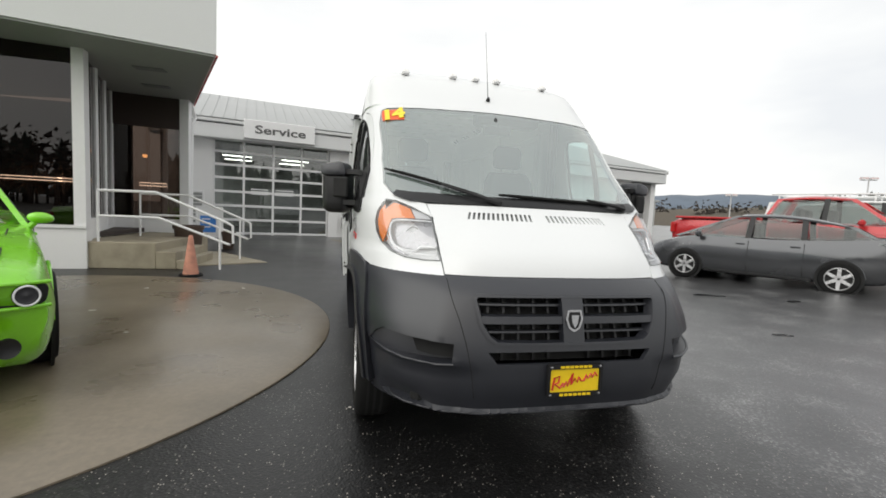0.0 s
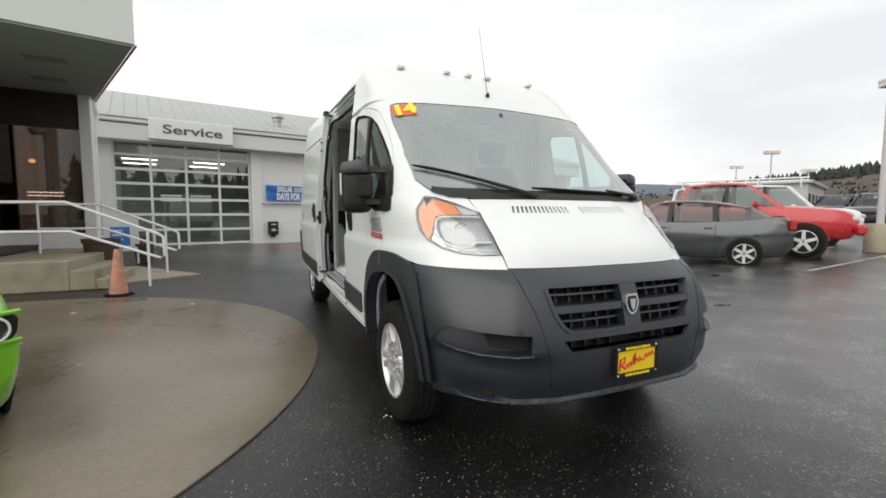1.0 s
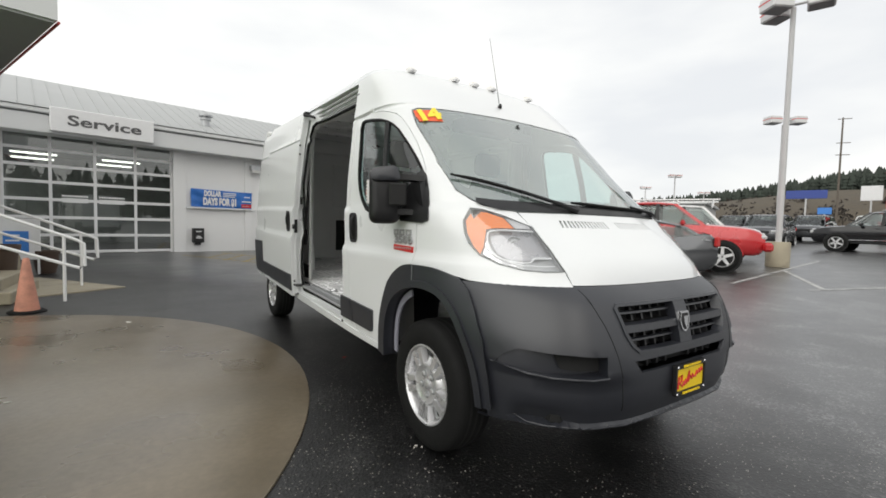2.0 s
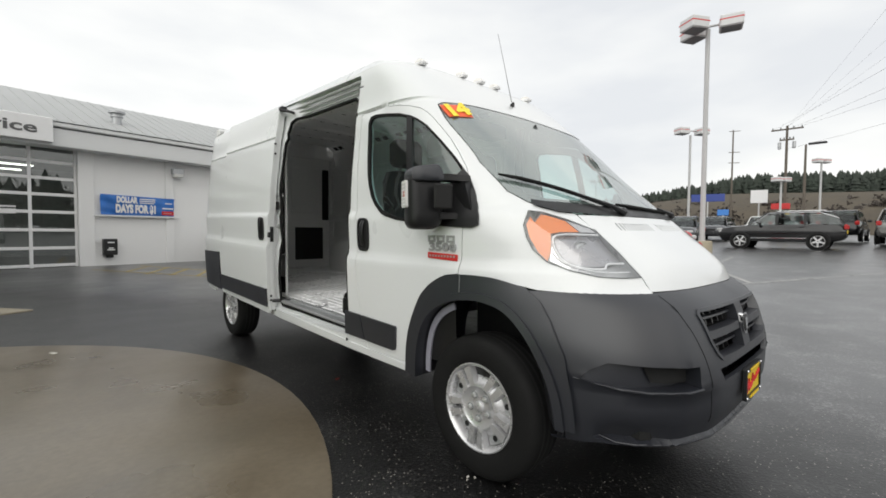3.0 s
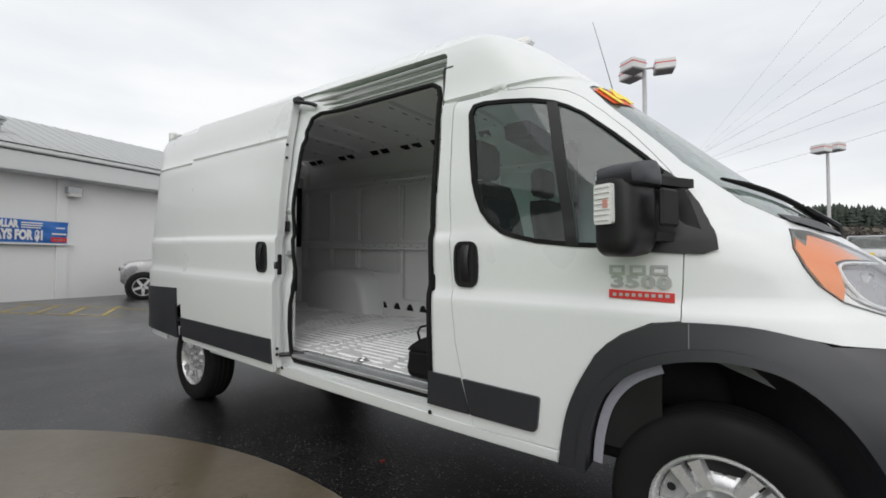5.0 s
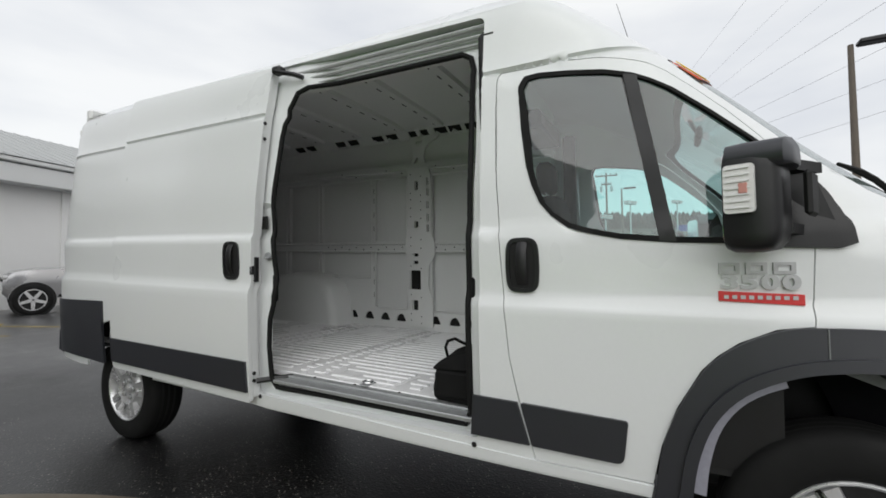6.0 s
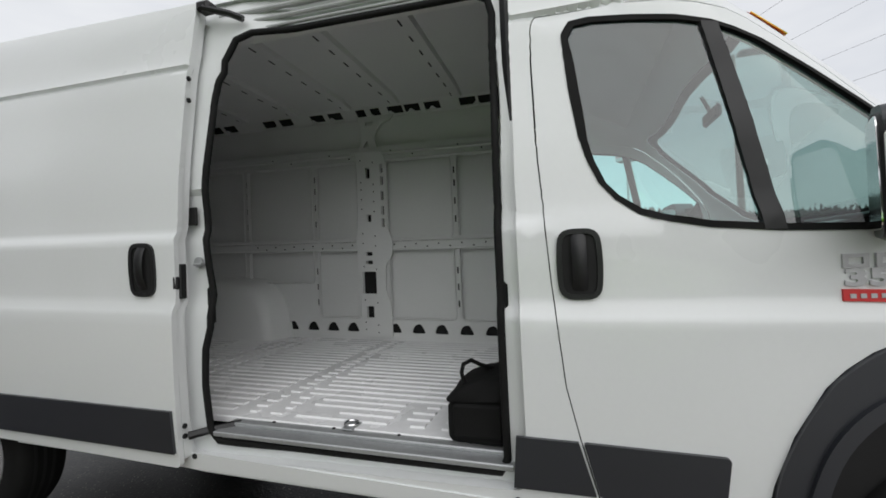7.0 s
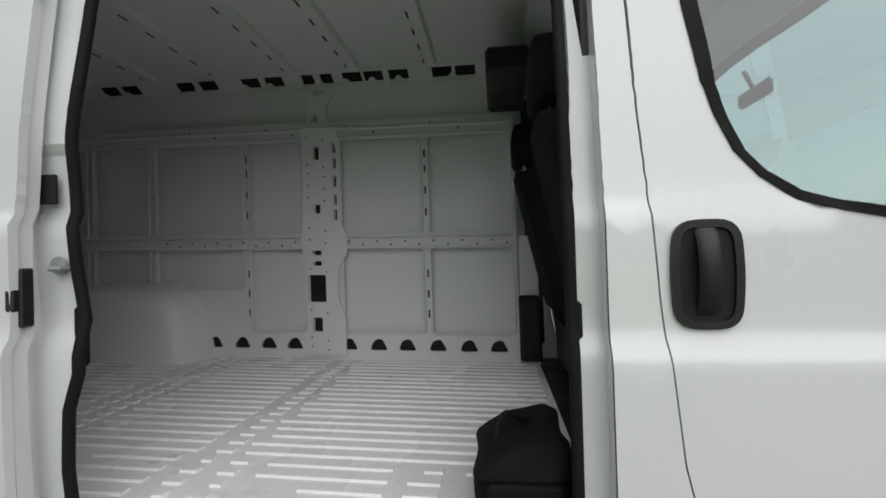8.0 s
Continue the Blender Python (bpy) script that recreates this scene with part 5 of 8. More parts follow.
    for y, k in ((0.215, 0.55), (0.222, 0.80), (0.24, 0.95), (0.28, 1.0), (0.335, 1.0), (0.352, 0.94)):
        oval = rounded([(-0.085, -0.155), (0.10, -0.155), (0.105, 0.15), (-0.065, 0.175)], [0.07, 0.05, 0.06, 0.07], 5)
        rings.append([(sg * (1.115 + a * k), y, 1.428 + b * k) for a, b in oval])
    g.loft(rings)
    mir = part("mirror", toed(tidy(g)), BLACK, fd, "large black towing mirror with a clear side lens", smooth=50)
    cap = Geo()
    cap.loft([[(sg * (1.115 + a * k), y, 1.533 + b * k) for a, b in rounded([(-0.08, -0.02), (0.10, -0.02), (0.10, 0.055), (-0.055, 0.08)], 0.04)] for y, k in ((0.19, 0.6), (0.205, 0.98), (0.30, 1.02), (0.345, 1.0))])
    part("mirror_cap", toed(tidy(cap)), CLAD, mir, "dark grey cap", smooth=50)
    for z0, z1 in ((1.545, 1.535), (1.345, 1.33)):
        a = Geo().loft([[(sg * x, y + dy, z + dz) for dy, dz in ((-0.035, -0.016), (0.035, -0.02), (0.035, 0.02), (-0.035, 0.016))] for x, y, z in ((0.985, 0.10, z1), (1.03, 0.17, z0), (1.10, 0.20, z0))])
        part("mirror_arm", tidy(a), BLACK, mir, smooth=40)
    foot = Geo().loft([[(sg * x, y, z) for y, z in ((0.02, 1.30), (0.22, 1.30), (0.20, 1.50), (0.10, 1.545))] for x in (0.96, 1.0)])
    part("mirror_foot", tidy(foot), BLACK, mir)
    part("mirror_gap", toed(Geo().box((sg * 1.06, 0.172, 1.44), (0.10, 0.02, 0.13), 0.01)), DARK, mir)
    lens = Geo().loft([[(sg * (1.213 + o), y, z) for y, z in rounded([(0.268, 1.385), (0.345, 1.385), (0.345, 1.525), (0.268, 1.525)], 0.012)] for o in (0.0, 0.016)])
    part("side_lens", toed(tidy(lens)), mat("clear_ribbed_lens", (0.80, 0.79, 0.78), 0.25, var=0.08, fine=120), mir, "clear ribbed side lamp")
    for k in range(7):
        part("lens_rib", toed(Geo().box((sg * 1.2305, 0.31, 1.40 + 0.019 * k), (0.005, 0.06, 0.004))), TRIMWHITE, mir)
    part("lens_bulb", toed(Geo().box((sg * 1.2315, 0.295, 1.455), (0.004, 0.022, 0.030), 0.003)), ROSE, mir)
    glass_line = rounded([(1.03, 1.30), (1.205, 1.30), (1.20, 1.57), (1.05, 1.57)], 0.03)
    part("mirror_glass", toed(Geo().prism(glass_line, lambda a, b, d: (sg * a, 0.3525 + d, b), 0, 0.003)), mat("mirror_silver", (0.8, 0.8, 0.8), 0.03, metal=1.0, var=0.0), mir)
    # badge: two rows of plain chrome marks over a red bar
    badge = part("badge", lay(sides([(0.352, 1.118), (0.128, 1.108), (0.128, 1.142), (0.352, 1.150)], True), f, 0.006, 0.006, fl, (), 0.1), REDPAINT, fd, "chrome marks over a red bar")
    for z0, z1, n in ((1.206, 1.243, 3),):
        for k in range(n):
            w = 0.218 / n
            y0 = 0.350 - w * k
            y1 = y0 - w * 0.78
            blk = inset(sides([(y0, z0), (y1, z0), (y1, z1), (y0, z1)], True), 0.0)
            part("badge_mark", lay(blk, f, 0.007, 0.007, fl, [sides([(y0 - 0.012, z0 + 0.010), (y1 + 0.012, z0 + 0.010), (y1 + 0.012, z1 - 0.010), (y0 - 0.012, z1 - 0.010)], True)], 0.1), BADGE, badge)
    bx, by, bz = f(*at_side(0.240, 1.178), 0.003)
    for k, ch in enumerate("3500"):
        words("numeral", ch, 0.062, Matrix.Translation((bx, by + sg * (0.054 * k - 0.081), bz)) @ Matrix(((0, sg, 0), (0, 0, 1), (sg, 0, 0))).transposed().to_4x4(), BADGE, badge, 0.009, 0.0028, width=0.048)
    for k in range(9):
        y0 = 0.338 - 0.0225 * k
        part("badge_bar", lay(sides([(y0, 1.125), (y0 - 0.013, 1.125), (y0 - 0.013, 1.137), (y0, 1.137)], True), f, 0.008, 0.003, fl, (), 0.1), BADGE, badge)


def wheel(m):
    """A tyre on a silver five-spoke wheel; the axle is z, the outer face up."""
    ob = part("wheel", Geo().lathe([(0.17, -0.11), (0.215, -0.115), (0.26, -0.12), (0.31, -0.118), (0.345, -0.108), (0.362, -0.085), (0.368, -0.04), (0.368, 0.04), (0.362, 0.082), (0.347, 0.100), (0.325, 0.108), (0.29, 0.112), (0.25, 0.108), (0.225, 0.098), (0.215, 0.085)], None, 48), RUBBER, van, "black tyre on a silver five-spoke wheel", smooth=50)
    ob.matrix_basis = m
    for k in range(3):
        part("tread_groove", Geo().lathe([(0.3685, -0.045 + 0.04 * k), (0.3688, -0.041 + 0.04 * k), (0.3688, -0.033 + 0.04 * k), (0.3685, -0.029 + 0.04 * k)], None, 48), DARK, ob)
    part("rim", Geo().lathe([(0.228, 0.096), (0.226, 0.104), (0.220, 0.105), (0.212, 0.098), (0.205, 0.075), (0.195, 0.03), (0.19, -0.05)], None, 40), SILVER, ob, "silver rim", smooth=50)
    part("disc", Geo().lathe([(0.197, 0.052), (0.15, 0.058), (0.125, 0.075), (0.118, 0.092), (0.108, 0.094), (0.09, 0.082), (0.06, 0.080), (0.0, 0.082)], None, 40), SILVER, ob, smooth=40)
    for k in range(5):
        r = pose(0, 0, 0, 0, 0, 72 * k + 18)
        sp = Geo()
        for s in (-1, 1):
            sp.loft([[r @ Vector((x, s * yy, z)) for yy, z in ((0.008, z0), (0.012, z1), (wd, z1), (wd + 0.008, z0))] for x, z0, z1, wd in ((0.108, 0.075, 0.096, 0.042), (0.16, 0.060, 0.098, 0.047), (0.203, 0.055, 0.099, 0.055))])
        part("spoke", tidy(sp), SILVER, ob)
        hole = r @ pose(0, 0, 0, 0, 0, 36)
        part("vent_recess", Geo().prism(rounded([(0.140, -0.030), (0.186, -0.046), (0.190, 0.0), (0.186, 0.046), (0.140, 0.030)], 0.012), lambda a, b, d: tuple(hole @ Vector((a, b, d))), 0.0535, 0.0590), STEEL, ob)
        part("vent_hole", Geo().lathe([(0.0155, 0.0585), (0.015, 0.0605), (0, 0.0607)], Matrix.Translation(hole @ Vector((0.168, 0, 0))), 14), DARK, ob)
        part("spoke_slot", Geo().prism([(0.165, -0.004), (0.19, -0.004), (0.19, 0.004), (0.165, 0.004)], lambda a, b, d: tuple(r @ Vector((a, b, d))), 0.058, 0.066), DARK, ob)
        lug = r @ Vector((0.062, 0, 0))
        part("nut_well", Geo().lathe([(0.021, 0.0795), (0.020, 0.0835), (0, 0.084)], Matrix.Translation(lug), 12), GREYTRIM, ob)
        part("wheel_nut", Geo().lathe([(0.015, 0.083), (0.014, 0.094), (0.006, 0.098), (0, 0.098)], Matrix.Translation(lug), 6), SILVER, ob)
    part("hub_cap", Geo().lathe([(0.030, 0.080), (0.029, 0.090), (0.022, 0.095), (0, 0.096)], None, 20), SILVER, ob)
    part("brake_disc", Geo().lathe([(0.19, -0.02), (0.0, -0.02)], None, 24), DARK, ob)
    return ob


for y, xo in ((0.0, 0.89), (4.04, 0.855)):
    for sg in (-1, 1):
        spin = 14 if sg < 0 and y == 0 else 40
        wheel(Matrix.Translation((sg * xo, y, 0.365)) @ pose(0, 0, 0, 0, 90 * sg, 0) @ pose(0, 0, 0, 0, 0, spin))
part("axle_beam", Geo().tube([(-0.8, 4.04, 0.36), (0.8, 4.04, 0.36)], 0.06, 8), DARK, van)
part("chassis", Geo().box((0, 2.3, 0.47), (1.7, 4.6, 0.10), 0.02), DARK, van)
part("rear_bumper", Geo().box((0, 5.06, 0.55), (1.9, 0.12, 0.22), 0.03), CLAD, van)

# roof marker lamps and aerial
for x, z in ((-0.625, 2.462), (-0.22, 2.475), (-0.02, 2.475), (0.17, 2.475), (0.60, 2.462)):
    y = 0.90
    zz = top(x, y + 0.02)
    lm = part("marker_lamp", Geo().loft([[(x + a * k, y + b * k + dy, zz + h * 0.8) for a, b in rounded([(-0.027, -0.04), (0.027, -0.04), (0.023, 0.048), (-0.023, 0.048)], 0.015)] for h, k, dy in ((-0.02, 1.05, 0.0), (0.012, 1.0, 0.0), (0.03, 0.8, 0.008), (0.04, 0.45, 0.016))]), mat("pale_amber_marker", (0.80, 0.78, 0.74), 0.3, var=0.05), van, "small pale roof marker lamp")
    part("lamp_foot", Geo().box((x, y, zz - 0.004), (0.062, 0.10, 0.026), 0.01), TRIMWHITE, lm)
aerial = part("aerial", Geo().tube([(0, 0.585, 2.24), (0, 0.65, 2.50), (0, 0.725, 2.79)], [0.003, 0.002, 0.0013], 6), BLACK, van, "thin black whip aerial")
part("aerial_foot", Geo().lathe([(0.018, 0.0), (0.016, 0.014), (0.008, 0.03), (0, 0.034)], Matrix.Translation((0, 0.58, 2.207)) @ pose(0, 0, 0, 25), 12), BLACK, aerial)

# ---- sliding door, pushed back on its rails ----
SLIDE = level([(2.562, 0.495), (3.98, 0.553), (3.99, 1.0), (3.975, 2.485), (2.50, 2.405), (2.53, 1.9), (2.548, 1.2)])
OFF = 0.06
slide_line = sides(rounded(SLIDE, [0.02, 0.03, 0.01, 0.03, 0.02, 0.01, 0.01]), True)


def off(u, z, o):
    """The sliding door stands off the flank."""
    x, y, z = skin(u, z, OFF + o)
    return (-x, y, z)


slider = part("sliding_door", panel(slide_line, off, [], 0.045, 0.022, flip=True, edge=0.04, creases=CREASES), WHITE, van, "white side door slid fully back", smooth=50)
inner_line = inset(slide_line, 0.07)
part("inner_skin", panel(inner_line, lambda u, z, o: off(u, z, -0.06 + o), [], 0.1, 0.02, flip=True), INNER, slider)
part("door_edge", panel(sides(rounded(level([(2.558, 0.52), (2.66, 0.52), (2.62, 2.39), (2.508, 2.39), (2.537, 1.9), (2.555, 1.2)]), 0.01), True), lambda u, z, o: off(u, z, -0.024 + o), [], 0.1, 0.036, flip=True), WHITE, slider)
strip2 = sides(level([(2.572, 0.555), (3.965, 0.60), (3.975, 0.762), (2.575, 0.725)]), True)
part("side_moulding", panel(strip2, lambda u, z, o: off(u, z, 0.013 + o), [], 0.06, 0.013, flip=True), CLAD, slider, smooth=50)
handle(slider, on_right, True, 2.640, 2.776, 1.135, 1.352, OFF)
for z in (1.94, 2.03, 0.62, 0.58):
    part("edge_bolt", Geo().lathe([(0.011, 0.0), (0.010, 0.006), (0, 0.007)], Matrix.Translation((-1.055 + (0.04 if z > 1.5 else 0), 2.548 - 0.035 * max(0, z - 1.2), z)) @ pose(0, 0, 0, 90), 8), BLACK, slider)
part("edge_latch", Geo().box((-1.045, 2.55, 1.195), (0.032, 0.02, 0.14), 0.004), BLACK, slider, "black door latch")
part("edge_knob", Geo().box((-1.068, 2.553, 1.19), (0.03, 0.02, 0.06), 0.01), BLACK, slider)
part("top_bracket", Geo().box((-0.965, 2.465, 2.345), (0.06, 0.07, 0.045), 0.012), BLACK, slider, "black roller bracket")
part("roller_arm", Geo().tube([(-0.99, 2.46, 2.33), (-0.95, 2.36, 2.31), (-0.93, 2.31, 2.29)], 0.014, 6), BLACK, slider)
part("low_arm", Geo().tube([(-1.04, 2.545, 0.575), (-0.97, 2.49, 0.58), (-0.90, 2.41, 0.585)], 0.016, 6), BLACK, slider)

# the opening: jambs, seal, rail and step
SEAL = [(1.275, 0.60), (1.30, 0.552), (2.45, 0.575), (2.49, 0.62), (2.50, 0.80), (2.49, 0.95), (2.462, 1.04), (2.460, 1.17), (2.472, 1.28), (2.480, 1.40), (2.478, 1.60), (2.44, 1.98), (2.40, 2.15), (2.35, 2.24), (2.28, 2.265), (1.33, 2.238), (1.285, 2.21), (1.27, 2.15)]
seal_line = sides(level(SEAL), True)


def jamb_depth(u, z):
    """How far the jamb lies under the skin: deeper on the rear post below the step at shoulder height."""
    y = skin(u, z)[1]
    k = min(1, max(0, (y - 2.1) / 0.25))
    low = min(1, max(0, (1.66 - z) / 0.30))
    low = low * low * (3 - 2 * low)
    bump = math.exp(-((z - 1.10) / 0.16) ** 2)
    return -0.050 * (1 - k) - k * (0.010 + 0.028 * low + 0.006 * bump)


jamb = part("door_jamb", panel(inset(OPENING, -0.01), lambda u, z, o: on_right(u, z, jamb_depth(u, z) - 0.008 + o), [inset(seal_line, -0.012)], 0.035, 0.0, flip=True, edge=0.03), WHITE, van, "white jamb of the open side door", smooth=50)
part("jamb_return", tidy(Geo().loft([[on_right(u, z, -0.002) for u, z in dense(OPENING, 0.05)], [on_right(u, z, jamb_depth(u, z) - 0.012) for u, z in dense(OPENING, 0.05)]], caps=False)), WHITE, jamb)
part("jamb_reveal", tidy(Geo().loft([[on_right(u, z, jamb_depth(u, z) - 0.010) for u, z in dense(inset(seal_line, -0.012), 0.05)], [on_right(u + (0.20 * min(1, max(0, (2.45 - z) / 0.10)) if skin(u, z)[1] > 2.2 else 0.0), z, -0.11) for u, z in dense(inset(seal_line, -0.006), 0.05)]], caps=False)), INNER, jamb)
part("inner_post", tidy(Geo().loft([[(-0.865, 2.62, z), (-0.80, 2.76, z), (-0.815, 2.77, z), (-0.88, 2.63, z)] for z in (0.60, 2.36)])), INNER, jamb)
part("door_seal", Geo().tube([on_right(u, z, jamb_depth(u, z) + 0.002) for u, z in dense(seal_line, 0.05)], 0.0135, 8, closed=True), RUBBER, van, "black rubber door seal", smooth=60)
for z, d, r in ((2.338, -0.028, 0.012), (2.298, -0.038, 0.010), (2.262, -0.044, 0.007)):
    part("roof_rail", Geo().tube([on_right(*at_side(y, z), d) for y in np.linspace(1.215, 2.46, 14)], r, 8), mat("rail_paint", (0.42, 0.43, 0.43), 0.4, metal=0.2), jamb)
# a black strip puts the shade above the rails into colour
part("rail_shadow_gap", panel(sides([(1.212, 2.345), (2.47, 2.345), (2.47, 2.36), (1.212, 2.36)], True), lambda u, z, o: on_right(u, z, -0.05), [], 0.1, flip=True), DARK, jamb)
part("jamb_striker", Geo().tube([(-0.975, 2.528, 1.262), (-1.01, 2.52, 1.262), (-1.01, 2.49, 1.262), (-0.98, 2.49, 1.262)], 0.007, 6), STEEL, jamb)
part("striker_plate", Geo().lathe([(0.024, 0), (0.022, 0.006), (0, 0.007)], Matrix.Translation((-0.982, 2.525, 1.270)) @ pose(0, 0, 0, 0, -90, 0), 12), STEEL, jamb)
part("jamb_pocket", Geo().box((-0.988, 2.548, 1.462), (0.012, 0.05, 0.075), 0.003), DARK, jamb)
part("jamb_ledge", tidy(Geo().loft([[(-0.995, y, 1.575), (-0.965, y, 1.535), (-0.95, y, 1.535), (-0.95, y, 1.575)] for y in (2.50, 2.60)])), WHITE, jamb)
part("jamb_buffer", Geo().box((-0.962, 2.487, 1.09), (0.03, 0.035, 0.16), 0.012), RUBBER, jamb)
part("pillar_buffer", Geo().box((-0.962, 1.262, 1.14), (0.03, 0.025, 0.09), 0.01), RUBBER, jamb)
step_ = part("sill_step", Geo().box((-0.915, 1.86, 0.572), (0.16, 1.22, 0.02), 0.004), STEEL, van, "grey metal step strip in the door sill")
part("metal_strip", Geo().box((-0.885, 1.86, 0.588), (0.085, 1.19, 0.016), 0.004), STEEL, step_)
for y in (1.42, 1.70, 1.98, 2.26):
    part("strip_screw", Geo().lathe([(0.008, 0), (0.006, 0.004), (0, 0.004)], Matrix.Translation((-0.885, y, 0.596)), 8), DARK, step_)
part("sill_outer", panel(sides([(0.57, 0.43), (3.6, 0.43), (3.6, 0.515), (0.57, 0.465)], True), lambda u, z, o: on_right(u, z, 0.006 + o), [], 0.08, 0.01, flip=True), WHITE, van)
for y in (1.24, 2.54):
    part("sill_plug", Geo().lathe([(0.012, 0), (0.010, 0.004), (0, 0.004)], Matrix.Translation((-1.018, y, 0.485)) @ pose(0, 0, 0, 0, -90, 0), 10), BLACK, van)

# ---- cargo space ----
FLOORP = mat("pale_grey_load_floor", (0.84, 0.84, 0.85), 0.28, var=0.05, scale=2.0, fine=40)
load = part("load_floor", Geo().box((-0.01, 3.05, 0.585), (1.74, 3.85, 0.03), 0.004), FLOORP, van, "pale ribbed metal load floor")
ribs = Geo()
random.seed(4)
for i in range(23):
    x = -0.80 + 0.071 * i
    cuts = [(1.22, 1.34), (1.40, 1.55), (1.62, 1.72), (1.78, 2.20), (2.27, 2.33), (2.40, 2.46), (2.53, 3.05), (3.12, 3.17), (3.24, 3.29), (3.36, 3.8), (3.87, 4.85)] if i < 4 else [(1.22, 2.30 + 0.02 * (i % 3)), (2.37, 2.43), (2.50, 3.08), (3.14, 3.19), (3.25, 3.30), (3.37, 4.85)]
    for a, b in cuts:
        if i < 4 and (int(a * 50) + i) % 3 == 0:
            b = a + (b - a) * 0.6
        ribs.loft([[(x - 0.021, y, 0.599), (x - 0.014, y, 0.609), (x + 0.014, y, 0.609), (x + 0.021, y, 0.599)] for y in (a, b)])
part("floor_ribs", tidy(ribs), FLOORP, load)
hk = part("lashing_ring", Geo().tube([(-0.855 + 0.028 * math.cos(a), 1.915 + 0.028 * math.sin(a), 0.614) for a in np.linspace(0, 2 * math.pi, 13)[:-1]], 0.005, 6, closed=True), CHROME, load, "chrome lashing ring")
part("ring_plate", Geo().box((-0.855, 1.915, 0.603), (0.09, 0.05, 0.006), 0.002), STEEL, hk)

BAYS_Y = [(1.325, 1.848), (1.892, 2.43), (2.70, 3.078), (3.122, 3.772), (3.818, 4.252), (4.298, 4.85)]
for sg in (1, -1):
    f_in = lambda a, b, o, sg=sg: (sg * (0.80 - o), a, b + 0.022)
    holes = []
    ys_from = 1.3 if sg > 0 else 2.76
    for y0, y1 in BAYS_Y:
        if y0 < ys_from:
            continue
        holes.append(rounded([(y0, 1.405), (y1, 1.405), (y1, 2.035), (y0, 2.035)], 0.03, 3))
        if not 3.4 < (y0 + y1) / 2 < 4.7:
            holes.append(rounded([(y0, 0.765), (y1, 0.765), (y1, 1.32), (y0, 1.32)], 0.03, 3))
        else:
            holes.append(rounded([(y0, 1.05), (y1, 1.05), (y1, 1.32), (y0, 1.32)], 0.03, 3))
    for y in (1.87, 3.10, 3.795, 4.275):
        if y > ys_from:
            for z in (0.86, 0.99, 1.12, 1.52, 1.66, 1.80, 1.90):
                if y > 3.4 and z < 1.15:
                    continue
                holes.append([(y - 0.006, z), (y + 0.006, z), (y + 0.006, z + 0.05), (y - 0.006, z + 0.05)])
    if sg > 0:
        for z0, z1, y0, y1 in ((0.96, 1.14, 2.545, 2.665), (0.765, 0.86, 2.575, 2.64), (1.20, 1.23, 2.57, 2.63), (1.27, 1.30, 2.57, 2.63), (1.545, 1.605, 2.57, 2.61), (1.90, 1.99, 2.57, 2.605)):
            holes.append(rounded([(y0, z0), (y1, z0), (y1, z1), (y0, z1)], 0.01, 2))
        for z in (1.50, 1.60, 1.72, 1.84, 1.94):
            holes.append([(2.455, z), (2.477, z), (2.477, z + 0.07), (2.455, z + 0.07)])
    for y in (3.36, 3.16, 2.97, 2.785, 2.41, 2.21, 2.02, 1.82, 1.62, 1.43):
        if y > ys_from:
            holes.append(rounded([(y - 0.062, 0.645), (y + 0.062, 0.645), (y + 0.035, 0.71), (y - 0.02, 0.725)], 0.025, 3))
    holes = [h if sum(a[0] * b[1] - b[0] * a[1] for a, b in zip(h, h[1:] + h[:1])) > 0 else h[::-1] for h in holes]
    post_holes = [h for h in holes if 2.45 < sum(p[0] for p in h) / len(h) < 2.67]
    lips = [h for h in holes if max(p[0] for p in h) - min(p[0] for p in h) > 0.3]
    lining = part("side_frame", panel([(ys_from, 0.57), (4.92, 0.57), (4.92, 2.14), (ys_from, 2.14)], f_in, holes, 0.2, 0.016, flip=sg > 0), INNER, van, "white stamped steel side framing", smooth=30)
    part("outer_skin_inside", panel([(ys_from, 0.76), (4.95, 0.76), (4.95, 2.2), (ys_from, 2.2)], lambda a, b, o, sg=sg: (sg * (0.845 + 0.010 * math.sin((b - 0.8) * 2.2)), a, b), [], 0.15, 0.0, flip=sg > 0), INNER, lining, smooth=60)
    if sg > 0:
        plate_line = [(2.42, 0.615), (2.69, 0.615), (2.68, 0.95), (2.71, 1.05), (2.70, 1.28), (2.72, 1.36), (2.69, 1.46), (2.685, 2.05), (2.70, 2.115), (2.46, 2.115), (2.435, 2.05), (2.435, 1.50), (2.395, 1.40), (2.395, 1.28), (2.455, 1.19), (2.465, 1.0), (2.42, 0.86)]
        part("pillar_plate", panel(rounded(plate_line, 0.02, 3), lambda a, b, o: f_in(a, b, 0.029 + o), [h for h in post_holes if min(p[1] for p in h) > 0.75], 0.1, 0.013, flip=True, edge=0.05), INNER, lining, smooth=40)
    for h in lips:
        part("bay_lip", Geo().tube([f_in(a_, b_, 0.017) for a_, b_ in h], 0.007, 6, closed=True), INNER, lining, smooth=60)
    for z_, r_ in ((1.392, 0.012), (1.318, 0.010), (2.10, 0.012), (2.045, 0.008)):
        part("rail_edge", Geo().tube([f_in(y_, z_, 0.016) for y_ in np.linspace(ys_from + 0.02, 4.9, 8)], r_, 6), INNER, lining, smooth=60)
    # black sheets behind the framing stand for the shade in its slots
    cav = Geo()
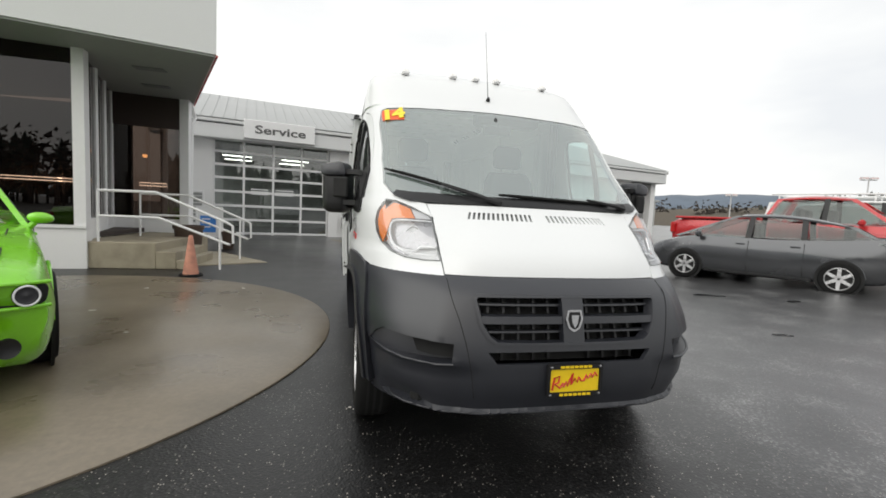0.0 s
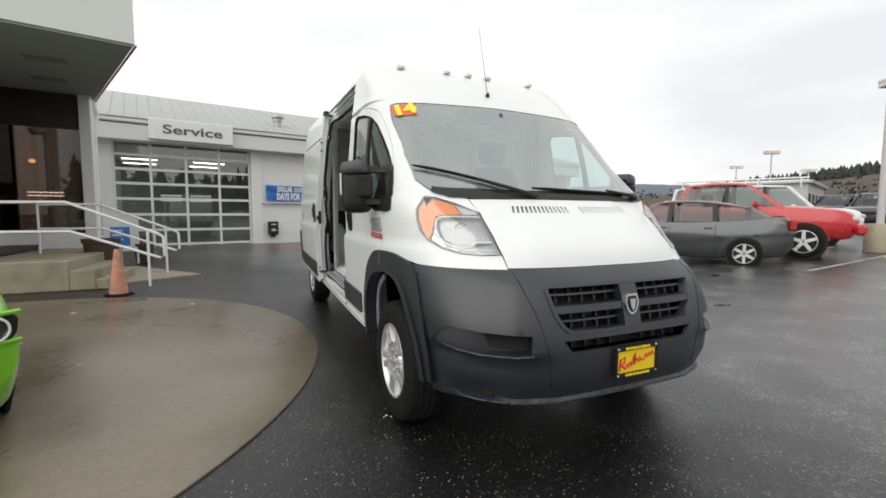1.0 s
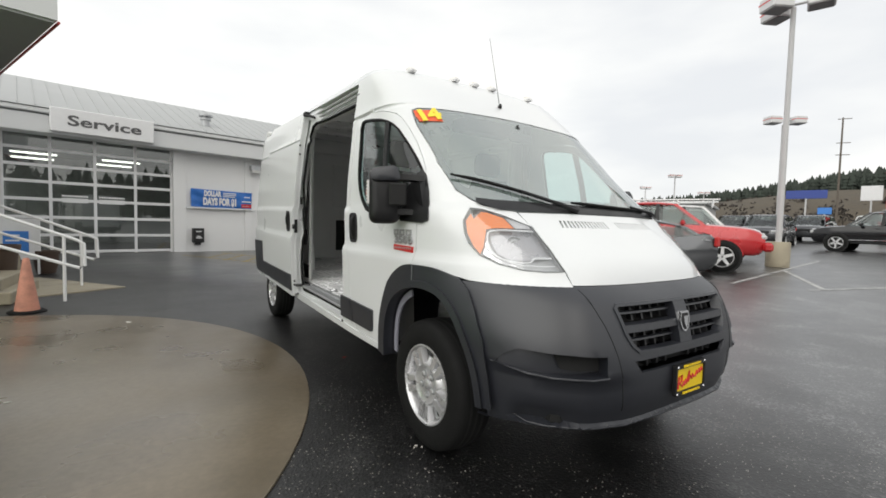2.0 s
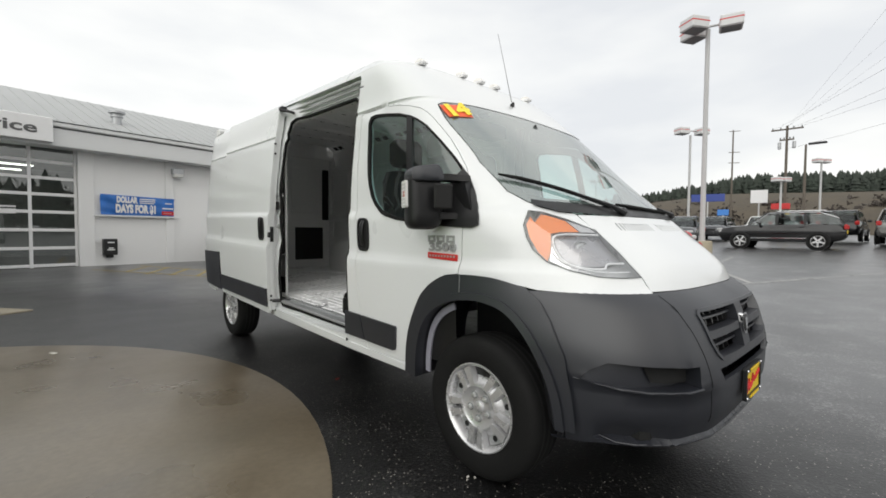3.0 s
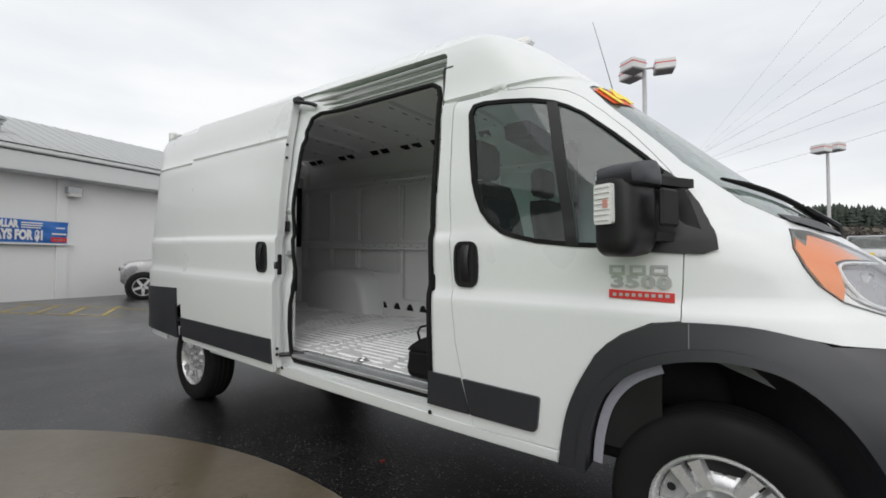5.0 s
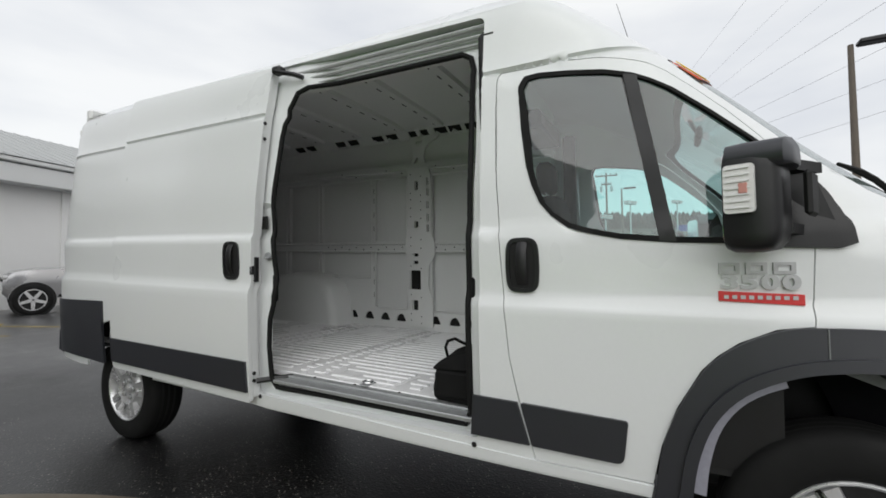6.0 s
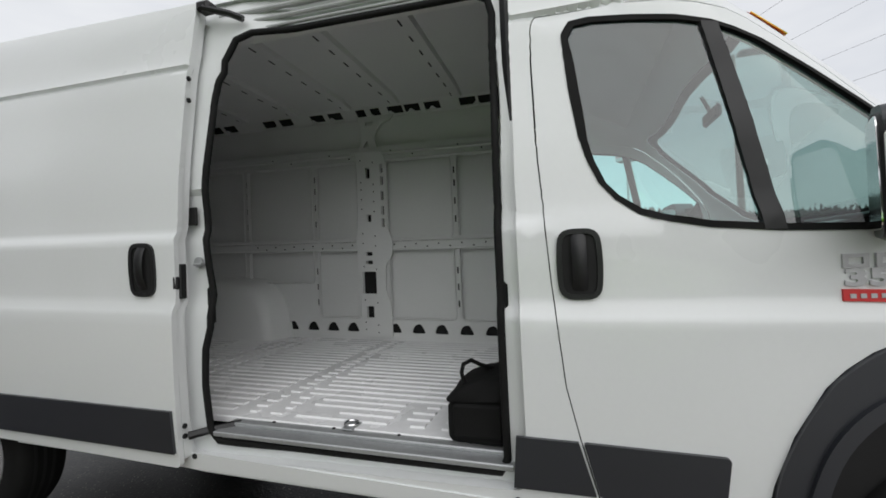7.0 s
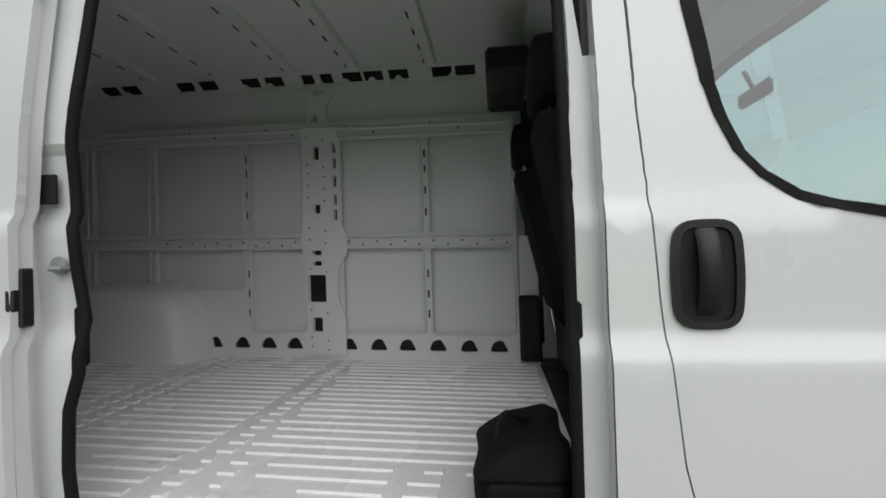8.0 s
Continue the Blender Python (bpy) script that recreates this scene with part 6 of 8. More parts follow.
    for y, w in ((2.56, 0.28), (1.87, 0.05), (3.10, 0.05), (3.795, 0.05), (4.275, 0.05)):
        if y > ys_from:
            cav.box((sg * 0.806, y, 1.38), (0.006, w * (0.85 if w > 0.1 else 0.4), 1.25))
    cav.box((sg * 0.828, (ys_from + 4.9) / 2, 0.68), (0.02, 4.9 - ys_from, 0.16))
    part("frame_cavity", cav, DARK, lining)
    # upper wall, cant rail with its row of openings
    part("upper_wall", panel([(ys_from, 2.15), (4.92, 2.15), (4.92, 2.432), (ys_from, 2.432)], lambda a, b, o, sg=sg: (sg * (0.895 - (b - 2.15) * 0.16), a, b), [], 0.15, flip=sg > 0), INNER, lining)
    part("rail_top", Geo().box((sg * 0.845, (ys_from + 4.92) / 2, 2.155), (0.10, 4.92 - ys_from, 0.02)), INNER, lining)
    slots = []
    for y in (1.585, 1.735, 2.02, 2.19, 2.335, 2.51, 2.64, 2.88, 3.05, 3.36, 3.53, 3.95, 4.11, 4.55, 4.7):
        w = 0.065 if y not in (2.51, 2.64) else 0.042
        if y > ys_from:
            slots.append([(y - w, 0.030), (y + w, 0.030), (y + w, 0.118), (y - w, 0.118)])
    part("cant_rail", panel([(ys_from, 0), (4.92, 0), (4.92, 0.155), (ys_from, 0.155)], lambda a, b, o, sg=sg: (sg * (0.862 - 0.78 * b), a, 2.428 + 0.52 * b - o), slots, 0.1, 0.012, flip=sg > 0), INNER, lining)
    # a black sheet gives the cant rail's openings their painted shade
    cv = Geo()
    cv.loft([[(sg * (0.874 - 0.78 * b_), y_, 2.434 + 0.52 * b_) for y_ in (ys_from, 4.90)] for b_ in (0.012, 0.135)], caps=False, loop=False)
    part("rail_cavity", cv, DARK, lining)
    # post foot over the middle pillar
    if sg > 0:
        post = [(2.46, 2.14), (2.70, 2.14), (2.665, 2.22), (2.655, 2.30), (2.67, 2.39), (2.70, 2.452), (2.36, 2.452), (2.40, 2.41), (2.475, 2.385), (2.525, 2.32), (2.54, 2.26), (2.52, 2.19)]
        part("pillar_top", panel(post, lambda a, b, o: (0.80 - o + (0.02 if b < 2.2 else 0.03), a, b), [[(2.58, 2.19), (2.645, 2.19), (2.61, 2.25)], [(2.55, 2.375), (2.62, 2.375), (2.62, 2.405), (2.55, 2.405)]], 0.1, 0.02, flip=True), INNER, lining)
    # slots and small fixing holes along the rails, black pieces painted as their shade
    if sg > 0:
        for y in (1.42, 1.62, 2.10, 2.30, 2.80, 2.98, 3.25, 3.5, 3.65):
            part("rail_slot", Geo().box((0.784, y, 1.408), (0.006, 0.13 if y not in (1.62, 2.98) else 0.06, 0.010)), DARK, lining)
        for k in range(26):
            y = 1.36 + 0.093 * k
            if 2.40 < y < 2.72:
                continue
            part("fixing_hole", Geo().lathe([(0.007, 0.0), (0, 0.0008)], Matrix.Translation((0.7835, y, 1.358 + 0.022 * (k % 2))) @ pose(0, 0, 0, 0, -90, 0), 6), DARK, lining)
            if k % 2:
                part("fixing_hole", Geo().lathe([(0.007, 0.0), (0, 0.0008)], Matrix.Translation((0.7835, y, 2.098 + 0.02 * (k % 3))) @ pose(0, 0, 0, 0, -90, 0), 6), DARK, lining)
        for z in (0.66, 0.72, 0.90, 1.17, 1.36, 1.44, 1.64, 1.72, 1.80, 1.86, 2.04):
            for dy in (-0.055, 0.055):
                part("fixing_hole", Geo().lathe([(0.006, 0.0), (0, 0.0008)], Matrix.Translation((0.7705, 2.595 + dy, z + 0.022 + dy * 0.2)) @ pose(0, 0, 0, 0, -90, 0), 6), DARK, lining)
        part("riser_panel", Geo().box((0.77, 1.235, 1.0), (0.06, 0.11, 0.8), 0.01), INNER, lining)
        part("corner_box", Geo().box((0.715, 1.24, 0.835), (0.06, 0.13, 0.40), 0.015), BLACK, lining, "black plastic corner box")
    # wheel box
    rows_ = []
    for d, k in ((0.84, 1.06), (0.62, 1.0), (0.575, 0.95), (0.55, 0.86)):
        rows_.append([(sg * d, 4.0 + a * k, 0.60 + max(b, 0) * k) for a, b in [(-0.60, 0.0), (-0.585, 0.10), (-0.56, 0.24), (-0.515, 0.36), (-0.44, 0.435), (-0.33, 0.472), (-0.16, 0.488), (0.02, 0.488), (0.20, 0.475), (0.34, 0.42), (0.43, 0.30), (0.48, 0.14), (0.50, 0.0)]])
    part("wheel_box", tidy(Geo().loft(rows_)), INNER, van, "white painted wheel box", smooth=60)
roof_in = part("roof_lining", panel([(-0.73, 1.15), (0.73, 1.15), (0.73, 4.93), (-0.73, 4.93)], lambda a, b, o: (a, b, min(top(a, b) - 0.018, 2.522)), [], 0.15, flip=True), INNER, van, smooth=60)
for y in (1.80, 2.30, 2.72, 3.22, 3.72, 4.22):
    beam = Geo().loft([[(x, y - 0.045, min(top(x, y) - 0.016, 2.524)), (x, y - 0.03, min(top(x, y) - 0.040, 2.496)), (x, y + 0.03, min(top(x, y) - 0.040, 2.496)), (x, y + 0.045, min(top(x, y) - 0.016, 2.524))] for x in np.linspace(-0.72, 0.72, 12)])
    bm_ = part("roof_beam", tidy(beam), INNER, roof_in)
    # small black bars painted as the shade in the beam's slots
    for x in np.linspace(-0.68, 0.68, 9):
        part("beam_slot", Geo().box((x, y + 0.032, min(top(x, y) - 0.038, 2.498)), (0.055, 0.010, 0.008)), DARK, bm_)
part("inside_rear_door", Geo().box((0, 4.95, 1.5), (1.66, 0.04, 1.8), 0.02), INNER, van)
for x in (-0.42, 0.42):
    part("rear_door_trim", Geo().box((x * 1.1, 4.922, 0.98), (0.46, 0.02, 0.50), 0.04), BLACK, van)
    part("rear_door_recess", Geo().box((x, 4.925, 1.80), (0.50, 0.015, 0.70), 0.03), INNER, van)
    part("rear_door_slot", Geo().box((x * 1.75, 4.922, 1.75), (0.11, 0.02, 0.80), 0.03), DARK, van)
part("rear_header", Geo().box((0, 4.90, 2.41), (1.72, 0.08, 0.24), 0.02), INNER, van)
for sg in (-1, 1):
    part("rear_corner_post", Geo().box((sg * 0.855, 4.90, 1.45), (0.10, 0.08, 1.80), 0.02), INNER, van)
part("rear_post_slot", Geo().box((-0.795, 4.55, 1.75), (0.012, 0.09, 0.85), 0.005), DARK, van)

# ---- cab ----
def seat(x, y):
    s = thing("van_seat", "charcoal cloth van seat with a headrest", "seat", (x, y, 0.70), group="van seats")
    def r(name, rings, m_, sm=50):
        return part(name, tidy(Geo().loft(rings)), m_, s, smooth=sm)
    oval = lambda w, d, rr: rounded([(-w, -d), (w, -d), (w, d), (-w, d)], rr)
    r("seat_base", [[(a, b, z) for a, b in oval(0.20, 0.22, 0.03)] for z in (0.0, 0.22)], BLACK)
    r("cushion", [[(a * k, b * k - 0.05, z) for a, b in oval(0.25, 0.26, 0.07)] for z, k in ((0.20, 0.9), (0.24, 1.0), (0.34, 1.0), (0.38, 0.85))], FABRIC)
    r("backrest", [[(a * k, b + 0.20 + (z - 0.3) * 0.22, z) for a, b in oval(0.25, 0.075, 0.06)] for z, k in ((0.30, 0.85), (0.36, 1.0), (0.80, 1.0), (0.94, 0.92), (1.02, 0.72))], FABRIC)
    r("headrest", [[(a * k, b * k + 0.39, z) for a, b in oval(0.14, 0.055, 0.045)] for z, k in ((1.07, 0.8), (1.10, 1.0), (1.24, 1.0), (1.28, 0.75))], FABRIC)
    part("headrest_post", Geo().tube([(-0.06, 0.37, 1.0), (-0.06, 0.39, 1.1)], 0.007, 6).tube([(0.06, 0.37, 1.0), (0.06, 0.39, 1.1)], 0.007, 6), CHROME, s)
    return s


seat(-0.48, 0.86)
seat(0.46, 0.88)
cab = part("dashboard", tidy(Geo().loft([[(x, y, z) for y, z in ((-0.25, 1.36), (-0.1, 1.375), (0.10, 1.33), (0.20, 1.22), (0.18, 0.95), (-0.2, 0.8))] for x in np.linspace(-0.86, 0.86, 6)])), GREYTRIM, van, "grey dashboard", smooth=50)
part("console", Geo().box((0.0, 0.16, 1.1), (0.36, 0.2, 0.5), 0.04), BLACK, cab)
part("papers", Geo().box((-0.45, -0.02, 1.372), (0.42, 0.20, 0.006)), TRIMWHITE, cab)
part("steering_wheel", Geo().tube([(0.46 + 0.19 * math.cos(a), 0.33 + 0.10 * math.sin(a), 1.28 + 0.16 * math.sin(a)) for a in np.linspace(0, 2 * math.pi, 25)[:-1]], 0.016, 8, closed=True), BLACK, van)
part("steering_hub", Geo().box((0.46, 0.32, 1.28), (0.34, 0.06, 0.07), 0.02), BLACK, van)
part("cab_floor", Geo().box((0, 0.55, 0.56), (1.9, 1.35, 0.08)), BLACK, van)
part("firewall", Geo().box((0, -0.22, 0.95), (1.6, 0.05, 0.8)), BLACK, van)
part("cab_headlining", panel([(-0.8, 0.62), (0.8, 0.62), (0.8, 1.25), (-0.8, 1.25)], lambda a, b, o: (a, b, top(a, b) - 0.12 if b > 0.9 else min(top(a, b) - 0.12, 2.02 + (b - 0.5) * 0.9)), [], 0.1, flip=True), mat("pale_headlining", (0.58, 0.60, 0.59), 0.8), van)
part("overhead_shelf", Geo().box((0.45, 1.34, 2.235), (0.62, 0.22, 0.13), 0.02), BLACK, van, "black overhead shelf over the cab")
part("rear_mirror", Geo().box((0.0, 0.33, 1.93), (0.22, 0.03, 0.07), 0.02), BLACK, van)
part("mirror_stem", Geo().tube([(0, 0.33, 1.94), (0, 0.37, 2.03)], 0.01, 6), BLACK, van)
for sg in (-1, 1):
    part("pillar_trim", Geo().box((sg * 0.90, 1.19, 1.5), (0.06, 0.10, 1.6), 0.02), BLACK, van)
    part("door_card", panel(sides([(0.16, 0.55), (1.05, 0.55), (1.08, 1.28), (0.16, 1.26)], True), lambda u, z, o, sg=sg: (sg * (skin(u, z, -0.06)[0]), *skin(u, z, -0.06)[1:]), [], 0.1, flip=sg < 0), BLACK, van)
# the panes let daylight into the cab and load space
for ob in van.children_recursive:
    if ob.name.split(".")[0] in ("windscreen", "window_pane"):
        ob.visible_shadow = False

# settle the body on its springs
for ob in [o for o in van.children_recursive if o.type == "MESH" and not o.name.startswith("wheel.") and o.name != "wheel" and not (o.parent.name.split(".")[0] == "wheel")]:
    if ob.data.get("settled") is None:
        for v in ob.data.vertices:
            v.co.z += rake(v.co.y)
        ob.data["settled"] = 1

# bag by the door pillar
BAGCLOTH = mat("black_bag_cloth", (0.006, 0.006, 0.006), 0.85, var=0.3, fine=220, bump=0.001, spec=0.25)
bag = thing("camera_bag", "soft black shoulder bag on the load floor", "bag", (-0.74, 1.385, 0.61))
def bag_ring(r, z, k, k2, sh):
    """One level of the bag: soft, with sagging folds."""
    return [(a * k + 0.006 * math.sin(23 * b + 40 * z) + 0.004 * math.sin(60 * z + 31 * a), b * k2 + sh + 0.005 * math.sin(27 * a + 35 * z), z + 0.006 * math.sin(19 * a + 13 * b) * min(1, z / 0.1)) for a, b in dense(rounded([(-r, -0.12), (r, -0.12), (r, 0.12), (-r, 0.12)], 0.055), 0.03)]


part("bag_body", tidy(Geo().loft([bag_ring(0.17, *q) for q in ((0.0, 0.95, 0.95, 0), (0.02, 1.01, 1.01, 0), (0.06, 1.03, 1.03, 0), (0.12, 0.99, 1.0, 0.0), (0.17, 0.95, 0.90, -0.012), (0.205, 0.88, 0.68, -0.030), (0.22, 0.72, 0.45, -0.040))])), BAGCLOTH, bag, smooth=50)
part("bag_flap", tidy(Geo().loft([bag_ring(0.172, *q) for q in ((0.150, 1.0, 1.0, 0.0), (0.155, 1.015, 1.0, 0.0), (0.18, 0.98, 0.90, -0.012), (0.212, 0.90, 0.68, -0.030), (0.227, 0.72, 0.44, -0.040))])), BAGCLOTH, bag, smooth=50)
part("front_pocket", Geo().box((-0.173, 0.0, 0.085), (0.02, 0.18, 0.12), 0.01), BAGCLOTH, bag)
part("bag_strap", Geo().tube([(-0.12, 0.055, 0.20), (-0.127, 0.063, 0.245), (-0.112, 0.058, 0.272), (-0.08, 0.035, 0.280), (-0.05, 0.010, 0.258), (-0.03, -0.010, 0.246), (0.02, -0.03, 0.226)], 0.008, 6), BAGCLOTH, bag)
part("bag_tag", Geo().box((-0.172, -0.06, 0.10), (0.006, 0.015, 0.012)), REDPAINT, bag)

# ---- other vehicles ----
def car_paint(name, c, metal=0.3, rough=0.28):
    return mat(name, c, rough, metal=metal, var=0.05, scale=2, coat=0.7)


ALLOY = mat("alloy_wheel", (0.72, 0.72, 0.73), 0.3, metal=0.5, var=0.05)


def vehicle(name, label, category, m, prof, half, paint, wheels, r_wheel, belt, roof_in, windows, nose_lamps=True, tail=None, spokes=6, bevel=0.09, dark_low=None, group="", mirror_at=0.55, taper=(0.16, 0.75), bow=0.05, drop=0.0, soft=False):
    """A car: prof lists (y, z_low, z_high) from nose to tail of the body below the glass; windows lists the glasshouse as
    (y at belt, y at roof) stations; y runs back from the nose, x is to its right, the ground is z = 0."""
    car = thing(name, label, category, m, group)
    ys = [p[0] for p in prof]
    lo, hi = pchip([(p[0], p[1]) for p in prof]), pchip([(p[0], p[2]) for p in prof])
    length = ys[-1]

    def width(y):
        t = min(y, length - y)
        return half * (1 - taper[0] * max(0, 1 - t / taper[1]) ** 2.2)

    stations = sorted(set([0.0, 0.04, 0.12, 0.25, 0.45, length - 0.25, length - 0.12, length - 0.04, length] + list(np.linspace(0.6, length - 0.4, 22))))
    rings = []
    for y in stations:
        w, a, b = width(y), lo(y), hi(y)
        e = min(y, length - y)
        k = max(0.0, 1 - e / 0.12) * 0.05
        a2, b2 = a + k, b - k
        rings.append([(-w * 0.86, y, a2), (-w * 0.95, y, a2 + 0.06), (-w, y, a2 + (b2 - a2) * 0.42), (-w * 0.995, y, a2 + (b2 - a2) * 0.62), (-w * 0.965, y, a2 + (b2 - a2) * 0.84), (-w * 0.92, y, b2 - 0.025), (-w * 0.80, y, b2), (-w * 0.4, y, b2 + 0.025), (0, y, b2 + 0.03),
                      (w * 0.4, y, b2 + 0.025), (w * 0.80, y, b2), (w * 0.92, y, b2 - 0.025), (w * 0.965, y, a2 + (b2 - a2) * 0.84), (w * 0.995, y, a2 + (b2 - a2) * 0.62), (w, y, a2 + (b2 - a2) * 0.42), (w * 0.95, y, a2 + 0.06), (w * 0.86, y, a2)])
    # the nose is bowed in plan
    rings = [[(x, y + bow * (abs(x) / half) ** 3 * max(0, 1 - y / 0.6), z) for x, y, z in r_] for r_ in rings]
    if soft:
        # a moulded nose: the chin tucks under, and the section runs in an even curve
        rings = [[(x, y + 0.10 * max(0, (0.56 - z) / 0.3) ** 1.5 * max(0, 1 - y / 0.5), z) for x, y, z in r_] for r_ in rings]
        rings = [[(x, r_[0][1] + (y - r_[0][1]), z) for (x, z), y in zip(smooth_line([(p[0], p[2]) for p in r_], 3), np.interp(np.arange(3 * len(r_) - 2) / 3, np.arange(len(r_)), [p[1] for p in r_]))] for r_ in rings]
    # wheel arches are flat black discs on the flanks, the shade of the wells painted on
    body = part("body", tidy(Geo().loft(rings)), paint, car, smooth=45)
    for wy in wheels:
        for sg in (-1, 1):
            rw = r_wheel
            well = Geo().lathe([(0, 0.0), (rw * 1.16, 0.0), (rw * 1.16, -0.02), (0, -0.02)], None, 28)
            wl2 = part("wheel_arch", well, DARK, car)
            wl2.matrix_basis = Matrix.Translation((sg * (width(wy) + 0.004), wy, rw)) @ pose(0, 0, 0, 0, 90 * sg, 0)
            lip = Geo().tube([(math.cos(a) * rw * 1.17, math.sin(a) * rw * 1.17, 0.0) for a in np.linspace(0.1, math.pi - 0.1, 20)], 0.012, 6)
            lp = part("arch_lip", lip, dark_low or paint, car)
            lp.matrix_basis = Matrix.Translation((sg * (width(wy) - 0.006), wy, rw)) @ Matrix(((0, 0, sg, 0), (1, 0, 0, 0), (0, 1, 0, 0), (0, 0, 0, 1)))
            tyre = part("wheel", Geo().lathe([(0.5 * rw, -0.1), (rw * 0.93, -0.1), (rw, -0.07), (rw, 0.07), (rw * 0.94, 0.10), (rw * 0.72, 0.105), (rw * 0.68, 0.09)], None, 28), RUBBER, car, smooth=50)
            tyre.matrix_basis = Matrix.Translation((sg * (width(wy) - 0.07), wy, rw)) @ pose(0, 0, 0, 0, 90 * sg, 0)
            part("rim", Geo().lathe([(rw * 0.70, 0.095), (rw * 0.67, 0.10), (rw * 0.63, 0.07), (rw * 0.6, 0.0)], None, 28), ALLOY, tyre)
            part("rim_back", Geo().lathe([(rw * 0.62, 0.02), (0, 0.02)], None, 20), DARK, tyre)
            for k in range(spokes):
                r_ = pose(0, 0, 0, 0, 0, 360 / spokes * k)
                part("spoke", tidy(Geo().loft([[r_ @ Vector((x, y_, z)) for y_, z in ((-wd, 0.05), (-wd * 0.8, 0.085), (wd * 0.8, 0.085), (wd, 0.05))] for x, wd in ((0.02, rw * 0.13), (rw * 0.64, rw * 0.10))])), ALLOY, tyre)
    # glasshouse
    (b0, t0), (b1, t1) = windows[0], windows[-1]
    zr = roof_in[0]
    wb, wt = half * 0.93, half * roof_in[1]

    def zt(y):
        """The roof's height, falling towards the tail by drop."""
        return zr - drop * min(1, max(0, (y - t0) / (t1 - t0))) ** 2

    def hs(yb_, yt, x_s, f):
        """A point on the side of the glasshouse: f runs from belt to roof."""
        return (x_s * (wb + (wt - wb) * f), yb_ + (yt - yb_) * f, (belt - 0.03) + (zt(yt) - 0.05 - belt + 0.03) * f)

    n_s = 8
    base_ring = [(-wb * 0.90, b0, hi(b0) - 0.03)] + [(-wb, b0 + 0.10 + (b1 - b0 - 0.2) * k / n_s, belt - 0.03) for k in range(n_s + 1)] + [(-wb * 0.90, b1, hi(min(b1, length)) - 0.03), (wb * 0.90, b1, hi(min(b1, length)) - 0.03)] + [(wb, b0 + 0.10 + (b1 - b0 - 0.2) * k / n_s, belt - 0.03) for k in range(n_s, -1, -1)] + [(wb * 0.90, b0, hi(b0) - 0.03)]
    top_ring = [(-wt * 0.86, t0, zr - 0.06)] + [(-wt, t0 + 0.08 + (t1 - t0 - 0.16) * k / n_s, zt(t0 + 0.08 + (t1 - t0 - 0.16) * k / n_s) - 0.055 + 0.03 * math.sin(math.pi * k / n_s)) for k in range(n_s + 1)] + [(-wt * 0.86, t1, zt(t1) - 0.06), (wt * 0.86, t1, zt(t1) - 0.06)] + [(wt, t0 + 0.08 + (t1 - t0 - 0.16) * k / n_s, zt(t0 + 0.08 + (t1 - t0 - 0.16) * k / n_s) - 0.055 + 0.03 * math.sin(math.pi * k / n_s)) for k in range(n_s, -1, -1)] + [(wt * 0.86, t0, zr - 0.06)]
    crown = [(x * 0.86, (y - (t0 + t1) / 2) * 0.90 + (t0 + t1) / 2, z + 0.045) for x, y, z in top_ring]
    part("roof", tidy(Geo().loft([[(x, y, z - 0.03) for x, y, z in top_ring], top_ring, crown])), paint, car, smooth=40)
    part("cabin_floor", Geo().box((0, (b0 + b1) / 2 + 0.1, belt - 0.10), (wb * 1.8, (b1 - b0) * 0.72, 0.05)), DARK, car)
    for y_ in np.linspace(windows[0][0] + (windows[1][0] - windows[0][0]) * 0.75, windows[-1][0] - 1.0, 2):
        for sg in (-1, 1):
            part("seat_back", Geo().box((sg * wb * 0.45, y_ + 0.35, belt + 0.10), (wb * 0.6, 0.14, 0.5), 0.05), FABRIC, car)
    for sg in (-1, 1):
        for k, (ya, ta) in enumerate(windows):
            w_ = 0.05 if 0 < k < len(windows) - 1 else 0.06
            s0 = -1 if k == len(windows) - 1 else (1 if k == 0 else 0)
            ring_b, ring_t = [], []
            for dx, dy in ((0.0, -w_), (0.0, w_), (-0.05, w_), (-0.05, -w_)):
                pb, pt = hs(ya + 0.05 * s0, ta + 0.03 * s0, sg, 0.0), hs(ya + 0.05 * s0, ta + 0.03 * s0, sg, 1.0)
                ring_b.append((pb[0] + sg * dx, pb[1] + dy, pb[2]))
                ring_t.append((pt[0] + sg * dx, pt[1] + dy, pt[2]))
            part("pillar", tidy(Geo().loft([ring_b, ring_t])), paint if k in (0, len(windows) - 1) else BLACK, car)
    # panes set 6 mm proud of the pillars
    for sg in (-1, 1):
        for (ya, ta), (yb_, tb) in zip(windows[:-1], windows[1:]):
            fr = (zr - 0.10 - belt) / (zr - 0.05 - belt + 0.03)
            q = [hs(ya + 0.09, ta + 0.05, sg, 0.09), hs(yb_ - 0.05, tb - 0.05, sg, 0.09), hs(yb_ - 0.05, tb - 0.05, sg, fr), hs(ya + 0.09, ta + 0.05, sg, fr)]
            q = [Vector(p) + Vector((sg * 0.008, 0, 0)) for p in q]
            g = Geo().loft([q, [p + Vector((-sg * 0.004, 0, 0)) for p in q]])
            part("side_window", tidy(g), SMOKE, car)
    for (yb_, tb, s_) in ((b0, t0, -1), (b1, t1, 1)):
        zb = hi(min(yb_, length)) - 0.02
        q = [(-wb * 0.80, yb_, zb + 0.03), (wb * 0.80, yb_, zb + 0.03), (wt * 0.78, tb, zt(tb) - 0.085), (-wt * 0.78, tb, zt(tb) - 0.085)]
        q = [(x, y + s_ * 0.012, z + 0.006) for x, y, z in q]
        g = Geo().loft([q, [(x, y - s_ * 0.004, z - 0.002) for x, y, z in q]])
        part("windscreen" if s_ < 0 else "rear_window", tidy(g), SMOKE, car)
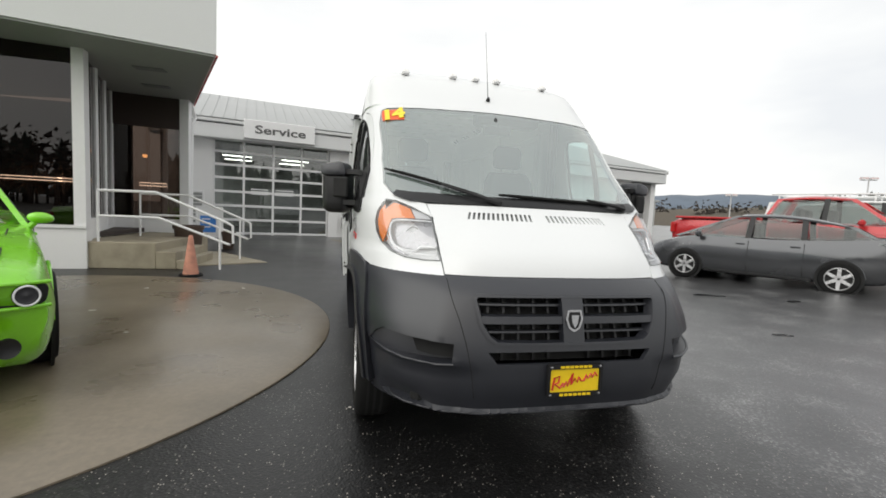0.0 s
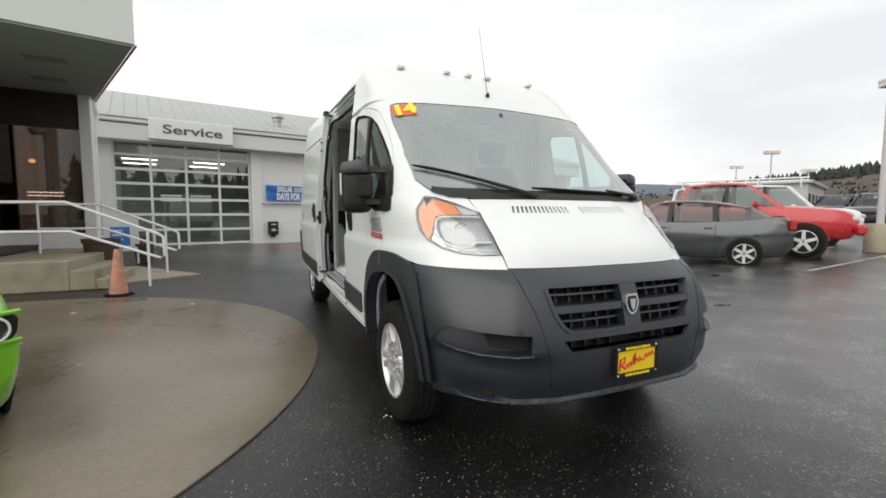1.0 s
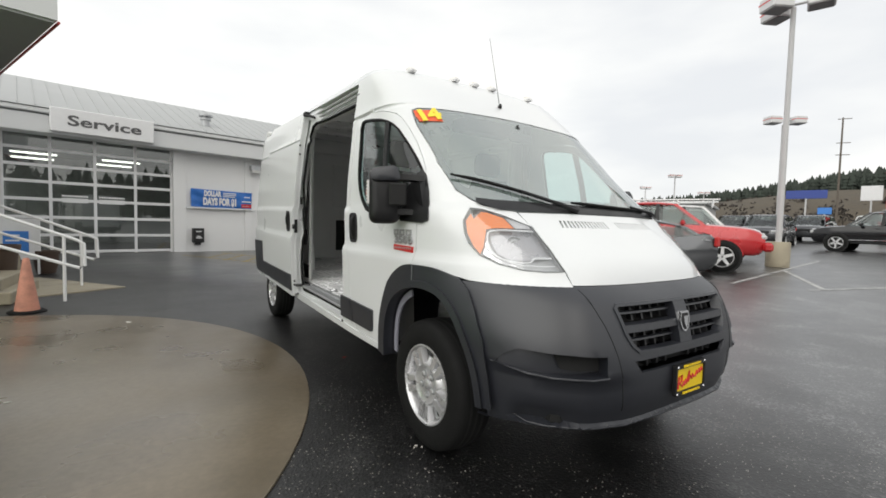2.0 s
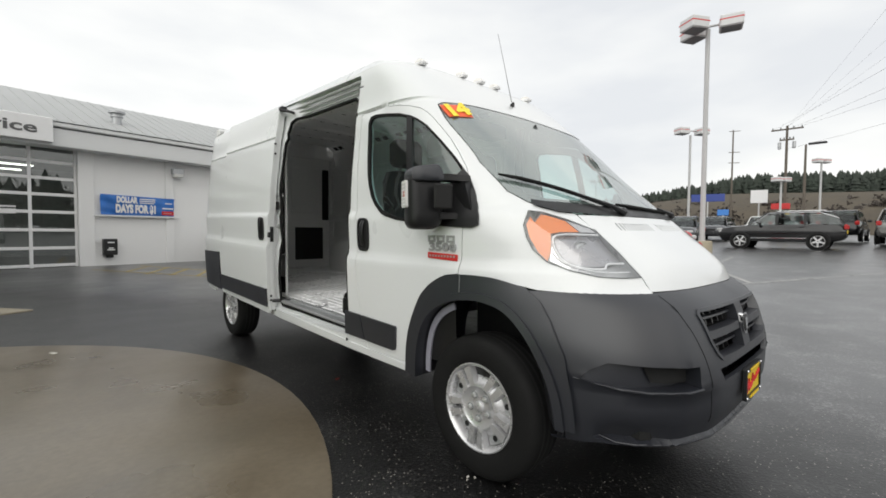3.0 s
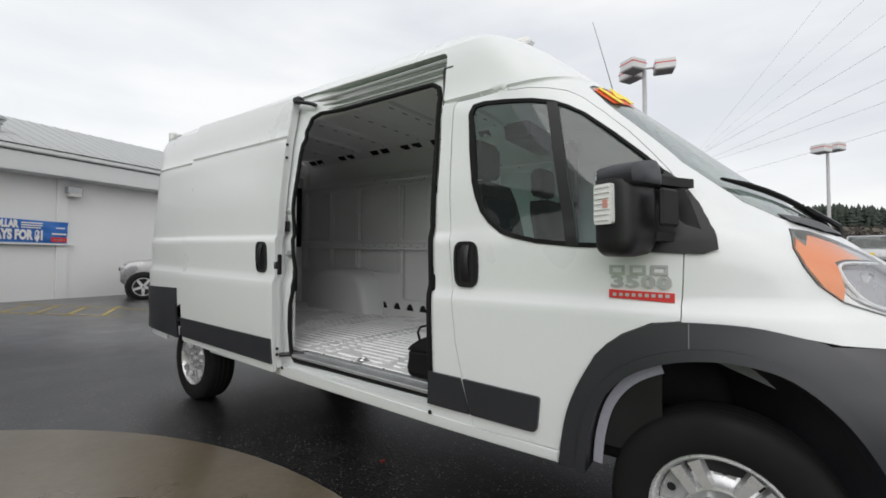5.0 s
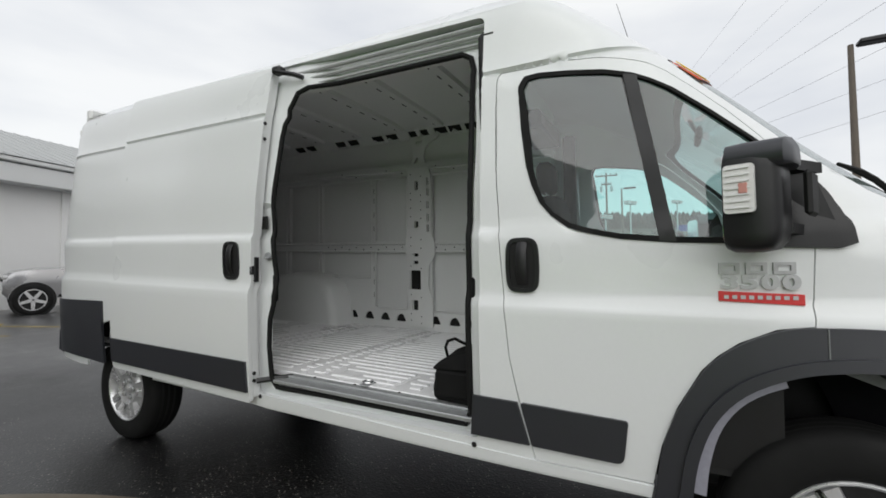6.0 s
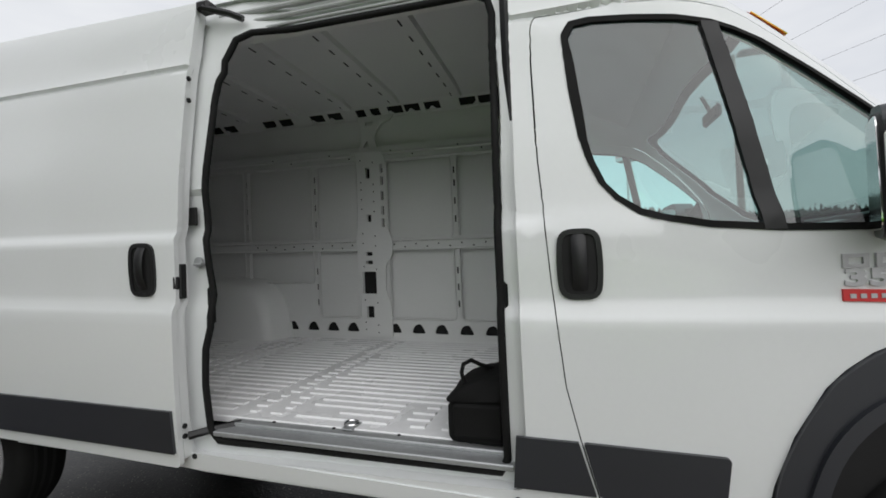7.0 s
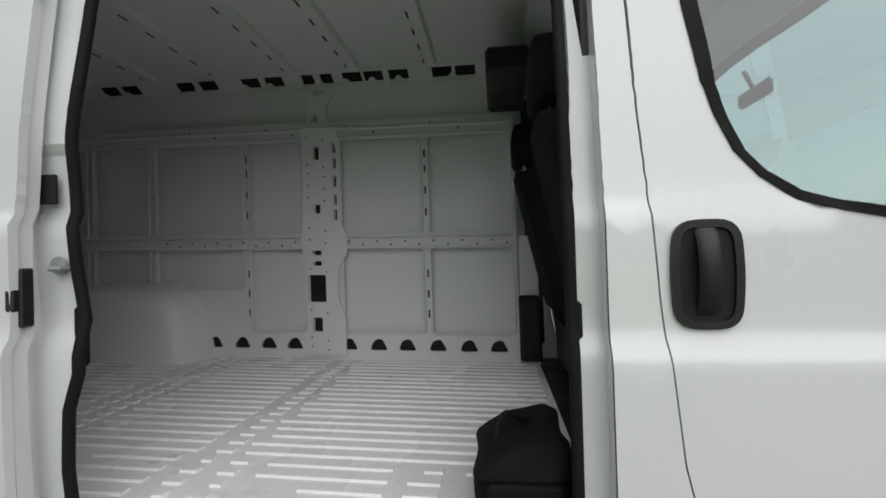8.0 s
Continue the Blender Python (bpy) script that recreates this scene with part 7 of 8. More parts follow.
    if nose_lamps:
        for sg in (-1, 1):
            part("headlamp", Geo().box((sg * half * 0.68, 0.10, hi(0.1) - 0.12), (half * 0.34, 0.22, 0.13), 0.04), mat("car_lamp", (0.6, 0.6, 0.6), 0.15, metal=0.3), car)
        part("front_grille", Geo().box((0, 0.0, hi(0.1) - 0.16), (half * 0.9, 0.05, 0.14), 0.02), BLACK, car)
    if tail:
        for sg in (-1, 1):
            part("tail_lamp", Geo().box((sg * half * 0.84, length - 0.03, tail[0]), (half * 0.2, 0.12, tail[1]), 0.03), REDLENS, car)
        part("rear_plate", Geo().box((0, length + 0.005, tail[0] - 0.22), (0.31, 0.02, 0.16), 0.005), YELLOW, car)
    low = Geo()
    for sg in (-1, 1):
        low.box((sg * half * 0.95, (wheels[0] + wheels[-1]) / 2, lo(length / 2) + 0.05), (0.05, wheels[-1] - wheels[0] - 2.5 * r_wheel, 0.07), 0.015)
    part("sill", low, dark_low or BLACK, car)
    for sg in (-1, 1):
        for k, (ya, ta) in enumerate(windows[1:-1]):
            part("door_handle", Geo().box((sg * (half * 0.985), ya - 0.12, belt - 0.13), (0.03, 0.16, 0.03), 0.01), paint, car)
            seam_y = ya + 0.02
            part("door_seam", Geo().tube([(sg * (width(seam_y) * 0.972), seam_y, belt - 0.06), (sg * (width(seam_y) * 1.0), seam_y, (belt + lo(seam_y)) / 2 + 0.05), (sg * (width(seam_y) * 0.97), seam_y, lo(seam_y) + 0.08)], 0.005, 5), DARK, car)
        if soft:
            mc = Vector((sg * (half - 0.005), windows[0][0] + mirror_at, belt + 0.075))
            dm_ = part("door_mirror", Geo().lathe([(0, -0.5)] + [(0.5 * math.cos(a), 0.5 * math.sin(a)) for a in np.linspace(-1.4, 1.4, 13)] + [(0, 0.5)], Matrix.Translation(mc) @ pose(0, 0, 0, 0, 5 * sg, 0) @ Matrix.Diagonal((0.19, 0.14, 0.105, 1)), 20), paint, car, smooth=70)
            part("stalk", Geo().tube([tuple(mc + Vector((-sg * 0.03, 0, -0.03))), tuple(mc + Vector((-sg * 0.09, 0.01, -0.10)))], [0.022, 0.03], 8), paint, dm_)
        else:
            part("door_mirror", Geo().box((sg * (half + 0.09), windows[0][0] + mirror_at, belt + 0.04), (0.2, 0.12, 0.14), 0.04), paint if not dark_low else BLACK, car)
    return car


SMOKE = glass("smoked_car_glass", (0.74, 0.78, 0.77), mirror=0.055)


def stand(x, y, heading, nose=0.0):
    """Where a car stands: the place of its nose on the lot and the compass turn of its length (degrees from +y, clockwise, of its tail)."""
    return Matrix.Translation((x, y, rise(x, y))) @ pose(0, 0, 0, 0, 0, -heading)


GREY = car_paint("graphite_car_paint", (0.085, 0.088, 0.095), 0.55, 0.2)
RED = car_paint("red_truck_paint", (0.48, 0.015, 0.02), 0.1)
LIME = car_paint("lime_green_paint", (0.22, 0.64, 0.02), 0.05)
WHITECAR = car_paint("white_car_paint", (0.72, 0.72, 0.71), 0.0)
BLACKCAR = mat("black_car_paint", (0.006, 0.006, 0.007), 0.15, var=0.05, scale=2, coat=0.2)
SILVERCAR = car_paint("silver_car_paint", (0.36, 0.36, 0.37), 0.5)
PEWTER = car_paint("pewter_car_paint", (0.20, 0.195, 0.185), 0.5)

# grey hatchback: nose to the north-west
hb_dir = Vector((1.37, -2.31)).normalized()
hb_front = Vector((6.87, 5.8))
hb_nose = hb_front - hb_dir * 0.90 - Vector((0, 0))
hb_turn = math.degrees(math.atan2(hb_dir.x, hb_dir.y))
side_r = Vector((-hb_dir.y, hb_dir.x))
hb_c = hb_nose + side_r * 0.80
HATCH = [(0, 0.36, 0.66), (0.25, 0.22, 0.80), (0.9, 0.18, 0.98), (1.3, 0.18, 1.02), (2.4, 0.18, 1.02), (3.4, 0.20, 1.06), (4.1, 0.24, 1.12), (4.35, 0.32, 1.10), (4.45, 0.42, 0.98)]
vehicle("hatchback_car", "dark grey five-door hatchback parked on the wet lot", "car", stand(hb_c.x, hb_c.y, hb_turn), HATCH, 0.86, GREY, (0.90, 3.60), 0.315, 1.0, (1.53, 0.72), [(0.62, 1.85), (2.08, 2.12), (3.02, 3.0), (4.30, 3.72)], tail=(0.96, 0.24), spokes=6, drop=0.16)

# red pickup behind it: nose to the south-east
pk_a, pk_b = Vector((11.5, 2.9)), Vector((8.7, 8.6))
pk_dir = (pk_b - pk_a).normalized()
pk_turn = math.degrees(math.atan2(pk_dir.x, pk_dir.y))
PICK = [(0, 0.55, 0.98), (0.2, 0.45, 1.10), (0.6, 0.45, 1.18), (1.6, 0.45, 1.24), (3.6, 0.48, 1.24), (3.75, 0.48, 1.25), (5.7, 0.52, 1.25), (5.85, 0.58, 1.24)]
pick = vehicle("pickup_truck", "red pickup truck with an open bed", "pickup truck", stand(pk_a.x, pk_a.y, pk_turn), PICK, 1.0, RED, (0.95, 4.60), 0.39, 1.24, (1.86, 0.74), [(1.35, 2.10), (2.55, 2.55), (3.75, 3.45)], tail=(1.0, 0.3), spokes=5)
part("bed_well", Geo().box((0, 4.75, 1.27), (1.6, 1.8, 0.05)), DARK, pick)
for sg in (-1, 1):
    part("bed_rail", Geo().box((sg * 0.90, 4.75, 1.29), (0.14, 2.0, 0.06), 0.02), RED, pick)
part("bumper", Geo().box((0, -0.03, 0.68), (1.9, 0.22, 0.24), 0.06), RED, pick, "red painted bumper")

# white van with a roof rack, nose to the south-east
wv_a = Vector((15.3, 4.3))
wv_turn = pk_turn
WAGON = [(0, 0.5, 0.92), (0.2, 0.42, 1.05), (0.9, 0.42, 1.12), (1.2, 0.42, 1.14), (5.0, 0.45, 1.14), (5.2, 0.55, 1.12)]
rackv = vehicle("utility_vehicle", "white utility wagon with a ladder rack on its roof", "van", stand(wv_a.x, wv_a.y, wv_turn), WAGON, 0.98, WHITECAR, (0.9, 4.1), 0.37, 1.13, (1.88, 0.80), [(1.1, 1.8), (2.4, 2.4), (3.6, 3.6), (5.15, 5.0)], tail=(1.05, 0.3), spokes=5)
for sg in (-1, 1):
    part("rack_rail", Geo().tube([(sg * 0.7, 1.3, 2.08), (sg * 0.7, 5.0, 2.08)], 0.03, 6), TRIMWHITE, rackv)
for y in (1.5, 2.6, 3.7, 4.8):
    part("rack_bar", Geo().tube([(-0.72, y, 2.05), (0.72, y, 2.05)], 0.025, 6), TRIMWHITE, rackv)
    for sg in (-1, 1):
        part("rack_post", Geo().tube([(sg * 0.7, y, 1.84), (sg * 0.7, y, 2.07)], 0.02, 6), TRIMWHITE, rackv)

# lime coupe on the concrete pad, its nose towards the lot
lime_dir = Vector((-0.53, 0.848))
LIMEP = [(0, 0.27, 0.805), (0.10, 0.20, 0.82), (0.35, 0.18, 0.865), (0.9, 0.17, 0.95), (1.7, 0.17, 1.0), (3.4, 0.18, 1.02), (4.5, 0.22, 1.06), (4.9, 0.32, 1.04), (5.02, 0.45, 0.96)]
lime_nose = Vector((-3.575, -0.175))
coupe = vehicle("coupe_car", "lime green muscle coupe parked on the concrete pad", "car", Matrix.Translation((lime_nose.x, lime_nose.y, 0.016)) @ pose(0, 0, 0, 0, 0, math.degrees(math.atan2(-lime_dir.x, lime_dir.y))), LIMEP, 0.94, LIME, (1.0, 3.95), 0.355, 1.0, (1.45, 0.68), [(2.0, 2.7), (2.95, 3.0), (4.25, 3.75)], nose_lamps=False, tail=(0.85, 0.15), spokes=5, mirror_at=-0.10, taper=(0.06, 0.5), bow=0.16, soft=True)
slot = dense(rounded([(-0.88, 0.605), (0.88, 0.605), (0.90, 0.735), (-0.90, 0.735)], 0.05), 0.06)
part("grille_slot", Geo().prism(slot, lambda a, b, d: (a, -d + 0.16 * (abs(a) / 0.94) ** 3, b), -0.03, 0.006), DARK, coupe, "black grille slot")
for z, dy in ((0.745, -0.004), (0.596, -0.004)):
    part("grille_lip", Geo().tube([(x, dy + 0.16 * (abs(x) / 0.94) ** 3, z) for x in np.linspace(-0.90, 0.90, 25)], 0.013, 8), LIME, coupe, smooth=60)
for x in (-0.79, -0.60, 0.60, 0.79):
    lm = part("headlamp", Geo().lathe([(0.068, 0.0), (0.066, 0.012), (0.058, 0.013), (0.050, 0.003), (0.03, 0.0), (0, 0.006)], None, 24), mat("round_lamp", (0.05, 0.05, 0.055), 0.15, metal=0.3, var=0.1), coupe, "round headlamp")
    lm.matrix_basis = Matrix.Translation((x, -0.008 + 0.16 * (abs(x) / 0.94) ** 3, 0.670)) @ pose(0, 0, 0, 90, 0, math.copysign(10, x))
    ring_ = part("lamp_ring", Geo().tube([(0.060 * math.cos(a), 0.060 * math.sin(a), 0.014) for a in np.linspace(0, 2 * math.pi, 25)[:-1]], 0.006, 6, closed=True), mat("bright_ring", (0.85, 0.86, 0.88), 0.2), lm)
part("lower_grille", Geo().box((0, 0.02, 0.36), (1.1, 0.10, 0.12), 0.04), DARK, coupe)
for sg in (-1, 1):
    fg = part("fog_lamp", Geo().lathe([(0.062, 0.0), (0.06, 0.02), (0.045, 0.01), (0, 0.008)], None, 18), BLACK, coupe)
    fg.matrix_basis = Matrix.Translation((sg * 0.70, 0.04, 0.37)) @ pose(0, 0, 0, 90, 0, sg * 12)
part("bonnet_seam", Geo().tube([(0.66, 0.10, 0.829), (0.68, 0.5, 0.900), (0.72, 1.4, 1.000)], 0.006, 5), DARK, coupe)
part("bonnet_bulge", tidy(Geo().loft([[(x, y, z) for x, z in ((-w, hz - 0.02), (-w * 0.8, hz + 0.035), (w * 0.8, hz + 0.035), (w, hz - 0.02))] for y, w, hz in ((0.30, 0.30, 0.880), (0.9, 0.36, 0.975), (1.6, 0.42, 1.02))])), LIME, coupe)

# the row across the lot
SUVP = [(0, 0.5, 0.88), (0.2, 0.36, 1.0), (1.0, 0.34, 1.10), (1.5, 0.34, 1.13), (4.4, 0.36, 1.15), (4.7, 0.45, 1.1), (4.8, 0.5, 1.0)]
SUVW = [(1.2, 1.95), (2.35, 2.4), (3.4, 3.4), (4.72, 4.35)]
row = [("sport_utility_car", "black sport utility car with bright roof rails", BLACKCAR, (23.6, 5.15), 178, True),
       ("sport_utility_car", "dark grey sport utility car facing the lot", GREY, (22.6, 7.1), 80, False),
       ("sport_utility_car", "pewter grey sport utility car seen from its tail", PEWTER, (31.0, -1.5), -88, True),
       ("sport_utility_car", "silver sport utility car seen from its tail", SILVERCAR, (30.5, -4.3), -88, True),
       ("sport_utility_car", "black wagon seen from its tail", BLACKCAR, (34.0, 1.0), -88, True),
       ("sport_utility_car", "silver wagon in the far row", SILVERCAR, (36.5, 3.6), -88, True),
       ("sport_utility_car", "dark grey wagon in the far row", GREY, (30.0, 7.6), 85, False),
       ("sport_utility_car", "dark car parked in the far row", BLACKCAR, (26.5, 10.5), 85, False),
       ("sport_utility_car", "silver car parked in the far row", SILVERCAR, (24.0, -7.0), -88, True),
       ("sport_utility_car", "pale car parked in the far row", WHITECAR, (34.0, 12.5), 85, False),
       ("sport_utility_car", "white car parked in the far row", WHITECAR, (36.0, 6.0), 85, False)]
for nm, lb, pt, (x, y), hd, tl_ in row:
    suv = vehicle(nm, lb, "car", stand(x, y, hd), SUVP, 0.95, pt, (0.95, 3.87), 0.37, 1.13, (1.74, 0.76), SUVW, tail=(1.02, 0.22), spokes=5, dark_low=BLACK, group="parked row")
    if "bright" in lb:
        for sg in (-1, 1):
            part("sill_trim", Geo().box((sg * 0.955, 2.42, 0.50), (0.02, 2.1, 0.035), 0.006), CHROME, suv, "bright sill trim")
            part("window_trim", Geo().tube([(sg * 0.885, 1.5, 1.19), (sg * 0.80, 2.05, 1.665), (sg * 0.755, 2.6, 1.70), (sg * 0.755, 3.9, 1.69), (sg * 0.84, 4.55, 1.40)], 0.012, 5), CHROME, suv, "bright window trim")
            part("roof_rail", Geo().tube([(sg * 0.58, 2.3, 1.775), (sg * 0.58, 4.1, 1.77)], 0.018, 6), CHROME, suv, "bright roof rail")
sil = Vector((2.28, 17.04))
TALL = [(0, 0.55, 1.10), (0.2, 0.45, 1.20), (0.6, 0.45, 1.26), (1.6, 0.45, 1.30), (3.6, 0.48, 1.30), (5.7, 0.52, 1.30), (5.85, 0.58, 1.28)]
vehicle("pickup_truck", "silver pickup truck parked near the stucco wall", "pickup truck", stand(sil.x, sil.y, 106.5), TALL, 0.98, SILVERCAR, (0.62, 4.40), 0.42, 1.30, (1.92, 0.74), [(1.35, 2.10), (2.55, 2.55), (3.75, 3.45)], tail=(1.0, 0.3), spokes=5)

# ---- poles, signs and wires ----
POLE = mat("grey_painted_pole", (0.50, 0.50, 0.50), 0.5, var=0.06, scale=2)
WOOD = mat("weathered_pole_wood", (0.13, 0.11, 0.09), 0.85, var=0.2, scale=8)
LAMPBOX = mat("white_lamp_box", (0.66, 0.66, 0.66), 0.45, var=0.04)
LAMPLENS = mat("grey_lamp_lens", (0.22, 0.22, 0.22), 0.4)


def lot_lamp(x, y, h, heads, label, r=0.09, k=1.0, base=True, turn=0.0):
    z0 = rise(x, y)
    lp = thing("lot_lamp", label, "street lamp", (x, y, z0), group="lot lamps")
    if base:
        part("footing", Geo().lathe([(0, 0.75), (0.28, 0.75), (0.30, 0.72), (0.30, 0.0)], None, 20), STEPSTONE, lp, "round concrete footing")
    part("pole", Geo().tube([(0, 0, 0.0), (0, 0, h)], [r, r * 0.8], 10), POLE, lp)
    for a, out, dz in heads:
        d = Vector((math.cos(radians(a + turn)), math.sin(radians(a + turn)), 0))
        c = d * out + Vector((0, 0, h + dz))
        rot = pose(0, 0, 0, 0, 0, a + turn)
        hd = part("lamp_head", Geo().box(c, (0.85 * k, 0.78 * k, 0.50 * k), 0.03, rot), LAMPBOX, lp, "white box lamp head")
        part("lens", Geo().box(c - Vector((0, 0, 0.26 * k)), (0.72 * k, 0.62 * k, 0.03), 0.005, rot), LAMPLENS, hd)
        part("stripe", Geo().box(c + Vector((0, 0, 0.05 * k)), (0.86 * k, 0.79 * k, 0.035), 0.0, rot), REDPAINT, hd, "thin red stripe")
        part("arm", Geo().tube([(0, 0, h + dz), tuple(c)], 0.05 * k, 8), POLE, lp)
    return lp


lot_lamp(13.2, 3.10, 7.55, [(150, 0.52, 0.08), (62, 0.55, 0.08), (-72, 0.62, 0.08)], "tall pole with three white box lamps in the lot", r=0.085, k=0.74)
lot_lamp(29.8, 8.78, 7.2, [(150, 0.7, 0.25), (-30, 0.9, 0.3)], "distant pole with white box lamps", base=False, k=0.85)
lot_lamp(28.15, -2.95, 6.5, [(150, 0.6, 0.05), (-30, 0.75, 0.3)], "distant pole with white box lamps beyond the cars", base=True, k=0.85)
for x, y, h in ((47.05, 3.8, 6.6), (57.25, -0.8, 7.6), (41.8, 5.7, 4.7), (50.6, 26.5, 7.0), (57.5, 34.5, 6.5), (61.0, 28.0, 5.6), (57.2, 52.0, 5.2)):
    lot_lamp(x, y, h, [(150, 0.45, 0.1), (-30, 0.45, 0.1)], "distant lot lamp on a pale pole", base=False, k=0.72)


def cobra(x, y, h, turn=180):
    z0 = rise(x, y)
    lp = thing("road_lamp", "bronze road lamp on a bent arm", "street lamp", (x, y, z0), group="road lamps")
    part("pole", Geo().tube([(0, 0, 0), (0, 0, h)], [0.12, 0.07], 10), WOOD, lp)
    part("head", Geo().box((0, -0.7, h + 0.02), (0.35, 1.1, 0.14), 0.04), BLACK, lp)


cobra(41.0, 4.12, 7.3)
cobra(13.1, -4.23, 7.0)


def utility(x, y, h, turn, pole_mat=WOOD):
    z0 = rise(x, y)
    up = thing("utility_pole", "wooden utility pole with a crossarm", "utility pole", (x, y, z0), group="utility poles")
    part("pole", Geo().tube([(0, 0, 0), (0, 0, h)], [0.13, 0.09], 8), pole_mat, up)
    d = Vector((math.cos(radians(turn)), math.sin(radians(turn)), 0))
    for dz, w in ((-0.3, 1.1), (-1.2, 0.5)):
        part("crossarm", Geo().tube([tuple(-d * w + Vector((0, 0, h + dz))), tuple(d * w + Vector((0, 0, h + dz)))], 0.07, 6), pole_mat, up)
        for t in (-0.9, -0.4, 0.4, 0.9):
            part("insulator", Geo().lathe([(0.05, 0), (0.06, 0.08), (0.03, 0.16), (0, 0.17)], Matrix.Translation(d * w * t + Vector((0, 0, h + dz + 0.06))), 8), GREYTRIM, up)
    for t in (-0.5, 0.5):
        part("transformer", Geo().lathe([(0, 0.35), (0.13, 0.3), (0.13, -0.25), (0, -0.3)], Matrix.Translation(d * t + Vector((0, 0, h - 1.7))), 10), STEEL, up)
    return up


utility(44.8, 5.9, 9.7, 95)
spare = thing("utility_pole", "thin bare wooden pole with short crosspieces", "utility pole", (55.7, 12.5, rise(55.7, 12.5)), group="utility poles")
part("pole", Geo().tube([(0, 0, 0), (0, 0, 12.2)], [0.12, 0.07], 8), WOOD, spare)
for z in (12.0, 9.6, 8.4):
    part("crossarm", Geo().tube([(0, -0.7, z), (0, 0.4, z + 0.1)], 0.04, 6), WOOD, spare)
WIRE = mat("black_cable", (0.02, 0.02, 0.02), 0.6)


def wire(a, b, sag, r=0.018):
    a, b = Vector(a), Vector(b)
    pts = [a.lerp(b, t) - Vector((0, 0, sag * 4 * t * (1 - t))) for t in np.linspace(0, 1, 18)]
    solid("overhead_wire", Geo().tube(pts, r, 5), WIRE, "thin black overhead cable", "cable", group="overhead cables")


for dy, dz, tz in ((0.9, 0.0, 14.0), (0.2, -0.2, 12.0), (-0.8, 0.0, 10.6), (0.0, -1.8, 8.6)):
    wire((44.8, 5.9 + dy, rise(44.8, 5) + 9.5 + dz), (14.0 - 2 * dy, -16.0 + dy, tz), 0.5, 0.007)
for k in range(3):
    wire((44.8, 5.9, rise(44.8, 5) + 9.6), (9.0 + 5.0 * k, -7.5 - 2.5 * k, 15.0 + 1.0 * k), 0.3, 0.004)


def board(x, y, z, w, h, colour, label, legs=1, bars=2):
    z0 = rise(x, y)
    sg_ = thing("road_sign", label, "sign", (x, y, z0), group="distant signs")
    rot = pose(0, 0, 0, 0, 0, math.degrees(math.atan2(y + 1.5, x + 2.6)) + 90)
    pl_ = part("panel", Geo().box((0, 0, z), (w, 0.15, h), 0.02, rot), colour, sg_)
    for k in range(bars):
        part("mark", Geo().box(rot @ Vector((0, -0.085, 0)) + Vector((0, 0, z + h * (0.18 - 0.36 * k))), (w * 0.6, 0.01, h * 0.16), 0, rot), TRIMWHITE, pl_)
    for k in range(legs):
        part("leg", Geo().box((0, 0, (z - h / 2) / 2), (0.12, 0.12, z - h / 2), 0.0, rot), POLE, sg_)
    return sg_


NAVY = mat("navy_sign", (0.03, 0.06, 0.28), 0.4, var=0.05)
SKYB = mat("blue_sign", (0.05, 0.22, 0.62), 0.4, var=0.05)
board(43.6, 11.5, 3.7, 2.7, 0.7, NAVY, "long navy dealer sign over the far lot", bars=1)
board(43.9, 10.3, 2.3, 0.9, 0.55, SKYB, "small bright blue sign", bars=1)
board(46.4, 8.05, 3.8, 1.3, 1.2, TRIMWHITE, "plain white pylon sign beyond the cars", bars=0)
board(59.25, -1.6, 4.55, 1.8, 0.8, NAVY, "navy oval-marked dealer sign on a post", bars=1)
board(43.7, 6.0, 2.7, 1.3, 0.5, REDPAINT, "small red sign beyond the cars", bars=1)

# ---- cone, planters, notice board ----
CONE = mat("faded_orange_cone", (0.60, 0.27, 0.19), 0.6, var=0.15, scale=9, dirt=((0.25, 0.12, 0.09), 0.5, 7))
cone = thing("traffic_cone", "faded orange traffic cone on a black foot", "traffic cone", (-3.69, 5.66, 0))
part("cone_body", Geo().lathe([(0.13, 0.03), (0.125, 0.06), (0.035, 0.70), (0.028, 0.72), (0, 0.72)], None, 24), CONE, cone, smooth=50)
part("cone_foot", Geo().lathe([(0, 0.035), (0.18, 0.035), (0.20, 0.02), (0.20, 0.0), (0, 0.0)], None, 8), RUBBER, cone)
POT = mat("brown_glazed_pot", (0.07, 0.045, 0.032), 0.5, var=0.2, scale=5)
for x, y, h, k in ((-4.62, 8.55, 0.74, 1.15), (-4.31, 10.75, 0.50, 0.85)):
    pt = thing("planter", "brown glazed planter beside the entrance steps", "planter", (x, y, 0.02), group="planters")
    rim = [(0, 0.02), (0.19, 0.0), (0.235, h * 0.35), (0.262, h * 0.86), (0.285, h * 0.88), (0.29, h), (0.25, h), (0.235, h - 0.08), (0, h - 0.08)]
    part("pot", Geo().lathe([(r * k, z) for r, z in rim], None, 24), POT, pt, smooth=50)
    part("soil", Geo().lathe([(0.24 * k, 0.0), (0.12 * k, 0.02), (0, 0.015)], Matrix.Translation((0, 0, h - 0.075)), 16), DARK, pt)
nb = thing("notice_board", "white notice board with a blue poster near the steps", "notice board", (-4.72, 10.55, 0.02))
part("frame", tidy(panel(rounded([(-0.35, 0.32), (0.35, 0.32), (0.35, 1.20), (-0.35, 1.20)], 0.05), lambda a, b, o: (a, -o, b), [rounded([(-0.30, 0.37), (0.30, 0.37), (0.30, 1.15), (-0.30, 1.15)], 0.03)], 0.3, 0.05)), TRIMWHITE, nb)
part("back", Geo().box((0, 0.02, 0.76), (0.61, 0.02, 0.79)), TRIMWHITE, nb)
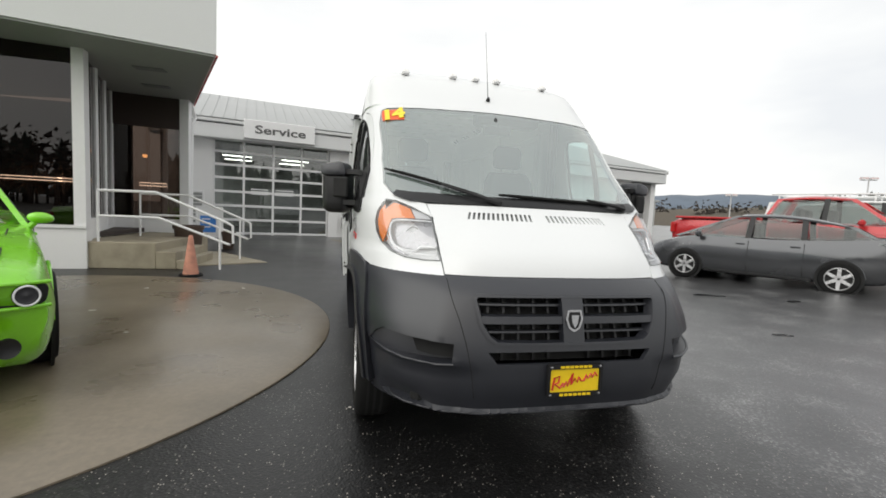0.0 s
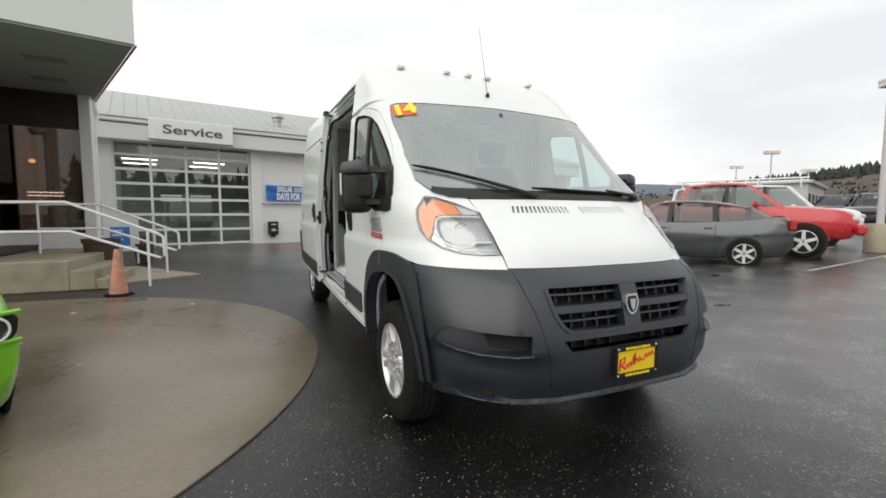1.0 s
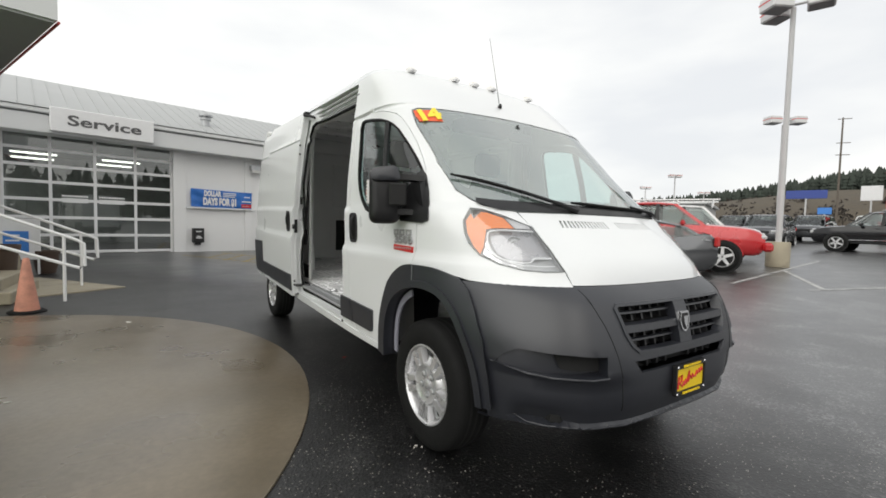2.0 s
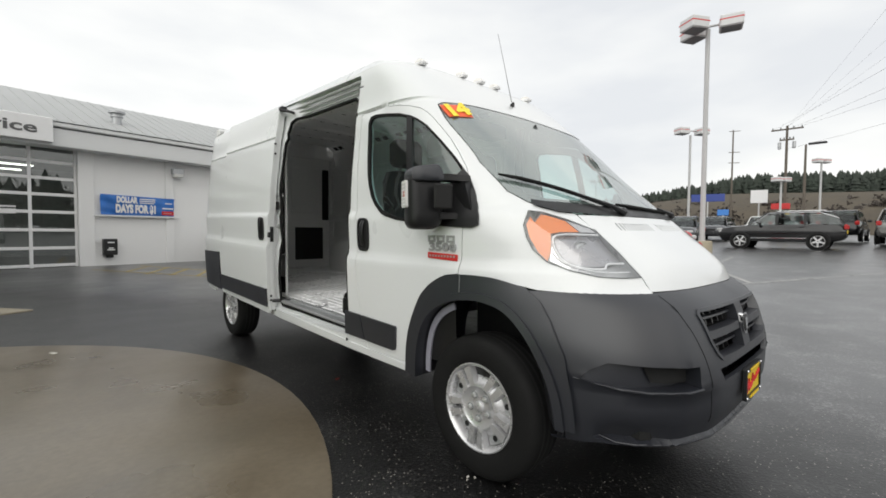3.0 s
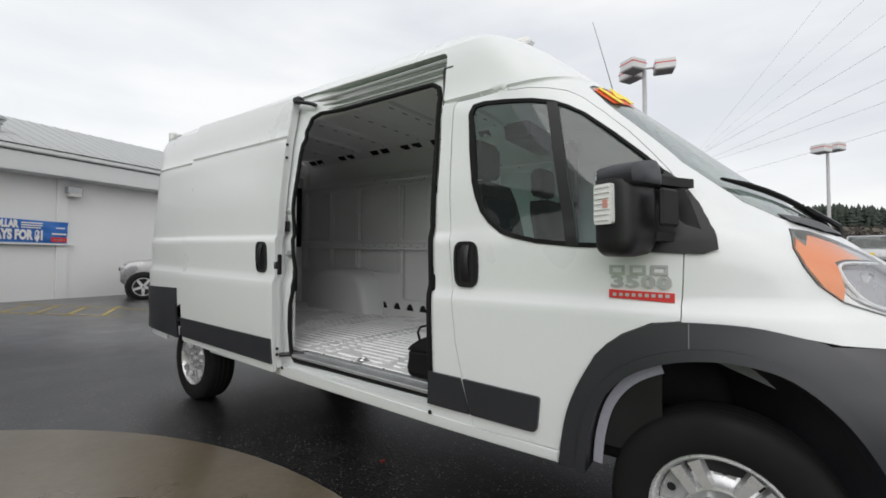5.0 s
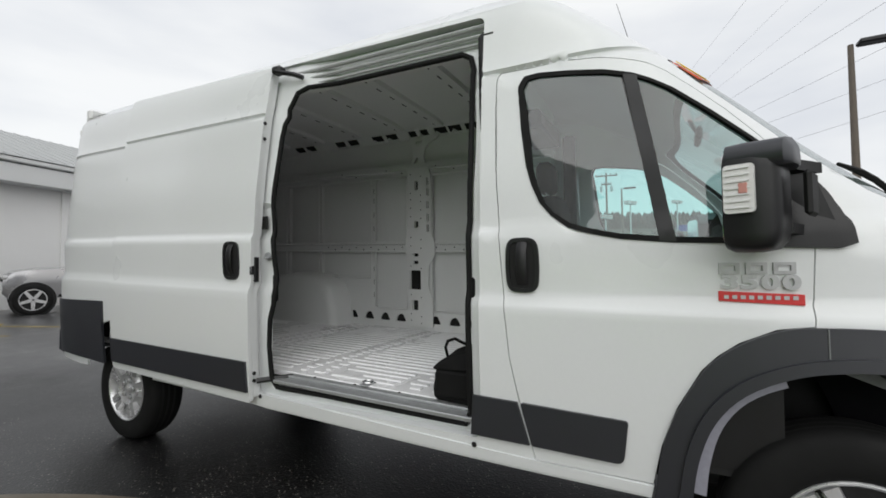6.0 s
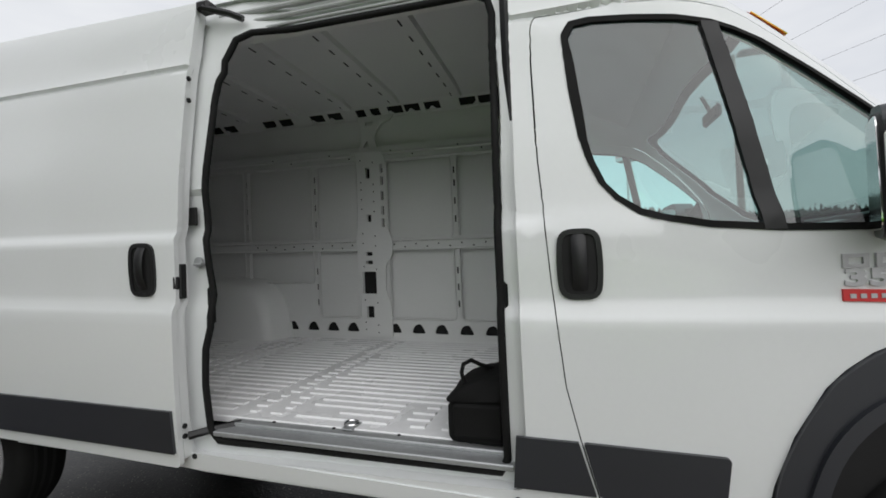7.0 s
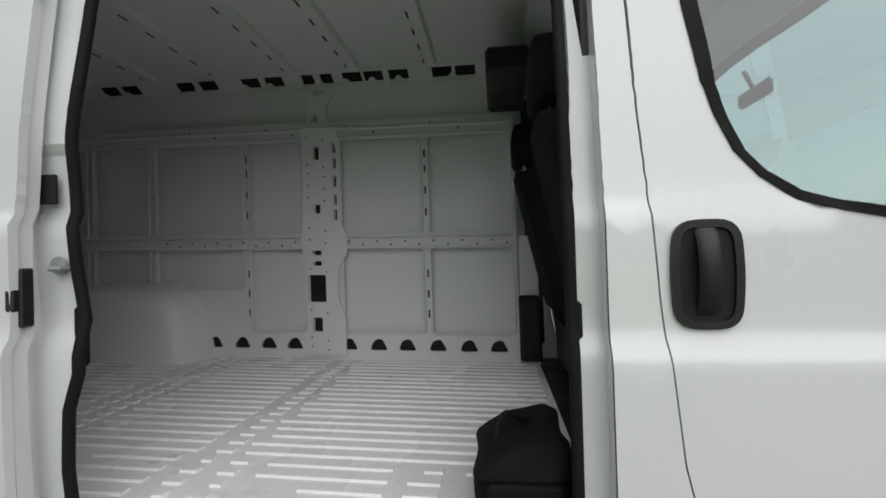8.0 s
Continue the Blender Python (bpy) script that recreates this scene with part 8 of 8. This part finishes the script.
part("poster", Geo().box((-0.03, 0.004, 0.70), (0.40, 0.006, 0.46)), SKYB, nb)
for k in range(3):
    part("poster_bar", Geo().box((-0.08, 0.0, 0.84 - 0.11 * k), (0.22, 0.004, 0.035)), TRIMWHITE, nb)
for x in (-0.32, 0.32):
    part("leg", Geo().box((x, 0.02, 0.17), (0.04, 0.04, 0.34)), TRIMWHITE, nb)

# ---- far woods and hills ----
def leaf_mat(name, c):
    return mat(name, c, 0.9, var=0.35, scale=0.25, fine=2.5, object_vary=0.25)


# distance haze is put into colour here: firs lifted, the far hill blued
FIR, BARE, SCRUB = leaf_mat("dark_fir", (0.036, 0.046, 0.036)), leaf_mat("bare_winter_wood", (0.055, 0.045, 0.038)), leaf_mat("brown_scrub", (0.075, 0.062, 0.045))
HAZE = mat("hill_blue_with_haze", (0.12, 0.15, 0.19), 1.0, var=0.15, scale=0.01, fine=0.06)


def ridge(name, label, pts, depth, material):
    """A bank of land along pts (x, y, height)."""
    g = Geo()
    rows_ = []
    n = 60
    src = [Vector(p) for p in pts]
    for i in range(n + 1):
        t = i / n * (len(src) - 1)
        k = min(int(t), len(src) - 2)
        p = src[k].lerp(src[k + 1], t - k)
        out = Vector((p.x, p.y, 0)).normalized()
        h = p.z * (1 + 0.10 * noise.noise(Vector((p.x * 0.02, p.y * 0.02, 3))))
        z0 = min(rise(p.x, p.y), 3)
        rows_.append([tuple(Vector((p.x, p.y, z0 - 0.5))), tuple(Vector((p.x, p.y, z0 + h * 0.45)) + out * depth * 0.25), tuple(Vector((p.x, p.y, z0 + h * 0.85)) + out * depth * 0.6), tuple(Vector((p.x, p.y, z0 + h)) + out * depth), tuple(Vector((p.x, p.y, z0)) + out * depth * 1.6)])
    g.loft(rows_, caps=False, loop=False)
    return solid(name, tidy(g), material, label, "hill", "structure", smooth=60)


ridge("backdrop_hill", "low brown scrub hillside beyond the road", [(60, 95, 5), (105, 62, 9), (125, 30, 15), (130, 0, 14), (128, -35, 8.5), (110, -80, 5)], 60, SCRUB)
ridge("backdrop_far_hill", "distant hill with haze put into its blue colour", [(60, 900, 8), (340, 800, 34), (520, 680, 60), (640, 520, 66), (760, 380, 30)], 200, HAZE)


def wood(name, label, material, n, line, h0, h1, fir, seed):
    """Many small uneven trees standing along a line, as one wood."""
    rnd = random.Random(seed)
    g = Geo()
    src = [Vector(p) for p in line]
    for _ in range(n):
        t = rnd.random() * (len(src) - 1)
        k = min(int(t), len(src) - 2)
        p = src[k].lerp(src[k + 1], t - k)
        out = Vector((p.x, p.y, 0)).normalized()
        back = (0.62 + 0.38 * rnd.random()) if fir and h1 < 8 else rnd.random() ** 0.7
        p = p + out * back * 45 + Vector((rnd.uniform(-2, 2), rnd.uniform(-2, 2), 0))
        h = rnd.uniform(h0, h1)
        z = p.z * (0.55 + 0.45 * back)
        p = Vector((p.x, p.y, z))
        if fir:
            g.tube([tuple(p), tuple(p + Vector((0, 0, h)))], [0.2, 0.05], 4, caps=False)
            tiers = 6
            for q in range(tiers):
                f = q / tiers
                r = h * 0.27 * (1 - f) ** 0.8 + 0.35
                zb = p.z + h * (0.16 + 0.80 * f)
                ring_ = [(p.x + r * rnd.uniform(0.55, 1.15) * math.cos(a), p.y + r * rnd.uniform(0.55, 1.15) * math.sin(a), zb + rnd.uniform(-0.3, 0.2)) for a in np.linspace(0, 2 * math.pi, 8)[:-1]]
                g.add(ring_ + [(p.x, p.y, zb + h * 0.24)], [(i, (i + 1) % 7, 7) for i in range(7)])
        else:
            g.tube([tuple(p), tuple(p + Vector((0, 0, h * 0.6)))], [0.18, 0.08], 4, caps=False)
            for _q in range(16):
                a, e = rnd.uniform(0, 6.28), rnd.uniform(0.3, 1.4)
                r = h * rnd.uniform(0.15, 0.42)
                c = p + Vector((math.cos(a) * math.cos(e) * r, math.sin(a) * math.cos(e) * r, h * 0.5 + math.sin(e) * r * 1.2))
                s = rnd.uniform(0.3, 0.8)
                vs_ = [c + Vector((rnd.uniform(-s, s), rnd.uniform(-s, s), rnd.uniform(-s, s))) for _k in range(4)]
                g.add([tuple(v) for v in vs_], [(0, 1, 2), (0, 2, 3), (0, 3, 1), (1, 3, 2)])
    return solid(name, g, material, label, "woodland", "stuff", smooth=0)


wood("far_fir_wood", "dark evergreen wood along the hilltop", FIR, 2400, [(110, 78, 4.5), (135, 55, 10), (146, 27, 16.5), (150, 5, 15), (150, -15, 13.5), (145, -45, 7), (125, -85, 4)], 3.5, 7.9, True, 5)
wood("bare_tree_belt", "belt of bare brown winter trees beyond the lot", BARE, 420, [(20, 130, 0), (60, 110, 1), (95, 85, 1), (112, 55, 1), (118, 20, 2), (118, -30, 3), (100, -80, 4)], 4, 9, False, 6)
wood("roadside_firs", "evergreen trees beyond the far lot", FIR, 36, [(30, 140, 0), (70, 112, 0), (100, 80, 1)], 4, 8, True, 8)
wood("hillside_scrub", "leafless brown thicket on the hillside", BARE, 900, [(118, 85, 7), (138, 48, 12), (146, 8, 12), (143, -32, 8), (125, -80, 4)], 2.0, 4.5, False, 15)

# unseen tree belts added to the south and west to darken reflections
wood("south_tree_belt", "unseen belt of bare trees across the street", BARE, 260, [(-70, -45, 0), (-20, -62, 0), (40, -66, 1)], 7, 13, False, 11)
wood("south_firs", "unseen dark firs across the street", FIR, 120, [(-75, -40, 0), (-20, -70, 0), (40, -72, 1)], 8, 14, True, 12)
wood("west_tree_belt", "unseen dark firs added beyond the showroom", FIR, 110, [(-75, 40, 0), (-85, 0, 0), (-75, -40, 0)], 8, 14, True, 13)

FARWALL = mat("pale_far_building", (0.45, 0.45, 0.44), 0.7, var=0.08, scale=0.3)
for x, y, w, d, h, t in ((58, 30, 16, 8, 3.6, 20), (40, 62, 18, 9, 4.0, 10)):
    fb = thing("far_building", "low pale building beyond the road", "building", (x, y, rise(x, y)), group="far buildings")
    rot = pose(0, 0, 0, 0, 0, t)
    part("wall", Geo().box((0, 0, h / 2), (w, d, h), 0.0, rot), FARWALL, fb)
    part("roof", Geo().box((0, 0, h + 0.15), (w + 0.8, d + 0.8, 0.3), 0.03, rot), ROOFMETAL, fb)
    for k in range(5):
        part("window", Geo().box(rot @ Vector((-w * 0.4 + w * 0.2 * k, -d / 2 - 0.02, h * 0.5)), (w * 0.1, 0.08, h * 0.4), 0.0, rot), SHOPDARK, fb)

# ---- bits on the ground ----
PALEBIT = mat("pale_litter", (0.62, 0.60, 0.55), 0.7, var=0.2)
LEAFRED = mat("wet_red_leaf", (0.20, 0.035, 0.025), 0.5, var=0.3, fine=90)
TARDARK = mat("fresh_tar", (0.006, 0.006, 0.007), 0.25, var=0.2)


def scrap(name, label, category, x, y, z, r, material, seed, stretch=1.0, turn=0.0, h=0.006):
    """A small uneven flake, patch or film lying on the ground."""
    rnd = random.Random(seed)
    ring_ = []
    for k in range(14):
        a = 2 * math.pi * k / 14
        q = r * rnd.uniform(0.65, 1.15)
        p = pose(0, 0, 0, 0, 0, turn) @ Vector((q * stretch * math.cos(a), q * math.sin(a), 0))
        ring_.append((x + p.x, y + p.y))
    g = Geo().loft([[(a, b, z) for a, b in ring_], [(a, b, z + h) for a, b in ring_]])
    solid(name, tidy(g), material, label, category)


for k, (x, y, r) in enumerate(((-3.85, 2.86, 0.022), (-3.85, 4.29, 0.02), (-2.55, 4.34, 0.025), (-3.1, 1.9, 0.012), (-4.4, 3.4, 0.012))):
    scrap("paper_scrap", "tiny pale scrap lying on the concrete pad", "litter", x, y, 0.017, r, PALEBIT, k, 1.9, 60 * k, 0.003)
for k, (x, y, r) in enumerate(((-1.02, 0.03, 0.006), (-1.04, 0.015, 0.004), (-1.0, 0.0, 0.004))):
    scrap("gravel_chip", "pale gravel chip beside the front tyre", "gravel", x, y, 0.001, r, PALEBIT, 20 + k, 1.5, 40 * k, 0.004)
scrap("fallen_leaf", "wet red leaf on the asphalt beside the van", "leaf", -0.78, 1.81, 0.002, 0.022, LEAFRED, 31, 1.4, 30, 0.003)
for k, (x, y, r, st, tn) in enumerate(((5.55, 3.74, 0.10, 3.2, -20), (4.22, 1.32, 0.05, 3.0, -15), (6.6, 3.0, 0.07, 2.6, 10))):
    scrap("pavement_patch", "dark tar patch in the asphalt", "tar patch", x, y, rise(x, y) + 0.002, r, TARDARK, 40 + k, st, tn, 0.004)
